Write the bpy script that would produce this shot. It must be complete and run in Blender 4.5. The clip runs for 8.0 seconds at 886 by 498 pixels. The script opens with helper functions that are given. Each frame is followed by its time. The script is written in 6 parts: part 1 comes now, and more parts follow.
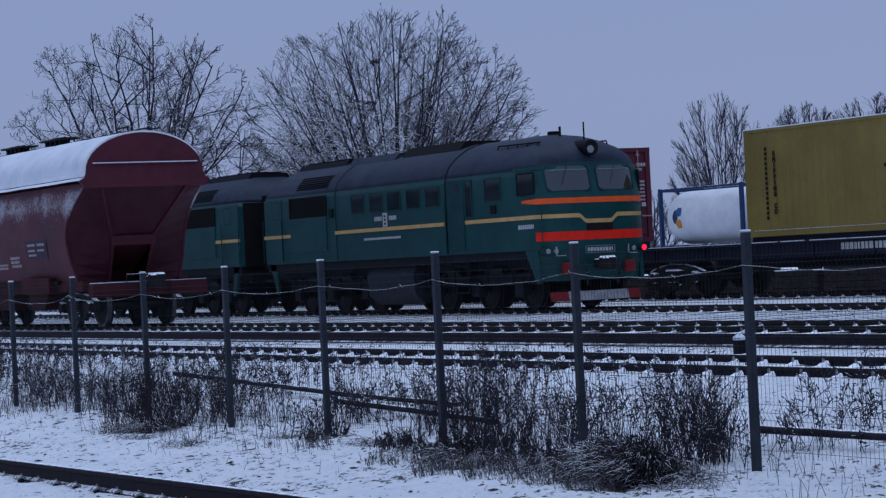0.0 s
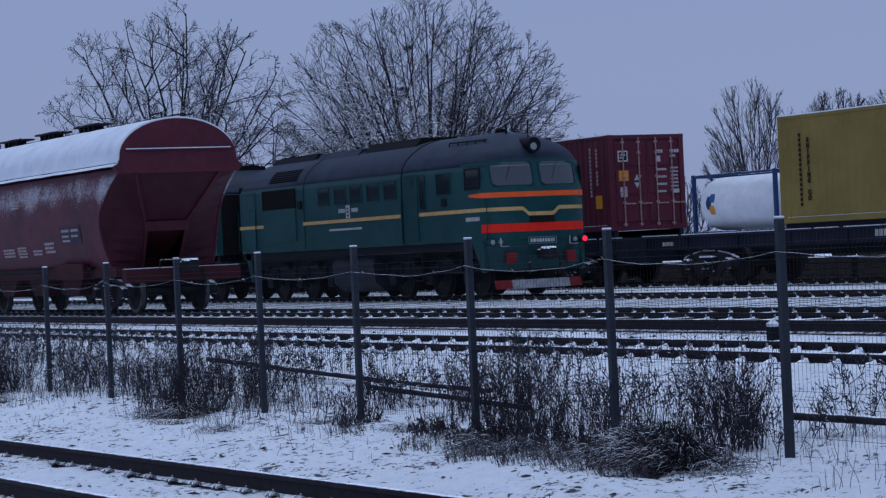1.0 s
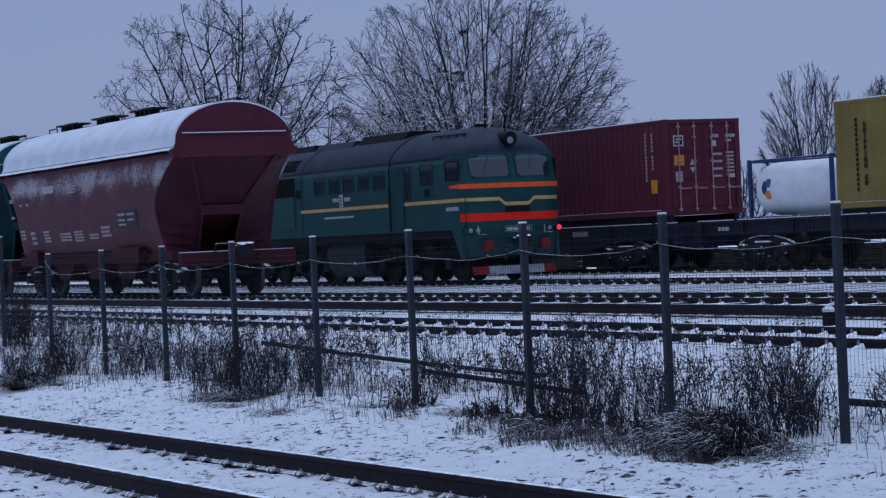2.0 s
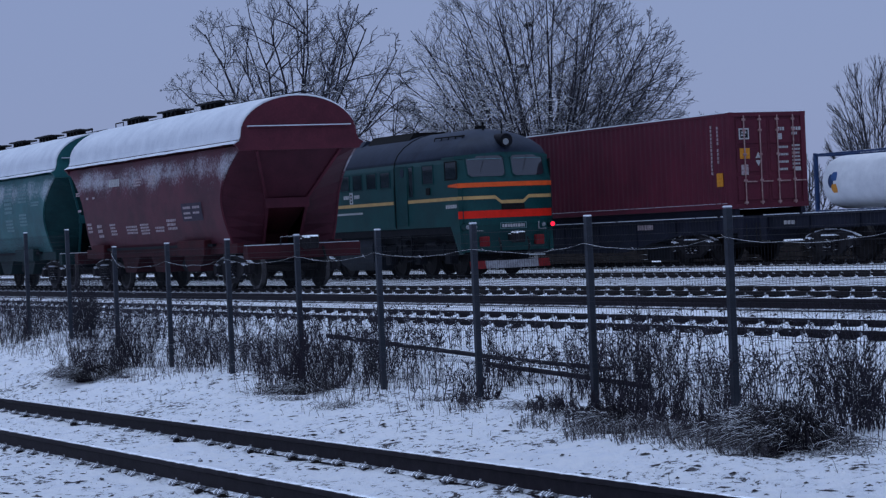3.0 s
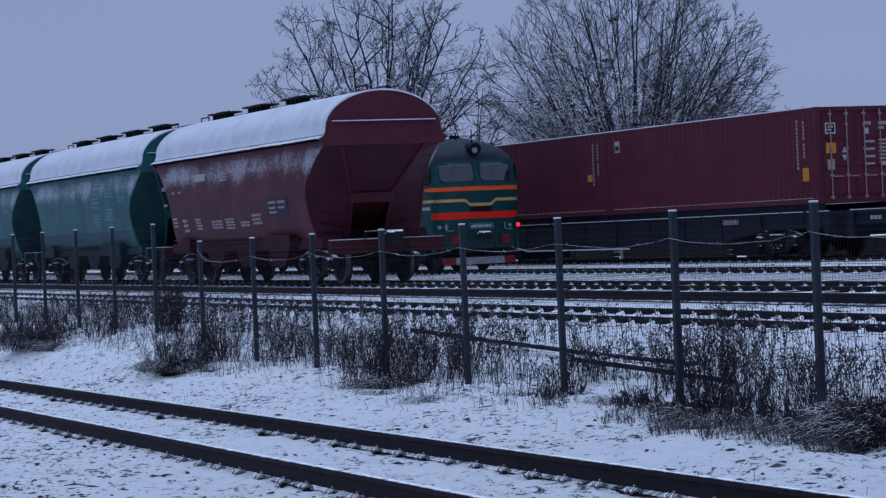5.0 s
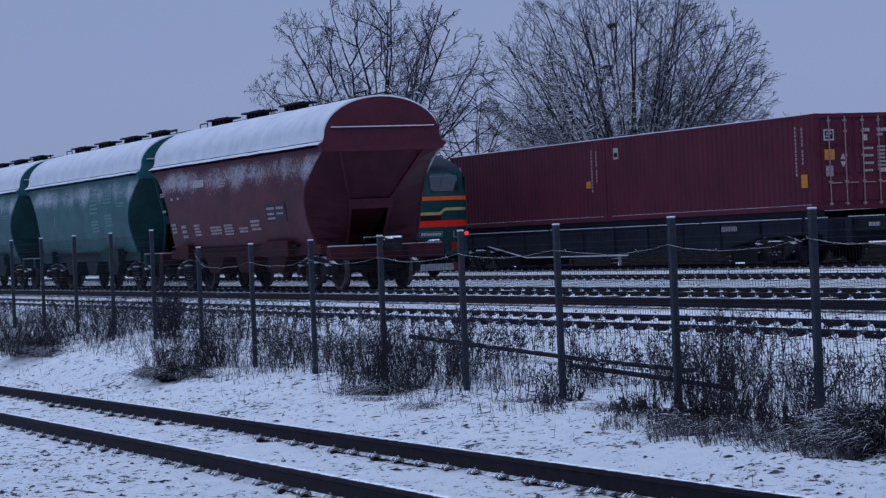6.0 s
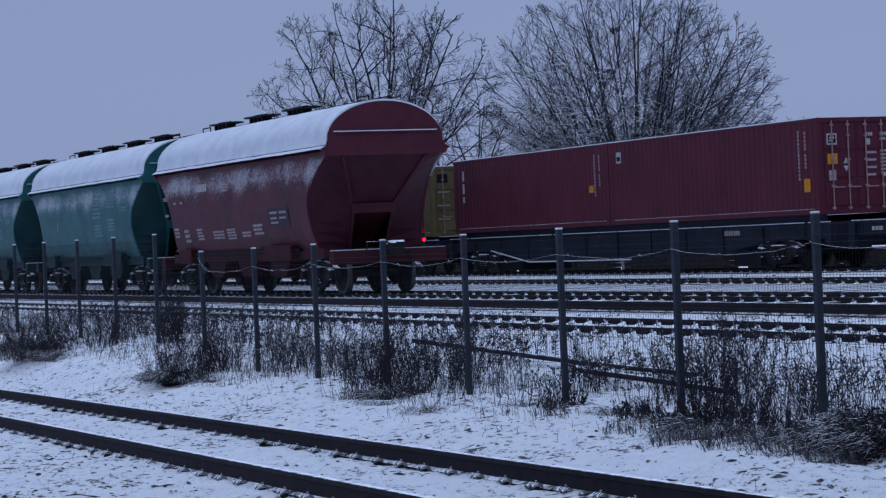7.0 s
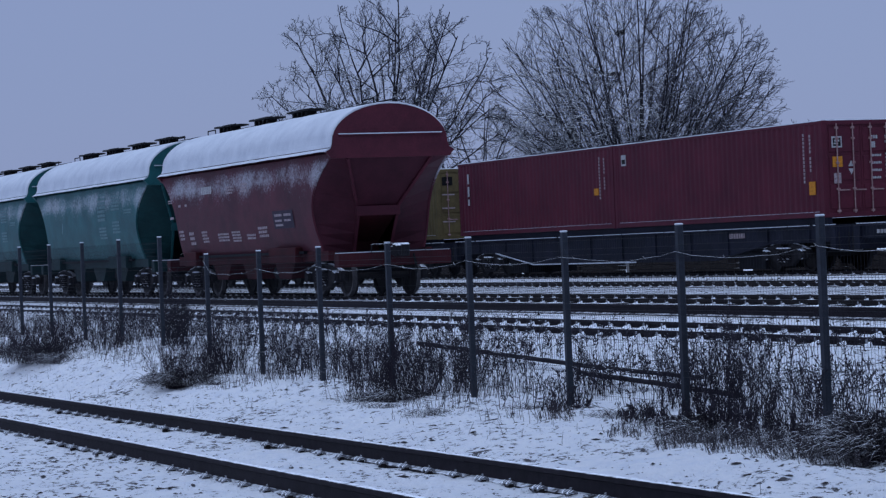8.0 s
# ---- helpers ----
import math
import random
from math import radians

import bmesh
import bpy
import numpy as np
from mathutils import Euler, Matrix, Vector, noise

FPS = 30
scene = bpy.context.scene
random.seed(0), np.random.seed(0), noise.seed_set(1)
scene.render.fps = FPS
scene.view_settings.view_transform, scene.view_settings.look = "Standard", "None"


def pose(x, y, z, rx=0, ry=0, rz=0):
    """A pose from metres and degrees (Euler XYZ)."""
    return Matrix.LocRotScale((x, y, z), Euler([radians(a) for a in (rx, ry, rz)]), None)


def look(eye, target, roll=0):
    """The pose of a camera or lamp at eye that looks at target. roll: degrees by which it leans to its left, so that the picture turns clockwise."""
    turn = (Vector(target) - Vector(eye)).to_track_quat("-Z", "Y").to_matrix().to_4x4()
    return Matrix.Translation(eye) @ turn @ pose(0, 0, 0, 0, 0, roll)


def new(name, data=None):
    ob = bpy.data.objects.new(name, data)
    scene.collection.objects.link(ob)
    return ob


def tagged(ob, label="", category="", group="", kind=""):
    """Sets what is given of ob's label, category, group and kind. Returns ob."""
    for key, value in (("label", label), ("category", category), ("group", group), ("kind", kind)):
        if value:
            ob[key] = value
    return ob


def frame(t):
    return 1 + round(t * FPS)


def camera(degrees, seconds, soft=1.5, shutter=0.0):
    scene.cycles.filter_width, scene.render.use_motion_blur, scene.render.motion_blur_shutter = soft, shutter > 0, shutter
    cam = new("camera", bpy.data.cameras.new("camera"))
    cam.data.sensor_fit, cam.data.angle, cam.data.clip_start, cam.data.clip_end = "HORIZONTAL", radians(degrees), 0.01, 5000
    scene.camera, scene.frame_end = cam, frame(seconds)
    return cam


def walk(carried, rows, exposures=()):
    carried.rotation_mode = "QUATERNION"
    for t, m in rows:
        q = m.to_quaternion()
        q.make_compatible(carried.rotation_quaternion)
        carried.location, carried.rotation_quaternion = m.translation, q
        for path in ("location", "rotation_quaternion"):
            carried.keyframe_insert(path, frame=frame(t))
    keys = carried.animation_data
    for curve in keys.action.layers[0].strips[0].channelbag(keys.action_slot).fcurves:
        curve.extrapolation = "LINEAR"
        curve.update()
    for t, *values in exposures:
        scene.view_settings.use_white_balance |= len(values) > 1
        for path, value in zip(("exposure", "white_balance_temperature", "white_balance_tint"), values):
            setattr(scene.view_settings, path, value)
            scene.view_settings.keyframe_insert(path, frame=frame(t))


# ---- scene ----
# camera: hand-held at one spot, panning along a railway yard
cam = camera(21.04, 8.0, soft=1.3)
EYE = 1.75
TURNS = [
    (0.0, 61.100, 0.387, -2.758),
    (0.5, 61.747, 0.350, -2.711),
    (1.0, 61.907, 0.090, -2.695),
    (1.5, 62.136, -0.175, -2.596),
    (2.0, 63.241, -0.227, -2.567),
    (3.5, 65.469, -0.390, -2.510),
    (4.0, 66.358, -0.397, -2.532),
    (4.5, 66.805, -0.428, -2.520),
    (6.0, 66.789, -0.212, -2.433),
    (6.5, 66.765, -0.132, -2.456),
    (7.0, 66.854, -0.107, -2.442),
    (7.5, 66.952, -0.107, -2.463),
    (8.0, 66.967, -0.039, -2.400),
]
walk(cam, [(t, pose(0, 0, EYE, 90 + pitch, 0, yaw) @ pose(0, 0, 0, 0, 0, roll)) for t, yaw, pitch, roll in TURNS])

# ---- light: overcast winter dusk ----
world = bpy.data.worlds.new("overcast_dusk")
scene.world = world
world.use_nodes = True
wn = world.node_tree
wn.nodes.clear()
w_sky = wn.nodes.new("ShaderNodeTexSky")
w_sky.sky_type = "NISHITA"
w_sky.sun_disc = False
w_sky.sun_elevation, w_sky.sun_rotation = radians(12), radians(150)
w_gain = wn.nodes.new("ShaderNodeVectorMath")
w_gain.operation = "SCALE"
w_gain.inputs["Scale"].default_value = 0.06
w_mix = wn.nodes.new("ShaderNodeMixRGB")
w_mix.inputs["Fac"].default_value = 0.88
w_mix.inputs["Color2"].default_value = (0.250, 0.321, 0.570, 1)
w_bg = wn.nodes.new("ShaderNodeBackground")
w_bg.inputs["Strength"].default_value = 1.0
w_out = wn.nodes.new("ShaderNodeOutputWorld")
wn.links.new(w_sky.outputs[0], w_gain.inputs[0])
wn.links.new(w_gain.outputs[0], w_mix.inputs["Color1"])
wn.links.new(w_mix.outputs[0], w_bg.inputs["Color"])
wn.links.new(w_bg.outputs[0], w_out.inputs["Surface"])

sun_data = bpy.data.lights.new("sun", "SUN")
sun_data.energy, sun_data.angle, sun_data.color = 1.87, radians(80), (0.68, 0.825, 1.06)
sun = new("sun", sun_data)
sun.matrix_world = look((0, 0, 60), (-4, 3, 0))

# ---- materials ----
def node(nt, kind, **values):
    n = nt.nodes.new(kind)
    for k, v in values.items():
        n.inputs[k].default_value = v
    return n


def material(name, base, dark=None, rough=0.6, metal=0.0, scale=6.0, fine=60.0, bump=0.15, snow=0.0, island=0.0, spec=0.12, patch=0.5):
    """A painted or raw surface: two scales of colour change, fine relief, and snow lying on what faces up."""
    m = bpy.data.materials.new(name)
    m.use_nodes = True
    nt = m.node_tree
    bsdf = nt.nodes["Principled BSDF"]
    bsdf.inputs["Metallic"].default_value = metal
    bsdf.inputs["Specular IOR Level"].default_value = spec
    co = nt.nodes.new("ShaderNodeTexCoord")
    big = node(nt, "ShaderNodeTexNoise", Scale=scale, Detail=5.0, Roughness=0.65)
    small = node(nt, "ShaderNodeTexNoise", Scale=fine, Detail=4.0, Roughness=0.7)
    nt.links.new(co.outputs["Object"], big.inputs["Vector"])
    nt.links.new(co.outputs["Object"], small.inputs["Vector"])
    dark = dark or tuple(c * 0.6 for c in base)
    ramp = nt.nodes.new("ShaderNodeValToRGB")
    ramp.color_ramp.elements[0].position, ramp.color_ramp.elements[1].position = 0.32, 0.32 + patch * 0.7
    ramp.color_ramp.elements[0].color, ramp.color_ramp.elements[1].color = (*dark, 1), (*base, 1)
    nt.links.new(big.outputs["Fac"], ramp.inputs["Fac"])
    grain = nt.nodes.new("ShaderNodeMixRGB")
    grain.blend_type = "OVERLAY"
    grain.inputs["Fac"].default_value = 0.35
    nt.links.new(ramp.outputs["Color"], grain.inputs["Color1"])
    nt.links.new(small.outputs["Fac"], grain.inputs["Color2"])
    colour = grain.outputs["Color"]
    if island:
        info = nt.nodes.new("ShaderNodeObjectInfo")
        vary = nt.nodes.new("ShaderNodeHueSaturation")
        span = node(nt, "ShaderNodeMapRange")
        span.inputs["To Min"].default_value, span.inputs["To Max"].default_value = 1 - island, 1 + island
        nt.links.new(info.outputs["Random"], span.inputs["Value"])
        nt.links.new(span.outputs["Result"], vary.inputs["Value"])
        nt.links.new(colour, vary.inputs["Color"])
        colour = vary.outputs["Color"]
    rgh = node(nt, "ShaderNodeMapRange")
    rgh.inputs["To Min"].default_value, rgh.inputs["To Max"].default_value = max(0.05, rough - 0.12), min(1, rough + 0.12)
    nt.links.new(small.outputs["Fac"], rgh.inputs["Value"])
    roughness = rgh.outputs["Result"]
    if snow:
        geo = nt.nodes.new("ShaderNodeNewGeometry")
        split = nt.nodes.new("ShaderNodeSeparateXYZ")
        nt.links.new(geo.outputs["Normal"], split.inputs["Vector"])
        broken = node(nt, "ShaderNodeMath")
        broken.operation = "MULTIPLY_ADD"
        broken.inputs[1].default_value, broken.inputs[2].default_value = 0.7, -0.35
        nt.links.new(big.outputs["Fac"], broken.inputs[0])
        add = nt.nodes.new("ShaderNodeMath")
        nt.links.new(split.outputs["Z"], add.inputs[0])
        nt.links.new(broken.outputs[0], add.inputs[1])
        step = node(nt, "ShaderNodeMapRange")
        step.inputs["From Min"].default_value, step.inputs["From Max"].default_value = 1.02 - snow, 1.17 - snow
        nt.links.new(add.outputs[0], step.inputs["Value"])
        white = nt.nodes.new("ShaderNodeMixRGB")
        white.inputs["Color2"].default_value = (0.80, 0.84, 0.90, 1)
        nt.links.new(step.outputs["Result"], white.inputs["Fac"])
        nt.links.new(colour, white.inputs["Color1"])
        colour = white.outputs["Color"]
    nt.links.new(colour, bsdf.inputs["Base Color"])
    nt.links.new(roughness, bsdf.inputs["Roughness"])
    if bump:
        bp = node(nt, "ShaderNodeBump", Strength=bump, Distance=0.01)
        nt.links.new(small.outputs["Fac"], bp.inputs["Height"])
        nt.links.new(bp.outputs["Normal"], bsdf.inputs["Normal"])
    return m


def glow(name, colour, strength):
    m = bpy.data.materials.new(name)
    m.use_nodes = True
    b = m.node_tree.nodes["Principled BSDF"]
    b.inputs["Base Color"].default_value = (*colour, 1)
    b.inputs["Emission Color"].default_value = (*colour, 1)
    b.inputs["Emission Strength"].default_value = strength
    return m


def snow_ground(name):
    """Thin snow with gravel, twigs and trampled dark spots showing through."""
    m = bpy.data.materials.new(name)
    m.use_nodes = True
    nt = m.node_tree
    bsdf = nt.nodes["Principled BSDF"]
    bsdf.inputs["Roughness"].default_value = 0.75
    co = nt.nodes.new("ShaderNodeTexCoord")
    big = node(nt, "ShaderNodeTexNoise", Scale=0.5, Detail=5.0, Roughness=0.6)
    mid = node(nt, "ShaderNodeTexNoise", Scale=5.0, Detail=6.0, Roughness=0.7)
    fine = node(nt, "ShaderNodeTexNoise", Scale=15.0, Detail=6.0, Roughness=0.72)
    for n in (big, mid, fine):
        nt.links.new(co.outputs["Object"], n.inputs["Vector"])
    soil = nt.nodes.new("ShaderNodeValToRGB")
    soil.color_ramp.elements[0].color, soil.color_ramp.elements[1].color = (0.026, 0.025, 0.029, 1), (0.085, 0.080, 0.088, 1)
    nt.links.new(fine.outputs["Fac"], soil.inputs["Fac"])
    white = nt.nodes.new("ShaderNodeValToRGB")
    white.color_ramp.elements[0].color, white.color_ramp.elements[1].color = (0.80, 0.85, 0.94, 1), (0.92, 0.945, 0.99, 1)
    white.color_ramp.elements[0].position, white.color_ramp.elements[1].position = 0.35, 0.6
    nt.links.new(mid.outputs["Fac"], white.inputs["Fac"])
    s1 = nt.nodes.new("ShaderNodeMath")
    s1.operation = "MULTIPLY_ADD"
    s1.inputs[1].default_value = 0.6
    nt.links.new(big.outputs["Fac"], s1.inputs[0])
    nt.links.new(mid.outputs["Fac"], s1.inputs[2])
    s2 = nt.nodes.new("ShaderNodeMath")
    s2.operation = "MULTIPLY_ADD"
    s2.inputs[1].default_value = 1.3
    nt.links.new(fine.outputs["Fac"], s2.inputs[0])
    nt.links.new(s1.outputs[0], s2.inputs[2])
    cover = node(nt, "ShaderNodeMapRange")
    cover.inputs["From Min"].default_value, cover.inputs["From Max"].default_value = 1.262, 1.325
    nt.links.new(s2.outputs[0], cover.inputs["Value"])
    mix = nt.nodes.new("ShaderNodeMixRGB")
    nt.links.new(cover.outputs["Result"], mix.inputs["Fac"])
    nt.links.new(soil.outputs["Color"], mix.inputs["Color1"])
    nt.links.new(white.outputs["Color"], mix.inputs["Color2"])
    nt.links.new(mix.outputs["Color"], bsdf.inputs["Base Color"])
    bp = node(nt, "ShaderNodeBump", Strength=1.0, Distance=0.06)
    nt.links.new(s2.outputs[0], bp.inputs["Height"])
    nt.links.new(bp.outputs["Normal"], bsdf.inputs["Normal"])
    return m


def glass_mat(name):
    m = bpy.data.materials.new(name)
    m.use_nodes = True
    b = m.node_tree.nodes["Principled BSDF"]
    b.inputs["Base Color"].default_value = (0.012, 0.016, 0.022, 1)
    b.inputs["Roughness"].default_value = 0.08
    b.inputs["Specular IOR Level"].default_value = 0.32
    return m


M_SNOWGROUND = snow_ground("snowy_ground")
M_SNOW = material("thin_grey_snow", (0.60, 0.64, 0.70), (0.48, 0.52, 0.59), rough=0.8, scale=1.5, fine=30, bump=0.3)
M_RAIL = material("rusty_rail", (0.020, 0.016, 0.017), (0.009, 0.008, 0.009), rough=0.7, scale=3, fine=50)
M_RAILSNOW = material("rusty_rail_with_snow_traces", (0.022, 0.018, 0.024), (0.010, 0.008, 0.011), rough=0.7, scale=9, fine=50, snow=0.16)
M_CLIP = material("rusty_fastener", (0.03, 0.026, 0.028), (0.014, 0.012, 0.013), rough=0.75, scale=20, snow=0.3)
M_CLIPSNOW = material("snowed_fastener", (0.36, 0.38, 0.42), (0.08, 0.075, 0.08), rough=0.85, scale=14, snow=0.75)
M_SLEEPER = material("concrete_sleeper", (0.12, 0.115, 0.12), (0.05, 0.047, 0.05), rough=0.85, scale=5, snow=0.66, island=0.15)
M_POST = material("grey_painted_post", (0.034, 0.041, 0.055), (0.022, 0.027, 0.037), rough=0.5, scale=8)
M_WIRE = material("galvanised_wire", (0.026, 0.030, 0.038), rough=0.6, scale=10)
M_CABLE = material("frosted_cable", (0.09, 0.095, 0.11), (0.04, 0.04, 0.045), rough=0.7, scale=5, snow=0.3)
M_MAROON = material("weathered_maroon_paint", (0.092, 0.020, 0.032), (0.048, 0.013, 0.021), rough=0.55, scale=1.1, fine=25)
# darker tone of the maroon for throat, headstock, sills and chutes
M_MAROONIN = material("darker_maroon", (0.055, 0.009, 0.013), (0.028, 0.006, 0.008), rough=0.7, scale=1.5, fine=25)
M_TEAL = material("weathered_teal_paint", (0.022, 0.112, 0.120), (0.011, 0.062, 0.07), rough=0.5, scale=1.2, fine=25)
# darker tone of the teal for the same lower parts
M_TEALIN = material("darker_teal", (0.006, 0.030, 0.033), (0.003, 0.015, 0.017), rough=0.6, scale=1.5)
M_CONTRED = material("oxide_red_paint", (0.100, 0.019, 0.033), (0.066, 0.014, 0.025), rough=0.5, scale=0.9, fine=30)
M_CONTYEL = material("mustard_yellow_paint", (0.205, 0.152, 0.045), (0.155, 0.115, 0.035), rough=0.5, scale=0.8, fine=30)
# mustard yellow with shade mixed into the colour, for the far left container
M_CONTSHADE = material("shaded_yellow_paint", (0.150, 0.118, 0.055), (0.085, 0.066, 0.034), rough=0.6, scale=1.5, fine=30)
M_FRAME = material("sooty_black_steel", (0.009, 0.0095, 0.014), (0.004, 0.0045, 0.007), rough=0.7, scale=3)
M_FRAMESNOW = material("sooty_steel_with_snow", (0.020, 0.019, 0.021), (0.008, 0.008, 0.009), rough=0.7, scale=3, snow=0.3)
M_BOGIE = material("sooty_bogie_with_snow", (0.018, 0.017, 0.020), (0.008, 0.007, 0.009), rough=0.7, scale=9, snow=0.5)
M_WAGON = material("dark_blue_grey_steel", (0.013, 0.015, 0.028), (0.006, 0.0075, 0.014), rough=0.6, scale=1.5, snow=0.2)
M_WHEEL = material("worn_wheel_steel", (0.016, 0.014, 0.015), (0.007, 0.006, 0.007), rough=0.6, scale=6)
# rim steel of the hoppers, paler by light off the snow put into its colour
M_TREAD = material("snow_lit_wheel_rim", (0.11, 0.108, 0.115), (0.04, 0.038, 0.04), rough=0.5, metal=0.3, scale=6)
M_GREEN = material("dark_green_loco_paint", (0.005, 0.052, 0.052), (0.003, 0.032, 0.035), rough=0.42, scale=1.2, fine=20, bump=0.06, spec=0.2)
M_LOCOROOF = material("sooty_loco_roof", (0.024, 0.034, 0.055), (0.013, 0.018, 0.031), rough=0.55, scale=1.5, fine=20)
M_DARKGREEN = material("dull_dark_green_paint", (0.007, 0.047, 0.048), (0.004, 0.027, 0.029), rough=0.5, scale=2)
M_ORANGE = material("orange_red_stripe", (0.75, 0.10, 0.025), (0.6, 0.08, 0.02), rough=0.45, scale=4)
M_RED = material("bright_red_stripe", (0.70, 0.022, 0.012), (0.55, 0.018, 0.01), rough=0.45, scale=4)
M_CREAM = material("ochre_stripe", (0.50, 0.32, 0.13), (0.38, 0.24, 0.10), rough=0.5, scale=4)
M_WHITE = material("off_white_lettering", (0.46, 0.46, 0.47), (0.26, 0.26, 0.27), rough=0.6, scale=20)
M_FADED = material("faded_lettering", (0.42, 0.37, 0.39), (0.20, 0.14, 0.15), rough=0.6, scale=20)
M_FADEDTEAL = material("faded_pale_lettering", (0.16, 0.26, 0.28), (0.07, 0.15, 0.16), rough=0.6, scale=20)
M_BLACK = material("black_marking", (0.012, 0.012, 0.013), rough=0.6, scale=20)
M_RUBBER = material("black_rubber", (0.010, 0.010, 0.011), rough=0.85, scale=10)
M_PLACARD = material("orange_placard", (0.62, 0.25, 0.03), rough=0.5, scale=20)
M_BLUEPATCH = material("blue_grey_repaint", (0.042, 0.030, 0.050), (0.028, 0.021, 0.035), rough=0.6, scale=6)
M_TANK = material("white_tank_cladding", (0.62, 0.64, 0.67), (0.50, 0.52, 0.56), rough=0.5, scale=1.5)
M_BLUEFRAME = material("blue_frame_paint", (0.020, 0.045, 0.115), (0.012, 0.026, 0.07), rough=0.5, scale=3, snow=0.35)
M_BLUETARP = material("blue_tarpaulin", (0.05, 0.11, 0.27), (0.03, 0.07, 0.18), rough=0.6, scale=2, snow=0.2)
M_GLASS = glass_mat("dark_window_glass")
M_LAMP = glow("red_tail_lamp_glow", (1.0, 0.008, 0.03), 2.4)
M_LENS = material("lamp_lens", (0.26, 0.28, 0.30), rough=0.2, scale=20)
M_BARK = material("frosted_bark", (0.030, 0.028, 0.036), (0.014, 0.013, 0.018), rough=0.9, scale=3, snow=0.20)
M_TWIG = material("frosted_twigs", (0.085, 0.086, 0.104), (0.036, 0.036, 0.046), rough=0.9, scale=0.6, snow=0.38)
M_WEED = material("dry_brown_weed", (0.044, 0.039, 0.053), (0.017, 0.015, 0.023), rough=0.9, scale=2, snow=0.17)
M_GRASS = material("frosted_dry_grass", (0.080, 0.074, 0.084), (0.032, 0.029, 0.035), rough=0.9, scale=5, snow=0.30)
M_DEADGRASS = material("dark_dead_grass", (0.030, 0.027, 0.036), (0.012, 0.011, 0.015), rough=0.9, scale=5, snow=0.06)
# near-black brown of the added stacks that darken the gaps under wagons
M_BACKDROP = material("dark_gap_backdrop", (0.030, 0.024, 0.022), (0.012, 0.010, 0.010), rough=0.85, scale=4, snow=0.2)
M_CLOD = material("dark_clods", (0.040, 0.035, 0.038), (0.016, 0.014, 0.016), rough=0.95, scale=9)
M_CONCRETE = material("pale_concrete", (0.20, 0.195, 0.19), (0.11, 0.105, 0.10), rough=0.9, scale=2, snow=0.3)


def frosted(paint, name):
    """A copy of a paint with wind-blown frost clinging in ragged patches under the eaves, thinning downwards."""
    m = paint.copy()
    m.name = name
    nt = m.node_tree
    bsdf = nt.nodes["Principled BSDF"]
    old = bsdf.inputs["Base Color"].links[0].from_socket
    co = nt.nodes.new("ShaderNodeTexCoord")
    split = nt.nodes.new("ShaderNodeSeparateXYZ")
    nt.links.new(co.outputs["Object"], split.inputs["Vector"])
    band = nt.nodes.new("ShaderNodeValToRGB")
    r = band.color_ramp
    r.elements[0].position, r.elements[0].color = 0.0, (0.30, 0.30, 0.30, 1)
    r.elements[1].position, r.elements[1].color = 1.0, (0.45, 0.45, 0.45, 1)
    for p, c in ((0.45, 0.33), (0.68, 0.50), (0.82, 0.70), (0.93, 0.62)):
        e = r.elements.new(p)
        e.color = (c, c, c, 1)
    span = node(nt, "ShaderNodeMapRange")
    span.inputs["From Min"].default_value, span.inputs["From Max"].default_value = 1.1, 3.3
    nt.links.new(split.outputs["Z"], span.inputs["Value"])
    nt.links.new(span.outputs["Result"], band.inputs["Fac"])
    big = node(nt, "ShaderNodeTexNoise", Scale=0.7, Detail=3.0, Roughness=0.6)
    fine = node(nt, "ShaderNodeTexNoise", Scale=16.0, Detail=6.0, Roughness=0.8)
    for n in (big, fine):
        nt.links.new(co.outputs["Object"], n.inputs["Vector"])
    a = nt.nodes.new("ShaderNodeMath")
    a.operation = "MULTIPLY_ADD"
    a.inputs[1].default_value = 0.75
    nt.links.new(big.outputs["Fac"], a.inputs[0])
    nt.links.new(fine.outputs["Fac"], a.inputs[2])
    b = nt.nodes.new("ShaderNodeMath")
    nt.links.new(a.outputs[0], b.inputs[0])
    nt.links.new(band.outputs["Color"], b.inputs[1])
    cut = node(nt, "ShaderNodeMapRange")
    cut.inputs["From Min"].default_value, cut.inputs["From Max"].default_value = 1.42, 1.72
    cut.inputs["To Max"].default_value = 0.62
    nt.links.new(b.outputs[0], cut.inputs["Value"])
    mix = nt.nodes.new("ShaderNodeMixRGB")
    mix.inputs["Color2"].default_value = (0.55, 0.58, 0.64, 1)
    nt.links.new(cut.outputs["Result"], mix.inputs["Fac"])
    nt.links.new(old, mix.inputs["Color1"])
    nt.links.new(mix.outputs["Color"], bsdf.inputs["Base Color"])
    return m


M_FROSTED = {M_MAROON.name: frosted(M_MAROON, "frosted_maroon_paint"), M_TEAL.name: frosted(M_TEAL, "frosted_teal_paint")}
# darker tone of each body paint for the recessed end slope and wings
M_SLOPE = {M_MAROON.name: material("darker_maroon_sheet", (0.062, 0.0145, 0.024), (0.034, 0.009, 0.015), rough=0.6, scale=1.3, fine=25),
           M_TEAL.name: material("darker_teal_sheet", (0.010, 0.048, 0.052), (0.005, 0.026, 0.029), rough=0.6, scale=1.3, fine=25)}

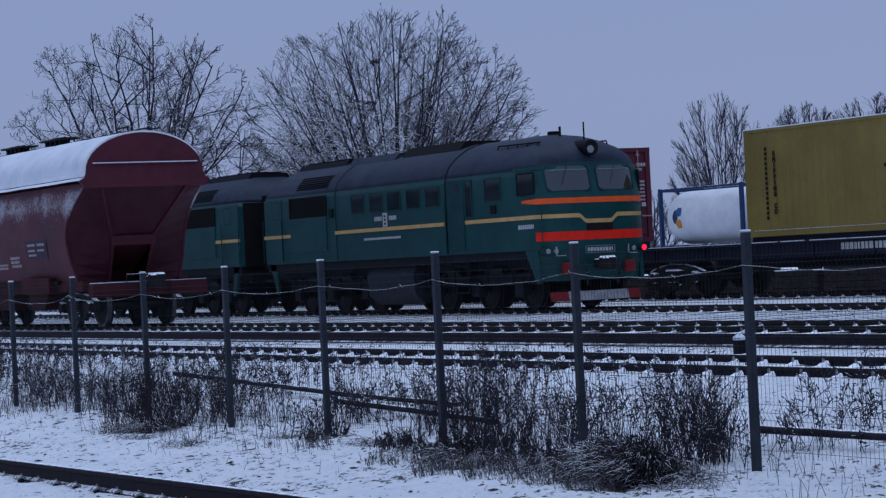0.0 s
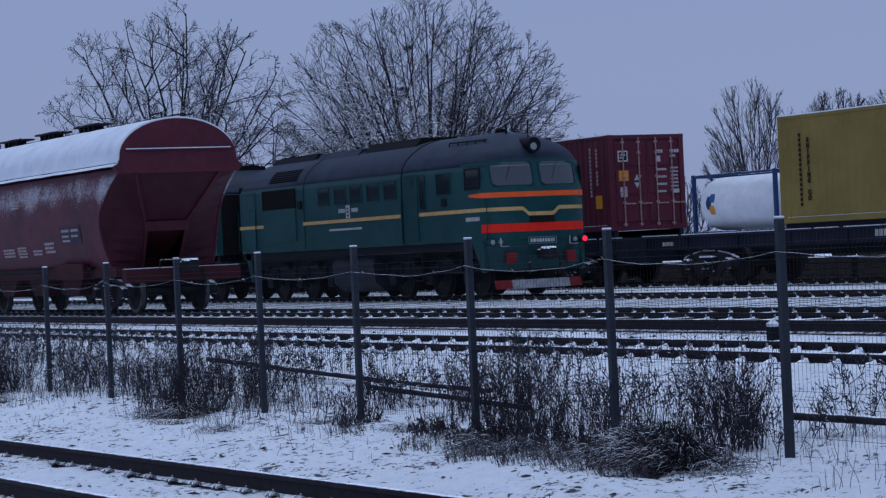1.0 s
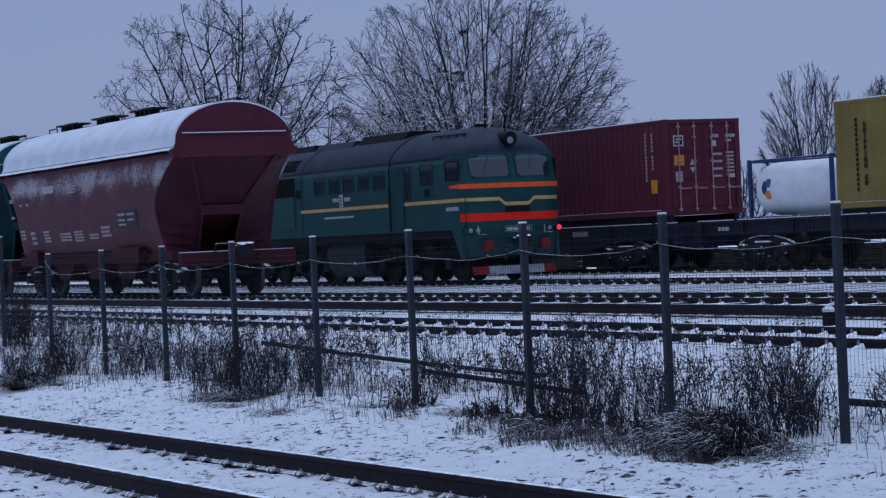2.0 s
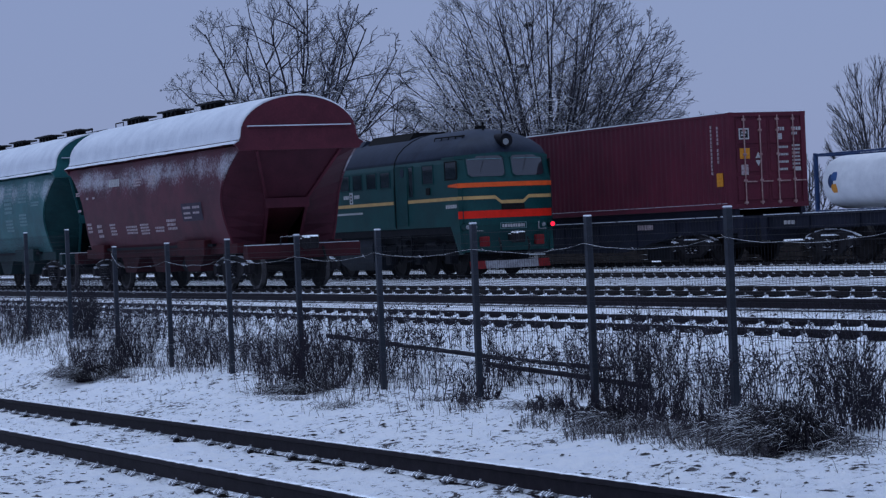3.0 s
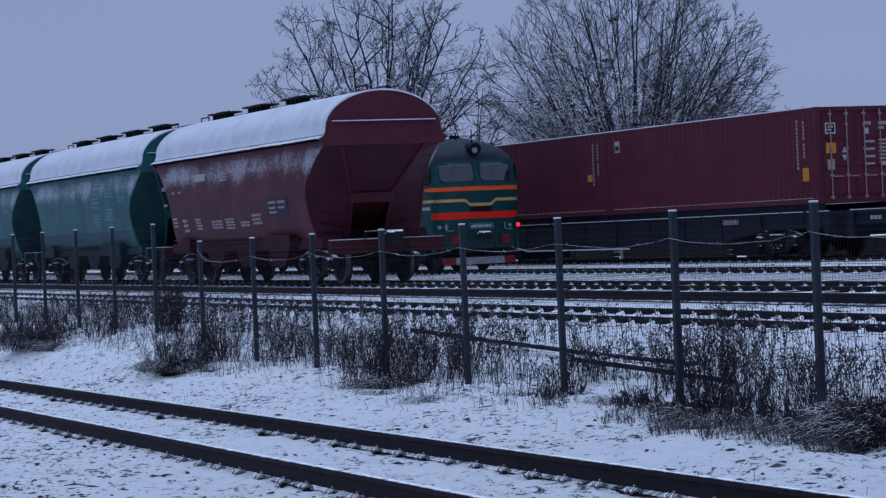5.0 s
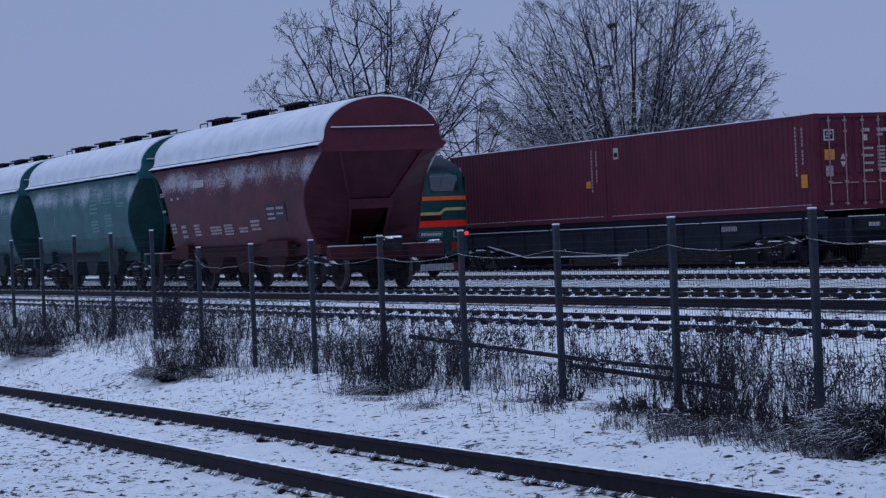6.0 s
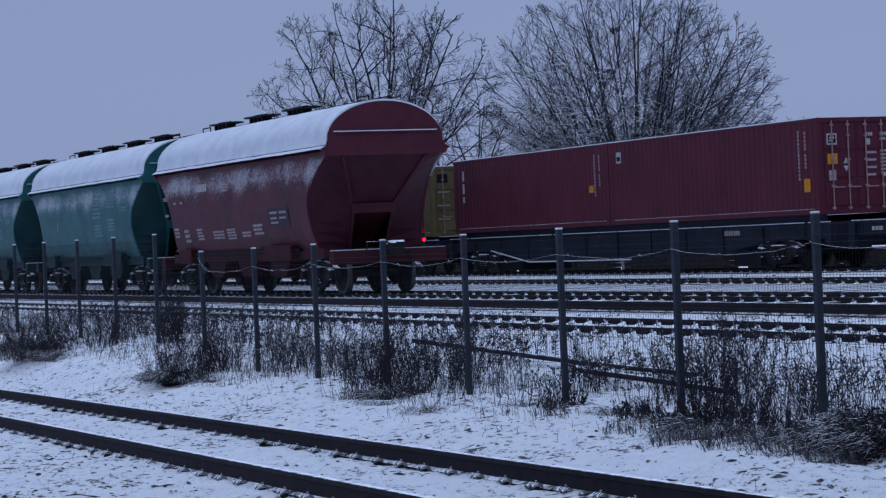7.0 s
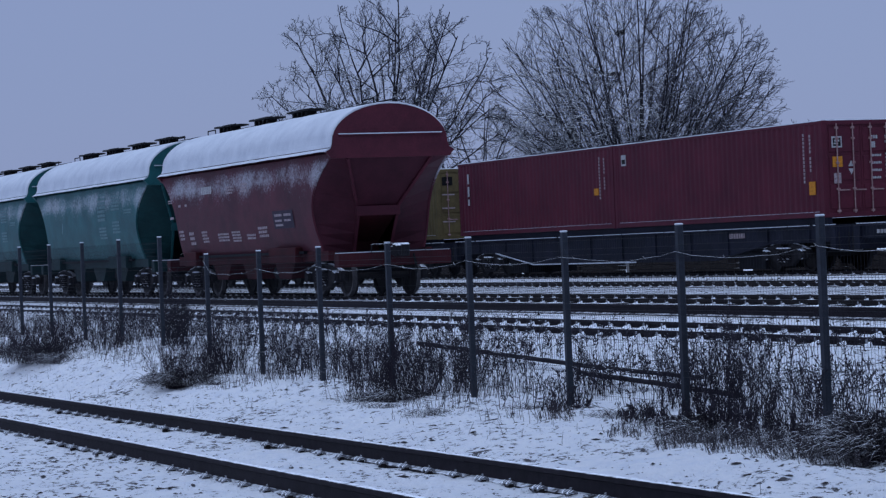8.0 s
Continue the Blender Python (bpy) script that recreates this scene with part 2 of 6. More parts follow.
# ---- mesh helpers ----
def part(name, bm, mat, parent=None, label="", smooth=False):
    bmesh.ops.recalc_face_normals(bm, faces=bm.faces)
    me = bpy.data.meshes.new(name)
    bm.to_mesh(me)
    bm.free()
    for one in (mat if isinstance(mat, (list, tuple)) else [mat]):
        me.materials.append(one)
    if smooth:
        for p in me.polygons:
            p.use_smooth = True
    ob = new(name, me)
    if parent:
        ob.parent = parent
    if label:
        ob["label"] = label
    return ob


def again(name, src, parent, m):
    """Another part on the same mesh."""
    ob = new(name, src.data)
    ob.parent = parent
    ob.matrix_basis = m
    return ob


def box(bm, x0, x1, y0, y1, z0, z1, bevel=0.0, m=None):
    v = [bm.verts.new((x, y, z)) for x in (x0, x1) for y in (y0, y1) for z in (z0, z1)]
    fs = [bm.faces.new([v[i] for i in q]) for q in ((0, 1, 3, 2), (4, 6, 7, 5), (0, 4, 5, 1), (2, 3, 7, 6), (0, 2, 6, 4), (1, 5, 7, 3))]
    if bevel:
        es = list({e for f in fs for e in f.edges})
        out = bmesh.ops.bevel(bm, geom=es, offset=bevel, segments=1, affect="EDGES")
        v = list({w for f in out["faces"] for w in f.verts} | {w for w in v if w.is_valid})
    if m is not None:
        for w in v:
            w.co = m @ w.co
    return v


def rod(bm, a, b, r, r2=None, n=8, caps=True):
    a, b = Vector(a), Vector(b)
    r2 = r if r2 is None else r2
    d = (b - a).normalized()
    u = d.orthogonal().normalized()
    w = d.cross(u)
    rings = []
    for p, rr in ((a, r), (b, r2)):
        rings.append([bm.verts.new(p + (u * math.cos(2 * math.pi * i / n) + w * math.sin(2 * math.pi * i / n)) * rr) for i in range(n)])
    for i in range(n):
        bm.faces.new((rings[0][i], rings[0][(i + 1) % n], rings[1][(i + 1) % n], rings[1][i]))
    if caps:
        bm.faces.new(rings[0][::-1])
        bm.faces.new(rings[1])


def extrude_x(bm, profile, x0, x1, closed=True):
    """A profile of (y, z) drawn along x."""
    a = [bm.verts.new((x0, y, z)) for y, z in profile]
    b = [bm.verts.new((x1, y, z)) for y, z in profile]
    n = len(profile)
    for i in range(n if closed else n - 1):
        bm.faces.new((a[i], a[(i + 1) % n], b[(i + 1) % n], b[i]))
    if closed:
        bm.faces.new(a[::-1])
        bm.faces.new(b)


def extrude_y(bm, profile, y0, y1):
    """A closed profile of (x, z) drawn along y."""
    a = [bm.verts.new((x, y0, z)) for x, z in profile]
    b = [bm.verts.new((x, y1, z)) for x, z in profile]
    n = len(profile)
    for i in range(n):
        bm.faces.new((a[i], a[(i + 1) % n], b[(i + 1) % n], b[i]))
    bm.faces.new(a[::-1])
    bm.faces.new(b)


def empty(name, m=None, **tags):
    ob = new(name)
    if m is not None:
        ob.matrix_basis = m
    return tagged(ob, **tags)


class Threads:
    """Many thin tapered strands gathered into one mesh."""

    def __init__(self):
        self.v, self.f = [], []

    def strand(self, pts, r0, r1, n=3):
        k = len(pts)
        base = len(self.v)
        for i, p in enumerate(pts):
            q = pts[min(i + 1, k - 1)] - pts[max(i - 1, 0)]
            d = q.normalized() if q.length > 1e-9 else Vector((0, 0, 1))
            u = d.orthogonal().normalized()
            w = d.cross(u)
            r = r0 + (r1 - r0) * i / max(1, k - 1)
            for j in range(n):
                a = 2 * math.pi * j / n
                self.v.append(p + (u * math.cos(a) + w * math.sin(a)) * r)
        for i in range(k - 1):
            for j in range(n):
                a, b = base + i * n + j, base + i * n + (j + 1) % n
                self.f.append((a, b, b + n, a + n))

    def mesh(self, name, mat):
        me = bpy.data.meshes.new(name)
        me.from_pydata([tuple(p) for p in self.v], [], self.f)
        me.materials.append(mat)
        for p in me.polygons:
            p.use_smooth = True
        return me


# ---- ground ----
CONT_Y, LOCO_Y, HOP_Y, NEAR_Y = 35.53, 30.35, 20.85, 15.8
CONT_Z, LOCO_Z, HOP_Z, NEAR_Z = 0.67, 0.57, 0.68, 0.53


def front_rail_z(x):
    return 0.032 + 0.013 * (max(-60.0, min(10.0, x)) + 20)


def front_y(x):
    return 6.898 - 0.0234 * (x + 20)


def ease(a, b, t):
    t = max(0.0, min(1.0, t))
    return a + (b - a) * t * t * (3 - 2 * t)


def ground_z(x, y, rough=True):
    low = front_rail_z(x) - 0.165
    foot = ease(0.02, 0.34, (-33.0 - x) / 3.0)
    if y < 8.3:
        z = low
    elif y < 10.9:
        z = ease(low, foot, (y - 8.3) / 2.6)
    elif y < 14.6:
        z = ease(foot, NEAR_Z - 0.10, (y - 10.9) / 3.7)
    elif y < 17.2:
        z = NEAR_Z - 0.10
    elif y < 19.4:
        z = ease(NEAR_Z - 0.10, HOP_Z - 0.105, (y - 17.2) / 2.2)
    elif y < 22.5:
        z = HOP_Z - 0.105
    elif y < 28.5:
        z = ease(HOP_Z - 0.105, LOCO_Z - 0.105, (y - 22.5) / 2)
    elif y < 32.0:
        z = LOCO_Z - 0.105
    elif y < 34.0:
        z = ease(LOCO_Z - 0.105, CONT_Z - 0.105, (y - 32.0) / 2)
    elif y < 37.5:
        z = CONT_Z - 0.105
    else:
        z = ease(CONT_Z - 0.105, 0.3, (y - 37.5) / 5)
    if rough and y < 80:
        calm = 1.0 if 8.2 < y < 14.4 else (0.12 if y > 18.0 else 0.35)
        z += calm * (0.07 * noise.noise((x * 0.45, y * 0.6, 0)) + 0.035 * noise.noise((x * 1.7, y * 1.7, 3)))
        if y < 12.5:
            z += 0.034 * noise.noise((x * 3.6, y * 4.4, 8)) + 0.018 * noise.noise((x * 8, y * 9, 11))
            d = noise.noise((x * 2.2, y * 2.6, 21))
            if d > 0.25:
                z -= 0.17 * (d - 0.25)
    return z


def make_ground():
    xs = [-2500, -900, -400, -250, -200] + [-160 + i * 1.0 for i in range(90)] + [-70 + i * 0.25 for i in range(80)] + [-50 + i * 0.1 for i in range(400)] + [-10 + i * 0.25 for i in range(41)] + [4, 20, 60, 200, 900, 2500]
    ys = [-2500, -600, -150, -40, -10, 0, 3] + [4 + 0.08 * i for i in range(100)] + [12 + 0.2 * i for i in range(136)] + [40, 42, 46, 55, 80, 150, 400, 1000, 2500]
    me = bpy.data.meshes.new("ground")
    vs = [(x, y, ground_z(x, y)) for x in xs for y in ys]
    n = len(ys)
    me.from_pydata(vs, [], [(i * n + j, (i + 1) * n + j, (i + 1) * n + j + 1, i * n + j + 1) for i in range(len(xs) - 1) for j in range(n - 1)])
    me.materials.append(M_SNOWGROUND)
    for p in me.polygons:
        p.use_smooth = True
    return tagged(new("ground", me), "thin trampled snow over gravel and dry grass", "snowy ground", kind="structure")


make_ground()

# ---- tracks ----
RAIL = [(-0.065, -0.18), (-0.065, -0.165), (-0.012, -0.145), (-0.010, -0.05), (-0.036, -0.036), (-0.036, -0.004), (-0.030, 0.0),
        (0.030, 0.0), (0.036, -0.004), (0.036, -0.036), (0.010, -0.05), (0.012, -0.145), (0.065, -0.165), (0.065, -0.18)]
HALF = 0.795


def fastener_mesh():
    """A spring clip: a low dark shoulder, two bent wire loops with snow on them and a bolt beside the rail."""
    bm = bmesh.new()
    box(bm, -0.028, 0.028, 0.070, 0.122, -0.21, -0.168)
    dark = len(bm.faces)
    for k in (-1, 1):
        loop = [(k * (0.044 - 0.026 * math.cos(a)), 0.098 + 0.040 * math.sin(a), -0.160 + 0.016 * math.cos(2 * a)) for a in [2 * math.pi * i / 8 for i in range(9)]]
        for p, q in zip(loop, loop[1:]):
            rod(bm, p, q, 0.0085, n=4, caps=False)
    rod(bm, (0, 0.090, -0.17), (0, 0.090, -0.125), 0.012, 0.009, n=6)
    bm.faces.ensure_lookup_table()
    for i, f in enumerate(bm.faces):
        f.material_index = 0 if i < dark else 1
    me = bpy.data.meshes.new("fastener")
    bm.to_mesh(me)
    bm.free()
    me.materials.append(M_CLIP)
    me.materials.append(M_CLIPSNOW)
    return me


def snowy_fastener_mesh():
    """A fastener under a wedge of drifted snow that climbs from the sleeper to the rail, and the bolt's tip above it."""
    bm = bmesh.new()
    low = [bm.verts.new(p) for p in ((-0.06, 0.05, -0.16), (0.06, 0.05, -0.16), (0.035, 0.25, -0.16), (-0.035, 0.25, -0.16))]
    high = [bm.verts.new(p) for p in ((-0.020, 0.055, -0.078), (0.020, 0.055, -0.078), (0.022, 0.13, -0.104), (-0.022, 0.13, -0.104))]
    bm.faces.new(high)
    for i in range(4):
        bm.faces.new((low[i], low[(i + 1) % 4], high[(i + 1) % 4], high[i]))
    rod(bm, (0, 0.10, -0.10), (0.004, 0.10, -0.045), 0.016, 0.011, n=6)
    me = bpy.data.meshes.new("fastener")
    bm.to_mesh(me)
    bm.free()
    me.materials.append(M_CLIPSNOW)
    return me


def sleeper_mesh():
    bm = bmesh.new()
    prof = [(-0.14, -0.3), (-0.11, -0.105), (0.11, -0.105), (0.14, -0.3)]
    extrude_y(bm, prof, -1.35, 1.35)
    me = bpy.data.meshes.new("sleeper")
    bm.to_mesh(me)
    bm.free()
    me.materials.append(M_SLEEPER)
    return me


CLIP, SNOWCLIP, SLEEPER = fastener_mesh(), snowy_fastener_mesh(), sleeper_mesh()


def joined(name, src, mats, parent, label=""):
    """Copies of one small mesh at many poses, gathered into one part."""
    vs = np.array([v.co for v in src.vertices])
    fs = [tuple(p.vertices) for p in src.polygons]
    allv, allf = [], []
    for m in mats:
        a = np.array(m)
        allf += [tuple(i + len(allv) for i in q) for q in fs]
        allv += [tuple(r) for r in vs @ a[:3, :3].T + a[:3, 3]]
    me = bpy.data.meshes.new(name)
    me.from_pydata(allv, [], allf)
    me.materials.append(src.materials[0])
    ob = new(name, me)
    ob.parent = parent
    return tagged(ob, label, kind="stuff")


def make_track(name, label, m, x0, x1, rail_mat, pieces, drop=0.0, clip_z=0.028, clip_size=0.85, beds_on=True):
    """A track along its own x, rail tops at z 0."""
    t = empty(name, m, label=label, category="railway track", kind="structure")
    for s in (-1, 1):
        bm = bmesh.new()
        extrude_x(bm, [(s * HALF + y, z) for y, z in RAIL], x0, x1)
        part("rail", bm, rail_mat, t)
    rng = random.Random(7)
    n = int((x1 - x0) / 0.56)
    beds, clips = [], []
    for i in range(n):
        x = x0 + 0.28 + i * 0.56 + rng.uniform(-0.02, 0.02)
        beds.append(pose(x, 0, drop + rng.uniform(-0.012, 0.012), 0, 0, rng.uniform(-0.8, 0.8)))
        for s in (-1, 1):
            for k in (0, 180):
                clips.append(pose(x, s * HALF, clip_z, 0, 0, k) @ Matrix.Diagonal((clip_size, 1.0 + 0.4 * (clip_size - 1), 1, 1)))
    for kind, src, mats in (("sleeper", SLEEPER, beds), ("fastener", CLIP if pieces else SNOWCLIP, clips)):
        if kind == "sleeper" and not beds_on:
            continue
        if pieces and len(mats) <= 300:
            for q in mats:
                ob = new(kind, src)
                ob.parent = t
                ob.matrix_basis = q
        else:
            joined(kind + "s", src, mats, t)
    return t


# ---- fence ----
FENCE_Y = 10.93
POSTS = [(-14.97 - 2.5 * k, 1.89 - 0.0127 * k if k < 9 else 2.10) for k in range(-2, 15)]


def make_fence():
    fence = empty("mesh_fence", pose(0, FENCE_Y, 0), label="grey welded mesh fence with steel posts and snow caps", category="fence")
    for x, top in POSTS:
        foot = ground_z(x, FENCE_Y, False) - 0.3
        bm = bmesh.new()
        box(bm, x - 0.032, x + 0.032, -0.03, 0.03, foot, top, 0.004)
        post = part("post", bm, M_POST, fence)
        bm = bmesh.new()
        box(bm, x - 0.036, x + 0.036, -0.034, 0.034, top + 0.002, top + 0.022, 0.009)
        part("snow_cap", bm, M_SNOW, post, "small cap of snow")
    # one panel of folded mesh, shared by all bays
    th = Threads()
    folds = [0.0, 0.28, 0.34, 0.40, 0.86, 0.92, 0.98, 1.42, 1.48, 1.54, 1.66]
    bend = [0, 0, -0.035, 0, 0, -0.035, 0, 0, -0.035, 0, 0]
    for i in range(48):
        x = 0.06 + i * 0.0507
        th.strand([Vector((x, b, z)) for z, b in zip(folds, bend)], 0.0017, 0.0017, 3)
    for z, b in zip([0.05, 0.28, 0.34, 0.40, 0.62, 0.86, 0.92, 0.98, 1.2, 1.42, 1.48, 1.54, 1.63], [0, 0, -0.035, 0, 0, 0, -0.035, 0, 0, 0, -0.035, 0, 0]):
        th.strand([Vector((0.03, b, z)), Vector((2.47, b, z))], 0.0019, 0.0019, 3)
    me = th.mesh("mesh_panel", M_WIRE)
    for (xa, ta), (xb, tb) in zip(POSTS[1:], POSTS):
        ob = new("mesh_panel", me)
        ob.parent = fence
        ob.matrix_basis = pose(xa, -0.04, min(ta, tb) - 1.72)
    return fence


def make_cable():
    """A slack frosted wire strung from post to post."""
    th = Threads()
    rng = random.Random(3)
    pts = []
    ends = [p for p in POSTS if p[0] > -36]
    for (xa, ta), (xb, tb) in zip(ends, ends[1:]):
        for i in range(8):
            s = i / 8
            sag = rng.uniform(0.0, 0.02) + 0.07 * 4 * s * (1 - s)
            pts.append(Vector((xa + (xb - xa) * s, FENCE_Y - 0.05, ta - 0.24 + (tb - ta) * s - sag)))
    x, t = ends[-1]
    pts += [Vector((x, FENCE_Y - 0.05, t - 0.1)), Vector((x, FENCE_Y - 0.05, t - 0.02))]
    th.strand(pts, 0.0034, 0.0034, 5)
    for i in range(4, len(pts), 5):
        p = pts[i]
        th.strand([p + Vector((-0.03, 0, 0.02)), p + Vector((0.03, 0, -0.01))], 0.004, 0.004, 3)
    return tagged(new("slack_wire", th.mesh("slack_wire", M_CABLE)), "slack frosted barbed wire strung along the fence posts", "wire")


# ---- running gear ----
def wheelset(parent, x, r=0.475, gauge=HALF, face=None):
    face = face or M_TREAD
    bm = bmesh.new()
    rod(bm, (0, -0.95, 0), (0, 0.95, 0), 0.08, n=10)
    ws = part("axle", bm, M_WHEEL, parent)
    ws.matrix_basis = pose(x, 0, r)
    for s in (-1, 1):
        bm = bmesh.new()
        prof = [(0.06, 0.10), (0.10, 0.09), (0.15, 0.045), (r - 0.09, 0.025), (r - 0.06, 0.065), (r, 0.065), (r + 0.002, -0.035), (r + 0.028, -0.05), (r + 0.028, -0.07), (r - 0.06, -0.07), (r - 0.09, -0.02), (0.15, -0.04), (0.06, -0.08)]
        n = 28
        rings = [[bm.verts.new((rr * math.cos(2 * math.pi * i / n), s * (gauge + yy), rr * math.sin(2 * math.pi * i / n))) for i in range(n)] for rr, yy in prof]
        for a, b in zip(rings, rings[1:]):
            for i in range(n):
                bm.faces.new((a[i], a[(i + 1) % n], b[(i + 1) % n], b[i]))
        for k, f in enumerate(bm.faces):
            f.material_index = 1 if 3 * n <= k < 6 * n else 0
        part("wheel", bm, [M_WHEEL, face], ws)
    return ws


def bogie(parent, x, base=1.85, face=None):
    """A two-axle freight bogie with cast side frames and springs."""
    holder = new("bogie")
    holder.parent = parent
    holder.matrix_basis = pose(x, 0, 0)
    for s in (-1, 1):
        bm = bmesh.new()
        prof = [(-base / 2 - 0.28, 0.40), (-base / 2 - 0.26, 0.62), (-base / 2 + 0.05, 0.72), (-0.35, 0.80), (0.35, 0.80), (base / 2 - 0.05, 0.72), (base / 2 + 0.26, 0.62), (base / 2 + 0.28, 0.40),
                (base / 2 - 0.2, 0.40), (0.42, 0.22), (0.36, 0.16), (-0.36, 0.16), (-0.42, 0.22), (-base / 2 + 0.2, 0.40)]
        extrude_y(bm, prof, s * 0.98, s * 1.10)
        for k in (-0.22, 0.0, 0.22):
            for j in range(5):
                rod(bm, (k, s * 1.13, 0.24 + j * 0.07), (k, s * 1.13, 0.28 + j * 0.07), 0.085, n=10)
        box(bm, -0.34, 0.34, s * 1.02, s * 1.2, 0.58, 0.66, 0.01)
        for k in (-1, 1):
            rod(bm, (k * base / 2, s * 1.0, 0.475), (k * base / 2, s * 1.2, 0.475), 0.13, n=10)
            box(bm, k * base / 2 - 0.16, k * base / 2 + 0.16, s * 0.97, s * 1.16, 0.36, 0.6, 0.02)
        part("side_frame", bm, M_BOGIE, holder)
    bm = bmesh.new()
    box(bm, -0.2, 0.2, -1.1, 1.1, 0.52, 0.78, 0.02)
    part("bolster", bm, M_FRAME, holder)
    rng = random.Random(int(abs(x) * 100))
    for s in (-1, 1):
        bm = bmesh.new()
        arc = [(-base / 2 - 0.26, 0.63), (-base / 2 + 0.05, 0.73), (-0.35, 0.81), (0.35, 0.81), (base / 2 - 0.05, 0.73), (base / 2 + 0.26, 0.63)]
        for (xa, za), (xb, zb) in zip(arc, arc[1:]):
            f, g = rng.uniform(0.05, 0.35), rng.uniform(0.6, 0.95)
            rod(bm, (xa + (xb - xa) * f, s * 1.07, za + (zb - za) * f), (xa + (xb - xa) * g, s * 1.07, za + (zb - za) * g), 0.024, 0.014, n=5)
        for k in (-1, 1):
            rod(bm, (k * base / 2 - 0.12, s * 1.15, 0.605), (k * base / 2 + 0.10, s * 1.15, 0.605), 0.026, n=5)
            rod(bm, (k * base / 2 - 0.05, s * 1.17, 0.36), (k * base / 2 + 0.08, s * 1.17, 0.37), 0.018, n=5)
        for k in (-0.22, 0.0, 0.22):
            rod(bm, (k - 0.06, s * 1.16, 0.23 + 0.2 * rng.random()), (k + 0.07, s * 1.16, 0.24 + 0.2 * rng.random()), 0.018, n=5)
        rod(bm, (-0.33, s * 1.16, 0.668), (0.30, s * 1.16, 0.668), 0.022, n=5)
        part("bogie_snow", bm, M_SNOW, holder, "snow caught on the bogie frame")["kind"] = "stuff"
    for k in (-1, 1):
        wheelset(holder, k * base / 2, face=face)
    return holder


def coupler(parent, x, s, mat=None):
    bm = bmesh.new()
    box(bm, min(x, x + s * 0.35), max(x, x + s * 0.35), -0.11, 0.11, 0.94, 1.16, 0.02)
    box(bm, min(x + s * 0.32, x + s * 0.62), max(x + s * 0.32, x + s * 0.62), -0.20, 0.14, 0.90, 1.22, 0.04)
    box(bm, min(x + s * 0.5, x + s * 0.68), max(x + s * 0.5, x + s * 0.68), -0.22, -0.08, 0.92, 1.2, 0.04)
    part("coupler", bm, mat or M_BOGIE, parent)


# ---- grain hoppers ----
def hopper_arch():
    """Half outline of the roof from the eave up to the ridge, as (y, z)."""
    pts = [(1.63, 3.39), (1.50, 3.465), (1.455, 3.57)]
    for i in range(1, 11):
        a = math.pi / 2 * i / 10
        pts.append((1.455 * math.cos(a * 0.985 + 0.02), 3.62 + 0.88 * math.sin(a)))
    pts[-1] = (0.0, 4.50)
    return pts


def hop_y(z):
    """Half width of the bowed side sheet at a height; it draws in towards the sill."""
    t = (3.36 - z) / 2.28
    return 1.50 + 0.06 * math.sin(t * math.pi) - 0.20 * max(0.0, t) ** 3


def side_edge(z):
    """How far the end edge of the side sheet is cut back at a height."""
    t = min(1.0, max(0.0, (3.30 - z) / 2.1))
    a = t ** 0.85 * 2.35
    return 1.42 * (math.sin(a) if a < math.pi / 2 else 0.75 + 0.25 * math.sin(a))


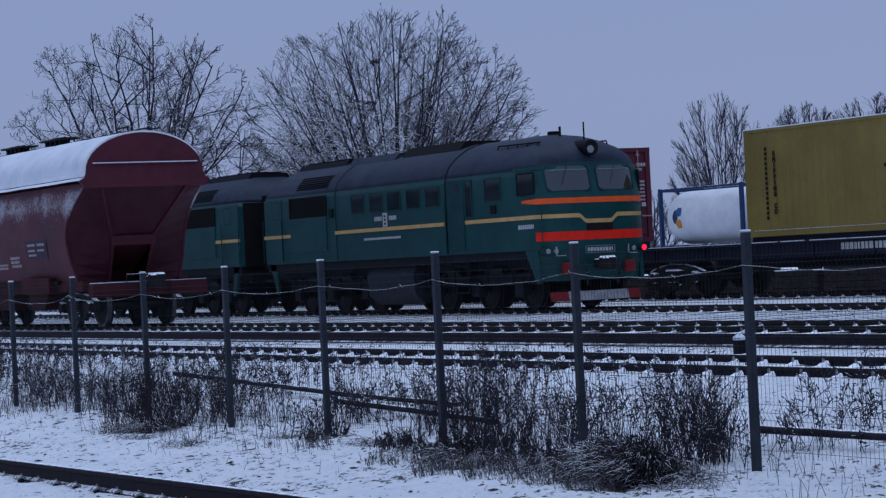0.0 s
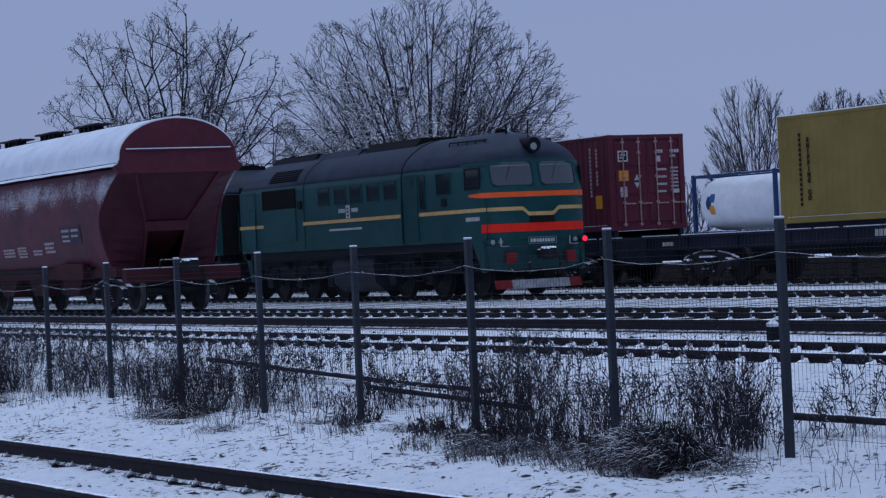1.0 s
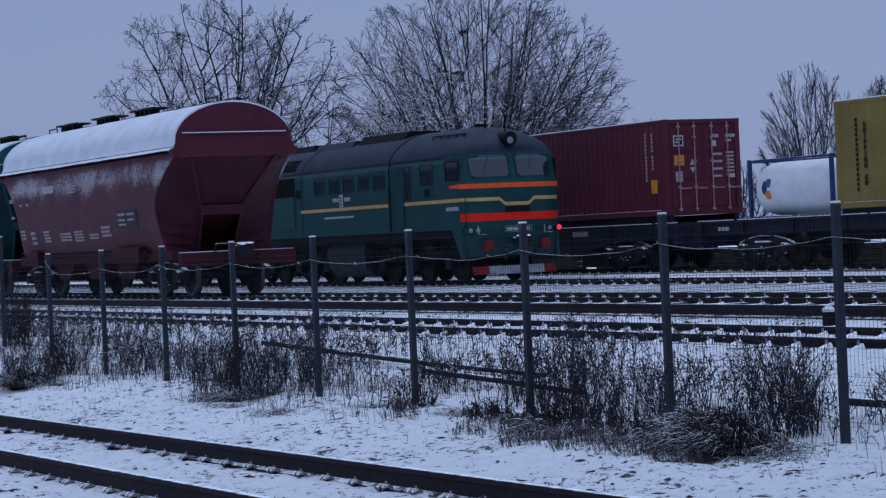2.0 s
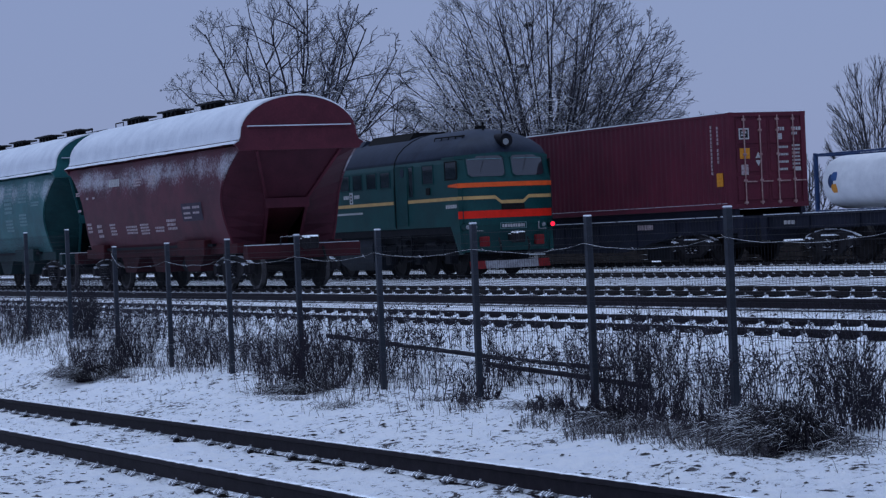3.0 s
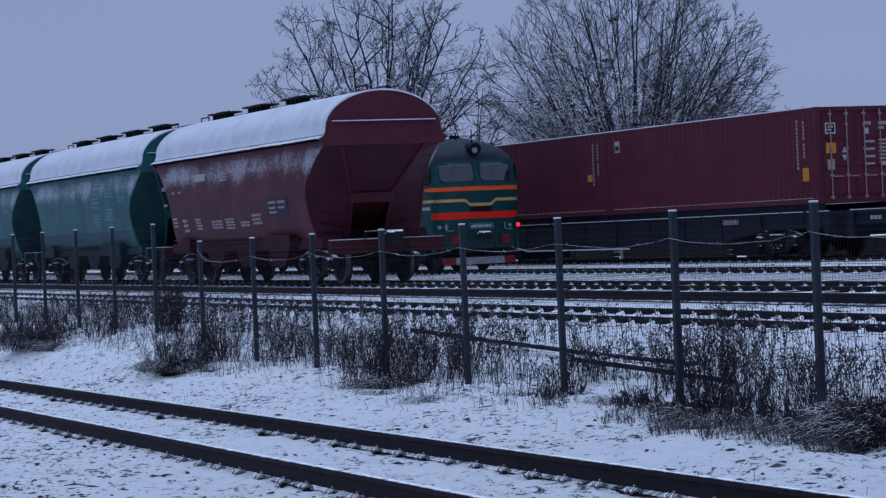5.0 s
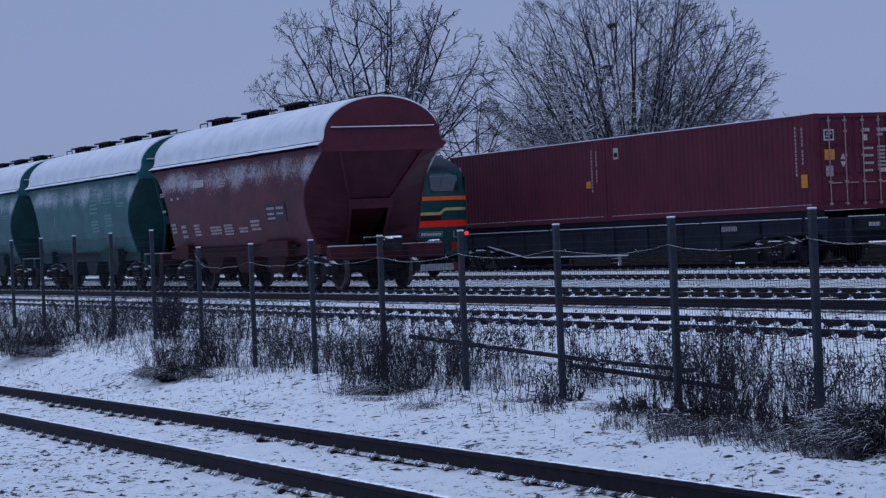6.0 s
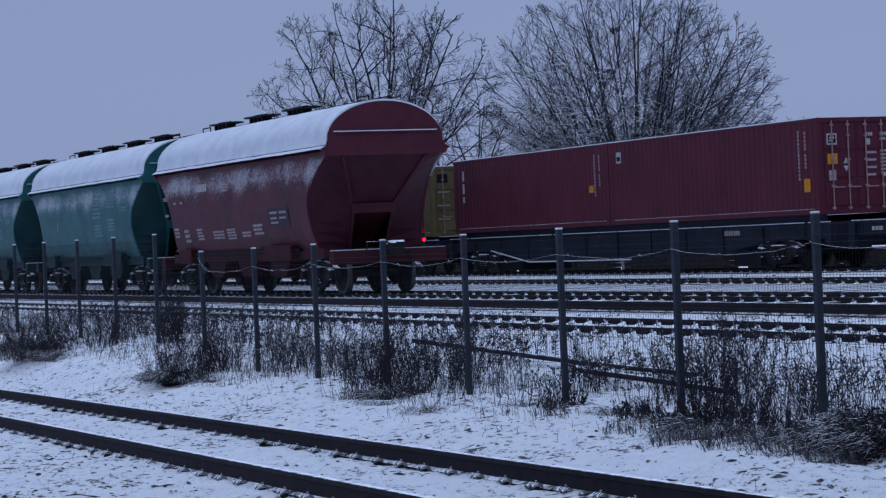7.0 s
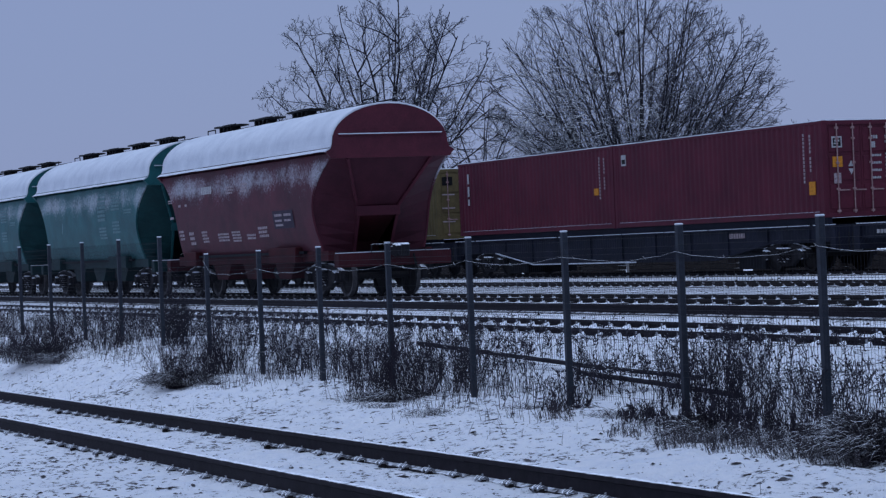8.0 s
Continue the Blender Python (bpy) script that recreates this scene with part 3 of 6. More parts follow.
def grain_hopper(m, paint, inner, letters, label):
    """Origin at the right-hand end of the body on the rail; the body runs to -x."""
    L = 13.95
    w = empty("grain_hopper", m, label=label, category="hopper wagon", group="grain hopper wagons")
    arch = hopper_arch()
    full = [(-y, z) for y, z in arch] + [(y, z) for y, z in arch[-2::-1]]
    bm = bmesh.new()
    inner_prof = [(y * 0.985, z - 0.03) for y, z in full]
    a = [[bm.verts.new((x, y, z)) for y, z in full] for x in (0.0, -L)]
    b = [[bm.verts.new((x, y, z)) for y, z in inner_prof] for x in (0.0, -L)]
    for q in (a, b):
        for i in range(len(full) - 1):
            bm.faces.new((q[0][i], q[0][i + 1], q[1][i + 1], q[1][i]))
    for k in (0, 1):
        for i in range(len(full) - 1):
            bm.faces.new((a[k][i], a[k][i + 1], b[k][i + 1], b[k][i]))
    roof = part("roof", bm, paint, w, smooth=False)
    # snow lying on the roof
    bm = bmesh.new()
    lift = []
    for i, (y, z) in enumerate(full):
        up = 0.012 + 0.035 * max(0.0, (z - 3.35) / 1.15) ** 0.5
        lift.append((y * (1 + 0.008), z + up))
    nx = 60
    rng = random.Random(len(label) * 7)
    grid = []
    for k in range(nx + 1):
        x = -0.035 - (L - 0.07) * k / nx
        edge = 0.004 * noise.noise((x * 0.9, 3.1, 0))
        grid.append([bm.verts.new((x, y, z + 0.012 * noise.noise((x * 1.3, y * 2, 5)) + (edge if 0 < i < len(lift) - 1 else -0.006 * rng.random()))) for i, (y, z) in enumerate(lift)])
    for k in range(nx):
        for i in range(len(lift) - 1):
            bm.faces.new((grid[k][i], grid[k][i + 1], grid[k + 1][i + 1], grid[k + 1][i]))
    for k in (0, nx):
        base = [bm.verts.new((grid[k][i].co.x, y, z)) for i, (y, z) in enumerate(full)]
        for i in range(len(full) - 1):
            bm.faces.new((grid[k][i], grid[k][i + 1], base[i + 1], base[i]))
    cover = part("snow_cover", bm, M_SNOW, roof, "smooth layer of snow", smooth=True)
    for p in cover.data.polygons:
        if max(cover.data.vertices[q].co.z for q in p.vertices) < 3.66:
            p.use_smooth = False
    for k in (-1, 1):
        bm = bmesh.new()
        rod(bm, (-0.04, k * 1.513, 3.488), (-L + 0.04, k * 1.513, 3.488), 0.011, n=5)
        part("eave_seam", bm, inner, roof)
    # end plates
    for x, s in ((0.0, 1), (-L, -1)):
        bm = bmesh.new()
        low_edge = [(1.50, 3.24), (1.57, 3.34)]
        prof = [(-y, z) for y, z in low_edge] + full[:] + [(y, z) for y, z in low_edge[::-1]]
        extrude_x(bm, prof, x - s * 0.10, x + s * 0.012)
        plate = part("end_plate", bm, paint, w)
        bm = bmesh.new()
        box(bm, min(x + s * 0.012, x + s * 0.05), max(x + s * 0.012, x + s * 0.05), -1.30, 1.30, 3.765, 3.79)
        part("ledge", bm, paint, plate)
        bm = bmesh.new()
        box(bm, min(x + s * 0.012, x + s * 0.052), max(x + s * 0.012, x + s * 0.052), -1.30, 1.30, 3.792, 3.815)
        part("ledge_snow", bm, M_SNOW, plate, "thin line of snow")
        # funnel-shaped end: a sloping middle sheet, wings to the side sheets, and the dark throat below
        rib = [(0.10, 1.06, 3.24), (1.02, 0.52, 2.12), (1.02, 0.50, 1.95), (1.5, 0.46, 1.06)]
        bm = bmesh.new()
        rows = [[bm.verts.new((x - s * (d + o), y * h, z)) for y in (-1, -0.33, 0.33, 1)] for o in (0.0, 0.03) for d, h, z in rib[:3]]
        for k in (0, 1, 3, 4):
            for q in range(3):
                bm.faces.new((rows[k][q], rows[k][q + 1], rows[k + 1][q + 1], rows[k + 1][q]))
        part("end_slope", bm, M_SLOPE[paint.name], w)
        for yy in (-1, 1):
            bm = bmesh.new()
            edge = [(side_edge(z) + 0.015, hop_y(z) - 0.05, z) for z in (3.24, 3.0, 2.75, 2.5, 2.25, 2.0, 1.75, 1.5, 1.25, 1.06)]
            mid = []
            for d, y, z in edge:
                za = [q[2] for q in rib][::-1]
                mid.append((float(np.interp(z, za, [q[0] for q in rib][::-1])), float(np.interp(z, za, [q[1] for q in rib][::-1])), z))
            va = [bm.verts.new((x - s * d, yy * y, z)) for d, y, z in edge]
            vb = [bm.verts.new((x - s * d, yy * y, z)) for d, y, z in mid]
            for k in range(len(edge) - 1):
                bm.faces.new((va[k], va[k + 1], vb[k + 1], vb[k]))
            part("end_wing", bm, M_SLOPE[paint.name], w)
            bm = bmesh.new()
            for (da, ya, za), (db, yb, zb) in zip(rib, rib[1:]):
                rod(bm, (x - s * (da - 0.03), yy * ya, za), (x - s * (db - 0.03), yy * yb, zb), 0.045, n=4)
            part("rib", bm, paint, w)
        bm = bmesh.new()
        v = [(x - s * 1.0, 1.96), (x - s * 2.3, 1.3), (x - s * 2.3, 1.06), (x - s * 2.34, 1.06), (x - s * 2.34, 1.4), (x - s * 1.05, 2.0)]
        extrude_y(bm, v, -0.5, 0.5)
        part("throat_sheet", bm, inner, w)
        bm = bmesh.new()
        box(bm, min(x - s * 1.04, x - s * 0.94), max(x - s * 1.04, x - s * 0.94), -0.56, 0.56, 1.90, 2.14, 0.01)
        part("cross_beam", bm, paint, w)
        # headstock, footboard and coupling
        bm = bmesh.new()
        box(bm, min(x - s * 0.3, x + s * 0.02), max(x - s * 0.3, x + s * 0.02), -1.42, 1.42, 0.70, 1.02, 0.012)
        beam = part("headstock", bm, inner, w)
        bm = bmesh.new()
        box(bm, min(x - s * 0.28, x), max(x - s * 0.28, x), -1.40, 1.40, 1.024, 1.045, 0.006)
        part("headstock_snow", bm, M_SNOW, beam)
        bm = bmesh.new()
        rod(bm, (x + s * 0.06, -0.6, 1.2), (x + s * 0.06, 0.35, 1.2), 0.018, n=6)
        rod(bm, (x + s * 0.06, -0.6, 1.2), (x, -0.6, 1.0), 0.018, n=6)
        rod(bm, (x + s * 0.06, 0.35, 1.2), (x, 0.35, 1.0), 0.018, n=6)
        part("release_lever", bm, M_FRAMESNOW, w)
        bm = bmesh.new()
        rod(bm, (x + s * 0.05, 0.45, 0.95), (x + s * 0.2, 0.46, 0.62), 0.03, n=6)
        rod(bm, (x + s * 0.2, 0.46, 0.62), (x + s * 0.28, 0.40, 0.5), 0.03, n=6)
        part("brake_hose", bm, M_RUBBER, w)
        coupler(w, x, s)
    # bowed side sheets with cut-back ends
    for s in (-1, 1):
        bm = bmesh.new()
        zs = [3.36, 3.28, 3.15, 3.0, 2.8, 2.6, 2.4, 2.2, 2.0, 1.8, 1.6, 1.4, 1.2, 1.08]
        rows = []
        for z in zs:
            y = hop_y(z)
            e = side_edge(z)
            rows.append((z, y, e))
        out, ins = [], []
        for z, y, e in rows:
            xs = [-e] + [-1.6 - (L - 3.2) * k / 12 for k in range(13)] + [-L + e]
            out.append([bm.verts.new((x, s * (y + 0.006 * noise.noise((x * 0.8, z * 1.3, s))), z)) for x in xs])
            ins.append([bm.verts.new((x, s * (y - 0.045), z)) for x in xs])
        for g in (out, ins):
            for i in range(len(rows) - 1):
                for j in range(14):
                    bm.faces.new((g[i][j], g[i][j + 1], g[i + 1][j + 1], g[i + 1][j]))
        for i in range(len(rows) - 1):
            for j in (0, 14):
                bm.faces.new((out[i][j], out[i + 1][j], ins[i + 1][j], ins[i][j]))
        side = part("side_sheet", bm, M_FROSTED[paint.name], w, smooth=False)
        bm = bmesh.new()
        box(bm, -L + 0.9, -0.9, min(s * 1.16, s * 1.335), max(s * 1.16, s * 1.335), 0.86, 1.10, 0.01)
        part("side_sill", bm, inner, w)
        # lettering as plain bars
        rng = random.Random(11 if letters is M_FADED else 23)
        marks = []
        if letters is M_FADED:
            marks = [(-9.6, 2.86, 0.9, 0.30, 1), (-13.0, 2.66, 0.35, 0.12, 2), (-12.1, 2.52, 0.2, 0.10, 1), (-11.5, 2.52, 0.2, 0.10, 1), (-12.9, 2.2, 0.3, 0.10, 1), (-10.1, 1.62, 0.5, 0.34, 4), (-8.5, 1.58, 0.9, 0.24, 3), (-7.4, 1.58, 0.7, 0.30, 4),
                     (-6.2, 1.55, 0.7, 0.16, 2), (-12.2, 1.70, 0.4, 0.3, 3), (-11.3, 1.6, 0.4, 0.4, 3), (-6.4, 2.82, 0.6, 0.25, 3), (-7.6, 2.8, 0.6, 0.22, 3), (-5.2, 1.65, 0.7, 0.3, 3)]
        else:
            marks = [(-3.6, 2.85, 0.9, 0.5, 5), (-5.2, 2.75, 0.9, 0.9, 7), (-2.2, 2.55, 0.8, 0.16, 2), (-8.6, 2.8, 0.3, 0.1, 1), (-3.6, 2.1, 0.8, 0.4, 4), (-5.2, 1.95, 0.8, 0.4, 4), (-10.2, 2.2, 0.14, 0.5, 1)]
        for cx, cz, wd, ht, n in marks:
            bm = bmesh.new()
            for i in range(n):
                z = cz + ht / 2 - ht * (i + 0.5) / n
                x = cx - wd / 2
                while x < cx + wd / 2 - 0.03:
                    c = rng.uniform(0.05, 0.16)
                    y = hop_y(z)
                    box(bm, x, min(x + c, cx + wd / 2), min(s * (y + 0.001), s * (y + 0.009)), max(s * (y + 0.001), s * (y + 0.009)), z - ht / n * 0.33, z + ht / n * 0.33)
                    x += c + 0.04
            part("lettering", bm, M_WHITE if wd == 0.9 and n == 1 else letters, side)["kind"] = "stuff"
        if letters is M_FADED:
            bm = bmesh.new()
            grid = [[bm.verts.new((x, s * (hop_y(z) + d), z)) for x in (-4.25, -2.75)] for d in (0.012, -0.01) for z in (1.70, 1.85, 2.0, 2.14)]
            for k in (0, 1, 2, 4, 5, 6):
                bm.faces.new((grid[k][0], grid[k][1], grid[k + 1][1], grid[k + 1][0]))
            for p, q in ((0, 4), (3, 7)):
                bm.faces.new((grid[p][0], grid[p][1], grid[q][1], grid[q][0]))
            patch = part("repainted_panel", bm, M_BLUEPATCH, side, "blue-grey repainted panel")
            bar_text(patch, [(-4.1, 2.0, 0.55, 0.06), (-3.4, 2.0, 0.5, 0.06), (-4.1, 1.87, 0.5, 0.05), (-3.4, 1.87, 0.45, 0.05), (-4.1, 1.76, 0.55, 0.05)], letters, (lambda u, v, d, s=s: (u, s * (hop_y(v) + 0.015 + d), v)), 41)
    # inner partition walls close the body
    bm = bmesh.new()
    box(bm, -L + 2.35, -2.35, -1.43, 1.43, 1.05, 1.12)
    part("floor_sheet", bm, M_FRAME, w)
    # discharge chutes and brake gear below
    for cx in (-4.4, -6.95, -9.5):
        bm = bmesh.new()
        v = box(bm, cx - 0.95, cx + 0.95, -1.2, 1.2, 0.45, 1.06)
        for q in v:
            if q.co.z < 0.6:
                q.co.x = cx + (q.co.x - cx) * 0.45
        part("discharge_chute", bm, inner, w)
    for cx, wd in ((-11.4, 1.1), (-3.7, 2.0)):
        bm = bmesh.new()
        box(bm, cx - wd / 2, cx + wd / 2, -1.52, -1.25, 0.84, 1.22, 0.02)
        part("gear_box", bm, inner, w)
    bm = bmesh.new()
    box(bm, -L + 0.3, -0.3, -0.2, 0.2, 0.7, 1.02)
    part("centre_sill", bm, M_FRAME, w)
    bm = bmesh.new()
    rod(bm, (-5.6, -0.9, 0.62), (-4.6, -0.9, 0.62), 0.2, n=12)
    rod(bm, (-9.0, 0.7, 0.45), (-5.0, 0.7, 0.45), 0.025, n=6)
    part("brake_cylinder", bm, M_FRAME, w)
    for cx in (-1.95, -L + 1.95):
        bogie(w, cx)
    # loading hatches and walkway along the ridge
    for cx in ((-5.75, -8.85, -11.95) if letters is M_FADED else (-2.7, -5.75, -8.85, -11.95)):
        bm = bmesh.new()
        box(bm, cx - 0.75, cx + 0.85, -0.26, 0.26, 4.685, 4.735, 0.014)
        for k in (-0.58, -0.25, 0.08, 0.41):
            box(bm, cx + k - 0.055, cx + k + 0.055, -0.14, 0.14, 4.47, 4.69, 0.01)
        rod(bm, (cx + 0.55, -0.2, 4.71), (cx + 1.05, -0.2, 4.72), 0.016, n=5)
        hatch = part("loading_hatch", bm, M_FRAMESNOW, w)
    for cx in (-0.8, -13.1):
        bm = bmesh.new()
        rod(bm, (cx - 0.35, -0.2, 4.46), (cx - 0.35, -0.2, 4.66), 0.018, n=6)
        rod(bm, (cx - 0.35, -0.2, 4.66), (cx + 0.35, -0.2, 4.66), 0.018, n=6)
        rod(bm, (cx + 0.35, -0.2, 4.66), (cx + 0.35, -0.2, 4.46), 0.018, n=6)
        part("grab_rail", bm, M_FRAME, w)
    bm = bmesh.new()
    for k in range(2):
        rod(bm, (-L + 0.5, 0.25 + 0.3 * k, 4.62), (-0.4, 0.25 + 0.3 * k, 4.62), 0.02, n=5)
    for k in range(9):
        rod(bm, (-0.5 - k * 1.6, 0.4, 4.4), (-0.5 - k * 1.6, 0.4, 4.62), 0.02, n=5)
    part("walkway", bm, M_FRAME, w)
    return w


# ---- containers ----
def bar_text(parent, rows, mat, axis, seed, name="lettering"):
    """Rows of (u, v, width, height) as small plain bars on a face; axis maps (u, v, depth) to a place."""
    rng = random.Random(seed)
    bm = bmesh.new()
    for u, v, wd, ht in rows:
        x = u
        while x < u + wd - 0.02:
            c = min(rng.uniform(0.5, 0.9) * ht, u + wd - x)
            p = [axis(a, b, d) for d in (0.0, 0.006) for a, b in ((x, v), (x + c, v), (x + c, v + ht), (x, v + ht))]
            vs = [bm.verts.new(q) for q in p]
            for q in ((0, 1, 2, 3), (4, 5, 6, 7), (0, 1, 5, 4), (1, 2, 6, 5), (2, 3, 7, 6), (3, 0, 4, 7)):
                bm.faces.new([vs[i] for i in q])
            x += c + 0.25 * ht
    ob = part(name, bm, mat, parent)
    ob["kind"] = "stuff"
    return ob


def corrugated(bm, x0, x1, z0, z1, y, depth, pitch, flip):
    """A wall of trapezoid folds along x, facing -y (flip: +y)."""
    prof = []
    x = x0
    while x < x1 - 1e-6:
        for dx, d in ((0.0, 0.0), (0.26, 0.0), (0.50, 1.0), (0.76, 1.0)):
            if x + dx * pitch < x1:
                prof.append((x + dx * pitch, y + flip * depth * d))
        x += pitch
    prof.append((x1, y))
    a = [bm.verts.new((px, py, z0)) for px, py in prof]
    b = [bm.verts.new((px, py, z1)) for px, py in prof]
    for i in range(len(prof) - 1):
        bm.faces.new((a[i], a[i + 1], b[i + 1], b[i]))


def container(m, length, paint, label, doors=True, height=2.591):
    """Origin at the door-end bottom on the side that faces the yard; runs to -x and +y."""
    c = empty("shipping_container", m, label=label, category="shipping container", group="shipping containers")
    W, H, L = 2.438, height, length
    for x in (-0.09, -L + 0.09):
        for y in (0.08, W - 0.08):
            bm = bmesh.new()
            box(bm, x - 0.09, x + 0.09, y - 0.08, y + 0.08, 0.0, H, 0.008)
            for z in (0.0, H - 0.118):
                box(bm, x - 0.094, x + 0.094, y - 0.086, y + 0.086, z, z + 0.118, 0.008)
            part("corner_post", bm, paint, c)
    for y in (0.0, W):
        s = 1 if y == 0 else -1
        bm = bmesh.new()
        corrugated(bm, -L + 0.18, -0.18, 0.14, H - 0.08, y + s * 0.010, 0.014, 0.278, s)
        part("side_wall", bm, paint, c)
        bm = bmesh.new()
        box(bm, -L + 0.18, -0.18, min(y, y + s * 0.06), max(y, y + s * 0.06), H - 0.085, H - 0.01, 0.006)
        part("top_rail", bm, paint, c)
        bm = bmesh.new()
        box(bm, -L + 0.18, -0.18, min(y, y + s * 0.07), max(y, y + s * 0.07), 0.01, 0.15, 0.006)
        rail = part("bottom_rail", bm, paint, c)
        if s == 1:
            bm = bmesh.new()
            rng = random.Random(int(L * 10))
            x = -L + 0.3
            while x < -0.3:
                d = rng.uniform(0.06, 0.12)
                box(bm, x, x + d, -0.010, 0.014, 0.150, 0.161)
                x += 0.139
            part("snow_flecks", bm, M_SNOW, rail, "flecks of snow in the folds")["kind"] = "stuff"
    bm = bmesh.new()
    box(bm, -L + 0.02, -0.02, 0.02, W - 0.02, H - 0.03, H - 0.012)
    part("roof", bm, paint, c)
    bm = bmesh.new()
    nx = int(L * 3)
    top = [[bm.verts.new((-0.01 - (L - 0.02) * i / nx, W * (-0.002 + 1.004 * j / 6), H + 0.006 + (0.014 + 0.010 * noise.noise((i * 0.35, j * 0.6, L))) * (1 if 0 < j < 6 else 0.75))) for j in range(7)] for i in range(nx + 1)]
    for i in range(nx):
        for j in range(6):
            bm.faces.new((top[i][j], top[i][j + 1], top[i + 1][j + 1], top[i + 1][j]))
    edge = [top[i][0] for i in range(nx + 1)], [top[nx][j] for j in range(7)], [top[i][6] for i in range(nx, -1, -1)], [top[0][j] for j in range(6, -1, -1)]
    for run in edge:
        low = [bm.verts.new((v.co.x, v.co.y, H - 0.012)) for v in run]
        for i in range(len(run) - 1):
            bm.faces.new((run[i], run[i + 1], low[i + 1], low[i]))
    part("roof_snow", bm, M_SNOW, c, "thin snow along the roof", smooth=True)
    bm = bmesh.new()
    box(bm, -L + 0.1, -0.1, 0.1, W - 0.1, 0.02, 0.12)
    part("floor", bm, M_FRAME, c)
    bm = bmesh.new()
    box(bm, -L, -L + 0.05, 0.16, W - 0.16, 0.0, H - 0.02)
    for k in range(8):
        box(bm, -L - 0.02, -L, 0.2 + k * 0.26, 0.33 + k * 0.26, 0.15, H - 0.12)
    part("front_wall", bm, paint, c)
    # door end
    for x0, n in ((0.16, "door"), (W / 2 + 0.004, "door")):
        bm = bmesh.new()
        x1 = x0 + W / 2 - 0.165
        box(bm, -0.075, -0.035, x0, x1, 0.13, H - 0.12, 0.004)
        for k in range(3):
            za = 0.22 + k * 0.76
            box(bm, -0.036, -0.015, x0 + 0.06, x1 - 0.06, za, za + 0.66, 0.012)
        door = part(n, bm, paint, c)
        for k in (0.28, 0.76):
            y = x0 + (x1 - x0) * k
            bm = bmesh.new()
            rod(bm, (0.012, y, 0.10), (0.012, y, H - 0.08), 0.019, n=8)
            for z in (0.16, 0.75, 1.45, 2.1, H - 0.2):
                box(bm, -0.03, 0.03, y - 0.05, y + 0.05, z - 0.03, z + 0.03, 0.004)
            box(bm, 0.0, 0.03, y - 0.02, y + 0.36, 0.70, 0.735, 0.004)
            part("lock_rod", bm, M_LOCK, door, "galvanised lock rod with handle")
    bm = bmesh.new()
    box(bm, -0.12, 0.0, 0.16, W - 0.16, H - 0.12, H - 0.005, 0.006)
    part("door_header", bm, paint, c)
    bm = bmesh.new()
    box(bm, -0.12, 0.0, 0.16, W - 0.16, 0.0, 0.13, 0.006)
    part("door_sill", bm, paint, c)
    return c


M_LOCK = material("greyed_lock_rods", (0.34, 0.24, 0.24), (0.20, 0.10, 0.10), rough=0.6, scale=9, snow=0.2)


def plate(parent, name, mat, x0, x1, y0, y1, z0, z1, label=""):
    bm = bmesh.new()
    box(bm, x0, x1, y0, y1, z0, z1)
    return part(name, bm, mat, parent, label)


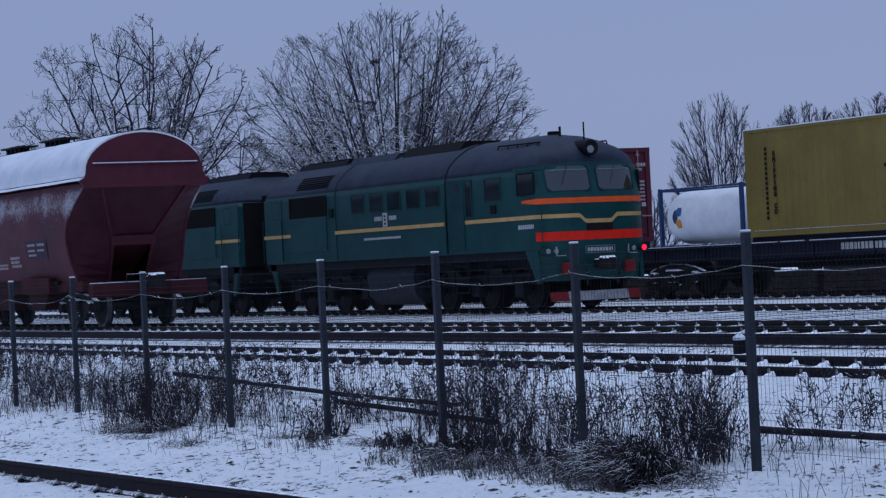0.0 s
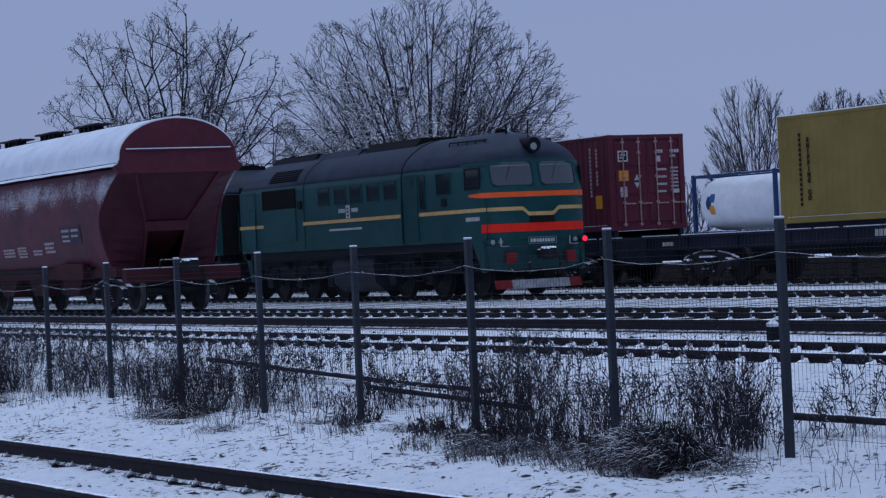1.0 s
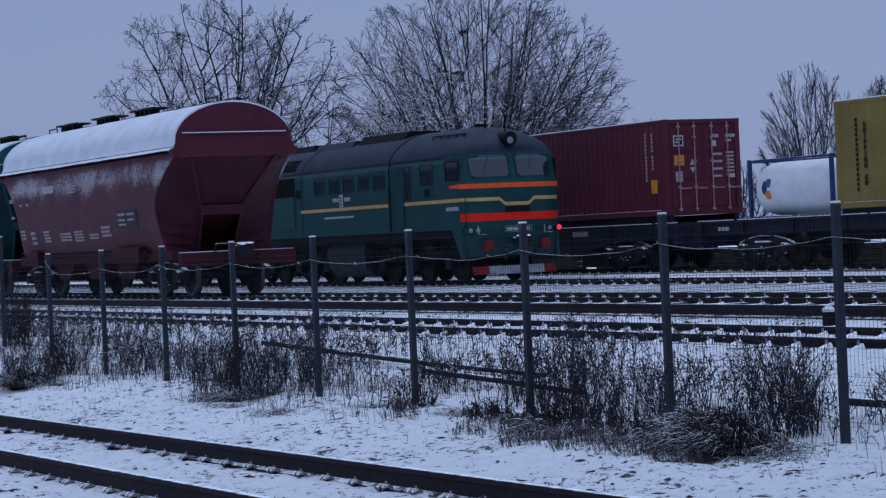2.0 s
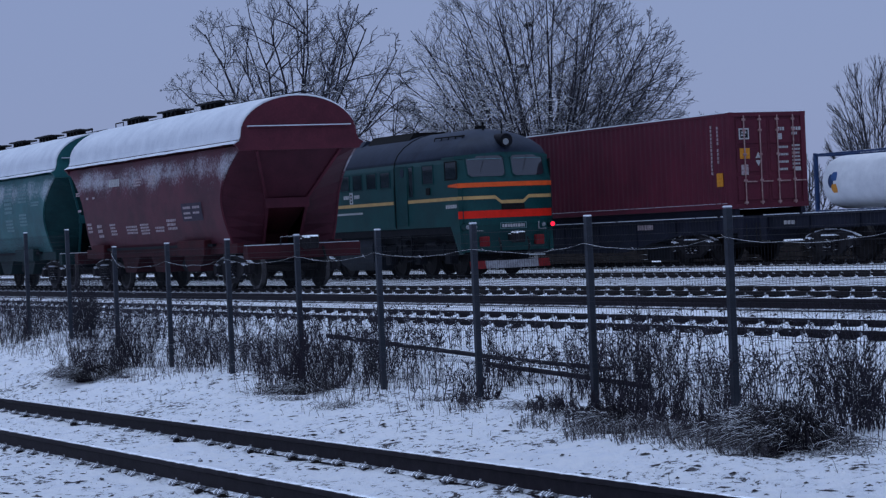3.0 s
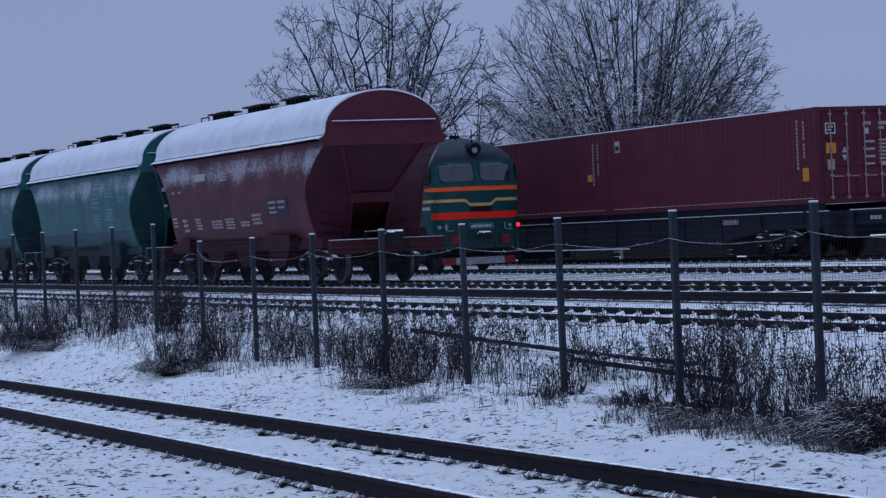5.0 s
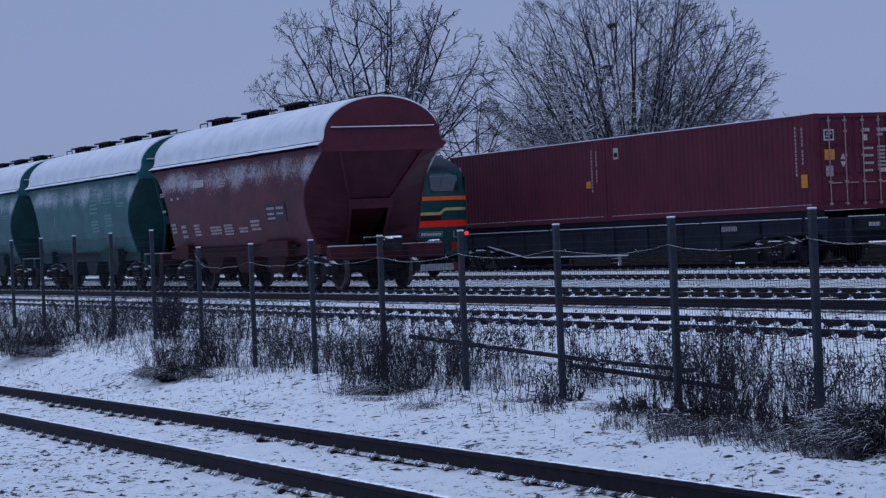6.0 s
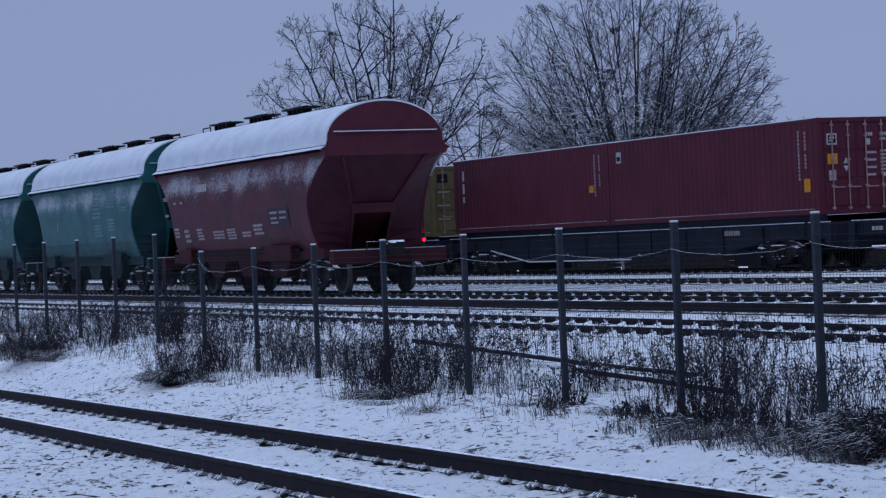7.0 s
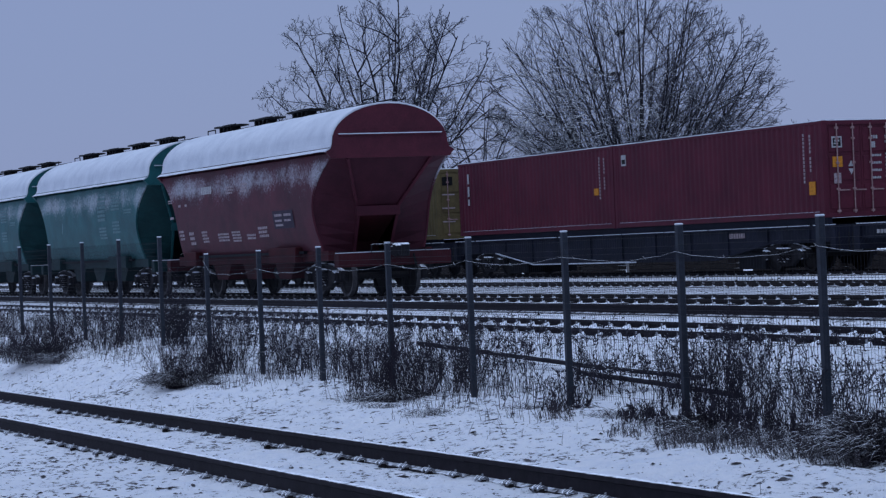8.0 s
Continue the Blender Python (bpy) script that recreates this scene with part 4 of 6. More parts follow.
def flat_wagon(m, length, bogies, label, belly=True):
    """Origin at the right-hand end on the rail; runs to -x."""
    w = empty("flat_wagon", m, label=label, category="flat wagon", group="container flat wagons")
    L = length
    for s in (-1, 1):
        y0, y1 = sorted((s * 1.02, s * 1.16))
        if belly:
            prof = [(-0.1, 1.198), (-L + 0.1, 1.198), (-L + 0.1, 0.80), (-L * 0.86, 0.78), (-L * 0.74, 0.36), (-L * 0.26, 0.36), (-L * 0.14, 0.78), (-0.1, 0.80)]
        else:
            prof = [(-0.1, 1.198), (-L + 0.1, 1.198), (-L + 0.1, 0.86), (-0.1, 0.86)]
        bm = bmesh.new()
        extrude_y(bm, prof, y0, y1)
        girder = part("side_girder", bm, M_WAGON, w)
        bm = bmesh.new()
        box(bm, -L + 0.05, -0.05, min(s * 1.0, s * 1.22), max(s * 1.0, s * 1.22), 1.20, 1.24, 0.006)
        part("deck_flange", bm, M_WAGON, girder)
        for k in range(int(L / 2.2)):
            bm = bmesh.new()
            x = -1.4 - k * 2.2
            low = 0.84 if not belly or x > -L * 0.2 or x < -L * 0.8 else 0.42
            box(bm, x - 0.012, x + 0.012, min(s * 1.16, s * 1.205), max(s * 1.16, s * 1.205), low, 1.196)
            part("stiffener", bm, M_WAGON, girder)
    for x in (-0.15, -L + 0.15):
        bm = bmesh.new()
        box(bm, x - 0.14, x + 0.14, -1.25, 1.25, 0.58, 1.24, 0.01)
        part("headstock", bm, M_WAGON, w)
    for k in range(int(L / 1.6)):
        bm = bmesh.new()
        box(bm, -1.0 - k * 1.6 - 0.06, -1.0 - k * 1.6 + 0.06, -1.0, 1.0, 1.05, 1.2)
        part("cross_member", bm, M_FRAME, w)
    bm = bmesh.new()
    box(bm, -L + 0.2, -0.2, -0.22, 0.22, 0.62, 1.048)
    part("centre_sill", bm, M_FRAME, w)
    rng = random.Random(int(L))
    bm = bmesh.new()
    x = -L + 0.1
    while x < -0.3:
        d = rng.uniform(0.8, 3.0)
        box(bm, x, min(x + d, -0.1), -1.225, -1.165, 1.242, 1.262, 0.005)
        x += d + rng.uniform(0.02, 0.25)
    part("snow_line", bm, M_SNOW, w, "line of snow along the deck edge")["kind"] = "stuff"
    if belly:
        bm = bmesh.new()
        lip = [(-L * 0.86, 0.79), (-L * 0.74, 0.37), (-L * 0.45, 0.37)]
        for (xa, za), (xb, zb) in zip(lip, lip[1:]):
            rod(bm, (xa, -1.19, za), (xb, -1.19, zb), 0.022, n=5)
        part("lip_snow", bm, M_SNOW, w, "snow caught on the lower girder lip")
    for x, s in ((0.0, 1), (-L, -1)):
        coupler(w, x, s)
        bm = bmesh.new()
        rod(bm, (x + s * 0.1, -1.2, 1.05), (x + s * 0.1, -1.2, 0.55), 0.015, n=5)
        rod(bm, (x + s * 0.1, -1.2, 0.55), (x + s * 0.1, -0.9, 0.55), 0.015, n=5)
        rod(bm, (x + s * 0.1, -0.9, 0.55), (x + s * 0.1, -0.9, 1.05), 0.015, n=5)
        part("step", bm, M_FRAMESNOW, w)
    for x in bogies:
        bogie(w, x, face=M_WHEEL)
    bm = bmesh.new()
    rod(bm, (-L * 0.5 - 0.6, -0.5, 0.6), (-L * 0.5 + 0.6, -0.5, 0.6), 0.22, n=12)
    part("air_tank", bm, M_FRAME, w)
    if belly:
        for x in (-4.9, -L + 4.9):
            bm = bmesh.new()
            box(bm, x - 0.75, x + 0.75, -0.95, 0.95, 0.09, 0.80, 0.03)
            rod(bm, (x - 0.9, -0.97, 0.62), (x + 0.9, -0.97, 0.50), 0.03, n=6)
            part("brake_gear", bm, M_FRAME, w)
    return w


# ---- diesel locomotive ----
LOCO_LEN = 15.55


def loco_w(z):
    pts = [(0.5, 1.44), (1.4, 1.475), (3.2, 1.475), (3.42, 1.43), (3.62, 1.32), (3.82, 1.12), (4.0, 0.84), (4.12, 0.55), (4.19, 0.25), (4.21, 0.02)]
    return float(np.interp(z, [p[0] for p in pts], [p[1] for p in pts]))


def loco_xf(z):
    pts = [(0.5, -0.12), (1.4, 0.0), (2.60, 0.0), (3.45, -0.20), (3.62, -0.24), (3.82, -0.42), (4.0, -0.72), (4.12, -1.05), (4.21, -1.7)]
    return float(np.interp(z, [p[0] for p in pts], [p[1] for p in pts]))


def loco_xr(z):
    pts = [(0.5, 0.0), (3.2, 0.0), (3.62, 0.25), (3.9, 0.6), (4.12, 1.0), (4.21, 1.6)]
    return -LOCO_LEN + float(np.interp(z, [p[0] for p in pts], [p[1] for p in pts]))


def front_x(y, z):
    w = loco_w(z)
    return loco_xf(z) - 0.34 * min(1.0, abs(y) / w) ** 3.2


def ring(z, n=25):
    w = loco_w(z)
    pts = [(front_x(y, z), y) for y in [w * math.sin(math.pi / 2 * (-1 + 2 * i / (n - 1))) for i in range(n)]]
    return pts + [(-4.6, w), (-10.8, w), (loco_xr(z) + 0.10, w), (loco_xr(z), w - 0.12), (loco_xr(z), -w + 0.12), (loco_xr(z) + 0.10, -w), (-10.8, -w), (-4.6, -w)]


def loft(bm, zs):
    rows = [[bm.verts.new((x, y, z)) for x, y in ring(z)] for z in zs]
    n = len(rows[0])
    for a, b in zip(rows, rows[1:]):
        for i in range(n):
            bm.faces.new((a[i], a[(i + 1) % n], b[(i + 1) % n], b[i]))
    bm.faces.new(rows[0][::-1])
    bm.faces.new(rows[-1])


def front_band(bm, zlow, zhigh, back, lift=0.008, taper=False):
    """A stripe round the nose from one side to the other; zlow and zhigh are functions of y."""
    ys = [-1.475 + 2.95 * i / 60 for i in range(61)]
    pts = [(-back, -1.475)] + [(front_x(y, 2.2), y) for y in ys] + [(-back, 1.475)]
    rows = []
    for k, (x, y) in enumerate(pts):
        d = Vector((0.6, y / 1.475 * 1.0, 0)) if abs(y) > 1.3 else Vector((1, 0, 0))
        d.normalize()
        if k in (0, len(pts) - 1):
            d = Vector((0, 1 if y > 0 else -1, 0))
        a, b = zlow(y), zhigh(y)
        if taper and k in (0, len(pts) - 1):
            a, b = (a * 0.65 + b * 0.35), (a * 0.2 + b * 0.8)
        sh = [loco_xf(z) - loco_xf(2.2) if 0 < k < len(pts) - 1 else 0 for z in (a, b)]
        rows.append([bm.verts.new((x + sh[0] + d.x * lift, y + d.y * lift, a)), bm.verts.new((x + sh[1] + d.x * lift, y + d.y * lift, b)), bm.verts.new((x + sh[1], y, b)), bm.verts.new((x + sh[0], y, a))])
    for p, q in zip(rows, rows[1:]):
        for i in range(4):
            bm.faces.new((p[i], q[i], q[(i + 1) % 4], p[(i + 1) % 4]))
    for q in (rows[0], rows[-1]):
        bm.faces.new(q)


def side_window(parent, s, x0, x1, z0, z1, frame_mat, name="side_window", glass=None):
    y = s * 1.475
    bm = bmesh.new()
    b = 0.035
    for q in ((x0 - b, x0, z0 - b, z1 + b), (x1, x1 + b, z0 - b, z1 + b), (x0, x1, z1, z1 + b), (x0, x1, z0 - b, z0)):
        box(bm, q[0], q[1], min(y - s * 0.02, y + s * 0.016), max(y - s * 0.02, y + s * 0.016), q[2], q[3])
    win = part(name, bm, frame_mat, parent)
    bm = bmesh.new()
    box(bm, x0, x1, min(y - s * 0.02, y + s * 0.004), max(y - s * 0.02, y + s * 0.004), z0, z1)
    part("pane", bm, glass or M_GLASS, win)
    return win


def front_window(parent, y0, y1, z0, z1):
    """A windscreen with rounded corners set on the raked, curved front."""
    def outline(grow):
        a, b, c, d = y0 - grow, y1 + grow, z0 - grow, z1 + grow
        r = 0.09 + grow
        pts = []
        for cy, cz, a0 in ((b - r, d - r, 0), (a + r, d - r, 90), (a + r, c + r, 180), (b - r, c + r, 270)):
            for k in range(5):
                t = radians(a0 + 22.5 * k)
                pts.append((cy + r * math.cos(t), cz + r * math.sin(t)))
        return pts
    inn, out = outline(0.0), outline(0.026)
    bm = bmesh.new()
    vi = [[bm.verts.new((front_x(y, z) + o, y, z)) for y, z in inn] for o in (0.03, 0.0)]
    vo = [[bm.verts.new((front_x(y, z) + o, y, z)) for y, z in out] for o in (0.022, 0.0)]
    n = len(inn)
    for i in range(n):
        j = (i + 1) % n
        bm.faces.new((vi[0][i], vi[0][j], vo[0][j], vo[0][i]))
        bm.faces.new((vo[0][i], vo[0][j], vo[1][j], vo[1][i]))
        bm.faces.new((vi[0][i], vi[0][j], vi[1][j], vi[1][i]))
    win = part("windscreen", bm, M_DARKGREEN, parent, "dark windscreen in a rubber seal")
    bm = bmesh.new()
    cols = 8
    rows = []
    # pane follows the curve of the nose, clipped to the rounded outline
    for k in range(9):
        z = z0 + (z1 - z0) * k / 8
        dz = max(0.0, 0.10 - min(z - z0, z1 - z))
        cut = 0.10 - math.sqrt(max(0.0, 0.01 - dz * dz))
        rows.append([bm.verts.new((front_x(y, z) + 0.012, y, z)) for y in [y0 + cut + (y1 - y0 - 2 * cut) * i / cols for i in range(cols + 1)]])
    for a, b in zip(rows, rows[1:]):
        for i in range(cols):
            bm.faces.new((a[i], a[i + 1], b[i + 1], b[i]))
    part("pane", bm, M_WINDSCREEN, win, smooth=True)
    bm = bmesh.new()
    mid = (y0 + y1) / 2
    rod(bm, (front_x(mid, z1) + 0.04, mid, z1 + 0.02), (front_x(mid - 0.2, z0 + 0.2) + 0.045, mid - 0.2, z0 + 0.15), 0.004, n=5)
    part("wiper", bm, M_RUBBER, win)
    bm = bmesh.new()
    ys = [y0 + 0.05 + (y1 - y0 - 0.1) * i / 6 for i in range(7)]
    for ya, yb in zip(ys, ys[1:]):
        rod(bm, (front_x(ya, z1 - 0.09) + 0.02, ya, z1 - 0.09), (front_x(yb, z1 - 0.09) + 0.02, yb, z1 - 0.09), 0.011, n=5)
    part("blind_edge", bm, M_FADEDTEAL, win, "pale edge of a rolled blind")


M_WINDSCREEN = glass_mat("reflecting_windscreen")
M_WINDSCREEN.node_tree.nodes["Principled BSDF"].inputs["Specular IOR Level"].default_value = 1.0
M_WINDSCREEN.node_tree.nodes["Principled BSDF"].inputs["IOR"].default_value = 1.6


def locomotive(m, label):
    """Origin at the nose on the rail; the nose points to +x."""
    lo = empty("diesel_locomotive", m, label=label, category="locomotive", group="locomotive sections")
    bm = bmesh.new()
    loft(bm, [1.42, 1.6, 2.0, 2.6, 2.8, 3.0, 3.2, 3.32])
    body = part("body", bm, M_GREEN, lo)
    bm = bmesh.new()
    loft(bm, [3.322, 3.42, 3.52, 3.62, 3.72, 3.82, 3.91, 4.0, 4.06, 4.12, 4.16, 4.19, 4.21])
    roof = part("roof", bm, M_LOCOROOF, lo, "sooty dark grey curved roof", smooth=True)
    for p in roof.data.polygons:
        if len(p.vertices) > 4:
            p.use_smooth = False
    # green brow of the cab above the windscreens
    bm = bmesh.new()
    front_band(bm, lambda y: 3.30, lambda y: 3.46 - 0.08 * (abs(y) / 1.475) ** 2, 1.3, 0.006)
    part("cab_brow", bm, M_GREEN, lo)
    # joints between the body sections
    for x in (-4.64, -10.85):
        bm = bmesh.new()
        prof = [(-loco_w(z), z) for z in (1.45, 2.2, 3.2, 3.42, 3.62, 3.82, 4.0, 4.12, 4.19)]
        prof = prof + [(-y, z) for y, z in prof[::-1]]
        for (ya, za), (yb, zb) in zip(prof, prof[1:]):
            rod(bm, (x, ya, za), (x, yb, zb), 0.022, n=6)
        part("body_joint", bm, M_RUBBER if x > -5 else M_DARKGREEN, lo)
    for s in (-1, 1):
        for cx in (-9.5, -8.42, -7.42, -6.36, -5.33):
            side_window(body, s, cx - 0.34, cx + 0.34, 2.68, 3.12, M_DARKGREEN)
        side_window(body, s, -2.66, -1.94, 2.68, 3.19, M_DARKGREEN)
        win = side_window(body, s, -1.12, -0.40, 2.76, 3.22, M_RUBBER, "cab_window")
        side_window(body, s, -3.62, -3.34, 2.34, 3.20, M_DARKGREEN, "door_window")
        side_window(body, s, -14.9, -14.45, 2.72, 3.16, M_DARKGREEN, "door_window")
        # dark side opening, drawn as a black panel with thin slats, and the panel below
        y = s * 1.475
        bm = bmesh.new()
        box(bm, -13.7, -11.45, min(y - s * 0.01, y + s * 0.006), max(y - s * 0.01, y + s * 0.006), 2.68, 3.25)
        for k in range(14):
            z = 2.70 + 0.039 * k
            box(bm, -13.7, -11.45, min(y, y + s * 0.016), max(y, y + s * 0.016), z, z + 0.016)
        box(bm, -13.75, -13.7, min(y, y + s * 0.028), max(y, y + s * 0.028), 2.68, 3.25)
        box(bm, -11.45, -11.40, min(y, y + s * 0.028), max(y, y + s * 0.028), 2.68, 3.25)
        part("dark_opening", bm, M_RUBBER, body, "dark side opening drawn as a black slatted panel")
        bm = bmesh.new()
        box(bm, -13.72, -11.42, min(y, y + s * 0.02), max(y, y + s * 0.02), 1.72, 2.66, 0.008)
        part("access_panel", bm, M_GREEN, body)
        bm = bmesh.new()
        box(bm, -11.2, -10.98, min(y, y + s * 0.05), max(y, y + s * 0.05), 2.62, 2.86, 0.01)
        part("vent_cover", bm, M_RUBBER, body)
        bm = bmesh.new()
        box(bm, -2.42, -2.15, min(y, y + s * 0.03), max(y, y + s * 0.03), 2.36, 2.56, 0.01)
        part("vent_cover", bm, M_RUBBER, body)
        # doors with grab rails
        for x0, x1 in ((-4.55, -3.72), (-15.45, -14.3)):
            bm = bmesh.new()
            box(bm, x0, x1, min(y, y + s * 0.014), max(y, y + s * 0.014), 1.5, 3.26, 0.006)
            door = part("door", bm, M_DARKGREEN if x0 > -5 else M_GREEN, body)
            for x in (x0 - 0.06, x1 + 0.06):
                bm = bmesh.new()
                rod(bm, (x, y + s * 0.05, 1.5), (x, y + s * 0.05, 2.7), 0.014, n=5)
                part("grab_rail", bm, M_DARKGREEN, door)
        bm = bmesh.new()
        rod(bm, (-4.05, y + s * 0.01, 3.06), (-4.05, y + s * 0.024, 3.06), 0.13, n=16)
        part("round_vent", bm, M_LOCOROOF, body)
        # waist stripe in pieces
        for x0, x1 in ((-10.9, -4.75), (-15.52, -13.74)):
            bm = bmesh.new()
            box(bm, x0, x1, min(y + s * 0.001, y + s * 0.022), max(y + s * 0.001, y + s * 0.022), 2.15, 2.245)
            part("waist_stripe", bm, M_CREAM, body)
        # badge and lettering
        ax = (lambda u, v, d, s=s, y=y: (u if s < 0 else -15.9 - u, y + s * (0.003 + d), v))
        bar_text(body, [(-8.55, 2.42, 0.42, 0.11), (-7.72, 2.42, 0.40, 0.11)], M_WHITE, ax, 4)
        bm = bmesh.new()
        box(bm, -8.07, -7.83, min(y + s * 0.002, y + s * 0.01), max(y + s * 0.002, y + s * 0.01), 2.26, 2.62)
        badge = part("badge", bm, M_WHITE, body, "white badge with dark marks")
        bm = bmesh.new()
        for k in range(3):
            box(bm, -8.0, -7.9, min(y + s * 0.01, y + s * 0.014), max(y + s * 0.01, y + s * 0.014), 2.31 + 0.1 * k, 2.36 + 0.1 * k)
        part("badge_mark", bm, M_BLACK, badge)["kind"] = "stuff"
        bar_text(body, [(-9.2, 1.93, 2.1, 0.06)], M_WHITE, ax, 5)
        bar_text(body, [(-1.15, 1.93, 0.7, 0.10)], M_WHITE, ax, 6)
        # frame sill
        bm = bmesh.new()
        box(bm, -LOCO_LEN + 0.1, -0.6, min(s * 1.2, s * 1.44), max(s * 1.2, s * 1.44), 1.22, 1.44, 0.01)
        part("frame_sill", bm, M_FRAME, lo)
        # slanting front skirt
        bm = bmesh.new()
        v = [(-0.95, 1.45), (-0.34, 1.45), (-0.30, 0.66), (-0.45, 0.62)]
        extrude_y(bm, v, min(s * 1.36, s * 1.46), max(s * 1.36, s * 1.46))
        part("skirt", bm, M_GREEN, lo)
        # steps
        bm = bmesh.new()
        for z in (0.45, 0.8, 1.1):
            box(bm, -4.5, -3.75, min(s * 1.2, s * 1.42), max(s * 1.2, s * 1.42), z, z + 0.03)
        for x in (-4.5, -3.77):
            box(bm, x, x + 0.03, min(s * 1.38, s * 1.42), max(s * 1.38, s * 1.42), 0.45, 1.4)
        part("steps", bm, M_FRAME, lo)
        bm = bmesh.new()
        v = [(-15.3, 1.42), (-14.9, 1.42), (-14.75, 0.55), (-14.9, 0.55)]
        extrude_y(bm, v, min(s * 1.38, s * 1.44), max(s * 1.38, s * 1.44))
        part("end_skirt", bm, M_DARKGREEN, lo)
        # sandboxes and bogie frames
        for cx in (-3.75, -11.85):
            bm = bmesh.new()
            box(bm, cx - 2.75, cx + 2.75, min(s * 1.0, s * 1.14), max(s * 1.0, s * 1.14), 0.62, 0.92, 0.02)
            for k in (-2.1, 0.0, 2.1):
                box(bm, cx + k - 0.2, cx + k + 0.2, min(s * 1.0, s * 1.26), max(s * 1.0, s * 1.26), 0.36, 0.70, 0.03)
                for q in (-0.42, 0.42):
                    rod(bm, (cx + k + q, s * 1.1, 0.66), (cx + k + q, s * 1.1, 0.98), 0.09, n=8)
            for k in (-1.05, 1.05):
                rod(bm, (cx + k - 0.3, s * 1.18, 0.98), (cx + k + 0.3, s * 1.18, 0.98), 0.10, n=8)
            part("bogie_frame", bm, M_FRAME, lo)
    # nose stripes
    bm = bmesh.new()
    front_band(bm, lambda y: 2.49, lambda y: 2.62, 0.95, 0.012, True)
    part("upper_nose_stripe", bm, M_ORANGE, body)
    bm = bmesh.new()
    dip = lambda y: max(0.0, min(1.0, (0.52 - abs(y - 0.05)) / 0.16))
    front_band(bm, lambda y: 2.15 - 0.14 * dip(y), lambda y: 2.245 - 0.14 * dip(y), 3.72, 0.010)
    part("waist_stripe", bm, M_CREAM, body)
    bm = bmesh.new()
    front_band(bm, lambda y: 1.62, lambda y: 1.83, 0.36, 0.010)
    part("lower_nose_stripe", bm, M_RED, body)
    for y0, y1 in ((-1.20, -0.12), (0.12, 1.20)):
        front_window(body, y0, y1, 2.79, 3.37)
    # headlight
    bm = bmesh.new()
    rod(bm, (-0.95, 0, 3.80), (-0.10, 0, 3.79), 0.20, 0.19, n=24)
    lamp = part("headlight", bm, M_FRAME, lo, "round dark headlight housing")
    bm = bmesh.new()
    rod(bm, (-0.11, -0.03, 3.75), (-0.085, -0.03, 3.75), 0.09, n=20)
    part("lens", bm, M_LENS, lamp)
    # marker lamps
    for s in (-1, 1):
        bm = bmesh.new()
        x = front_x(s * 1.25, 1.4)
        rod(bm, (x - 0.1, s * 1.34, 1.38), (x + 0.12, s * 1.34, 1.38), 0.10, n=16)
        mk = part("marker_lamp", bm, M_DARKGREEN, lo)
        bm = bmesh.new()
        rod(bm, (x + 0.121, s * 1.34, 1.38), (x + 0.135, s * 1.34, 1.38), 0.062, n=16)
        part("lens", bm, M_LAMP if s > 0 else M_LENS, mk, "lit red tail lamp" if s > 0 else "unlit lamp lens")
        bm = bmesh.new()
        rod(bm, (x + 0.02, s * 1.08, 1.38), (x + 0.08, s * 1.08, 1.38), 0.06, n=12)
        part("marker_lamp", bm, M_LENS, lo)
        bm = bmesh.new()
        box(bm, -0.1, 0.06, s * 0.86 - 0.13, s * 0.86 + 0.13, 0.82, 1.10, 0.02)
        part("buffer_block", bm, M_REDDULL, lo, "dull red block")
        bm = bmesh.new()
        rod(bm, (0.05, s * 0.45, 1.05), (0.16, s * 0.45, 0.85), 0.03, n=6)
        rod(bm, (0.16, s * 0.45, 0.85), (0.12, s * 0.42, 0.55), 0.03, n=6)
        part("brake_hose", bm, M_FRAMESNOW, lo)
    # apron below the nose, plate, grille, coupler and plough
    bm = bmesh.new()
    rows = []
    for z in (0.68, 1.0, 1.44):
        rows.append([bm.verts.new((front_x(y, 1.5) - 0.02 - (1.44 - z) * 0.10, y * (1 - (1.44 - z) * 0.05), z)) for y in [-1.44 + 2.88 * i / 16 for i in range(17)]])
        rows.append([bm.verts.new((front_x(y, 1.5) - 0.09 - (1.44 - z) * 0.10, y * (1 - (1.44 - z) * 0.05), z)) for y in [-1.44 + 2.88 * i / 16 for i in range(17)]])
    for k in (0, 1):
        for a, b in ((rows[k], rows[k + 2]), (rows[k + 2], rows[k + 4])):
            for i in range(16):
                bm.faces.new((a[i], a[i + 1], b[i + 1], b[i]))
    for i in range(16):
        bm.faces.new((rows[0][i], rows[0][i + 1], rows[1][i + 1], rows[1][i]))
    part("apron", bm, M_GREEN, lo)
    ax = lambda u, v, d: (front_x(u, 1.4) + 0.004 + d, u, v)
    bm = bmesh.new()
    for q in ((-0.36, 0.46, 1.46, 1.475), (-0.36, 0.46, 1.30, 1.315), (-0.36, -0.345, 1.30, 1.475), (0.445, 0.46, 1.30, 1.475)):
        box(bm, 0.0, 0.012, q[0], q[1], q[2], q[3])
    part("number_frame", bm, M_FADEDTEAL, lo)
    bar_text(lo, [(-0.30, 1.34, 0.70, 0.09)], M_WHITE, ax, 8)
    bm = bmesh.new()
    box(bm, 0.0, 0.03, -0.30, 0.42, 1.84, 2.0, 0.01)
    part("nose_grille", bm, M_RUBBER, lo)
    coupler(lo, -0.05, 1)
    coupler(lo, -LOCO_LEN, -1)
    bm = bmesh.new()
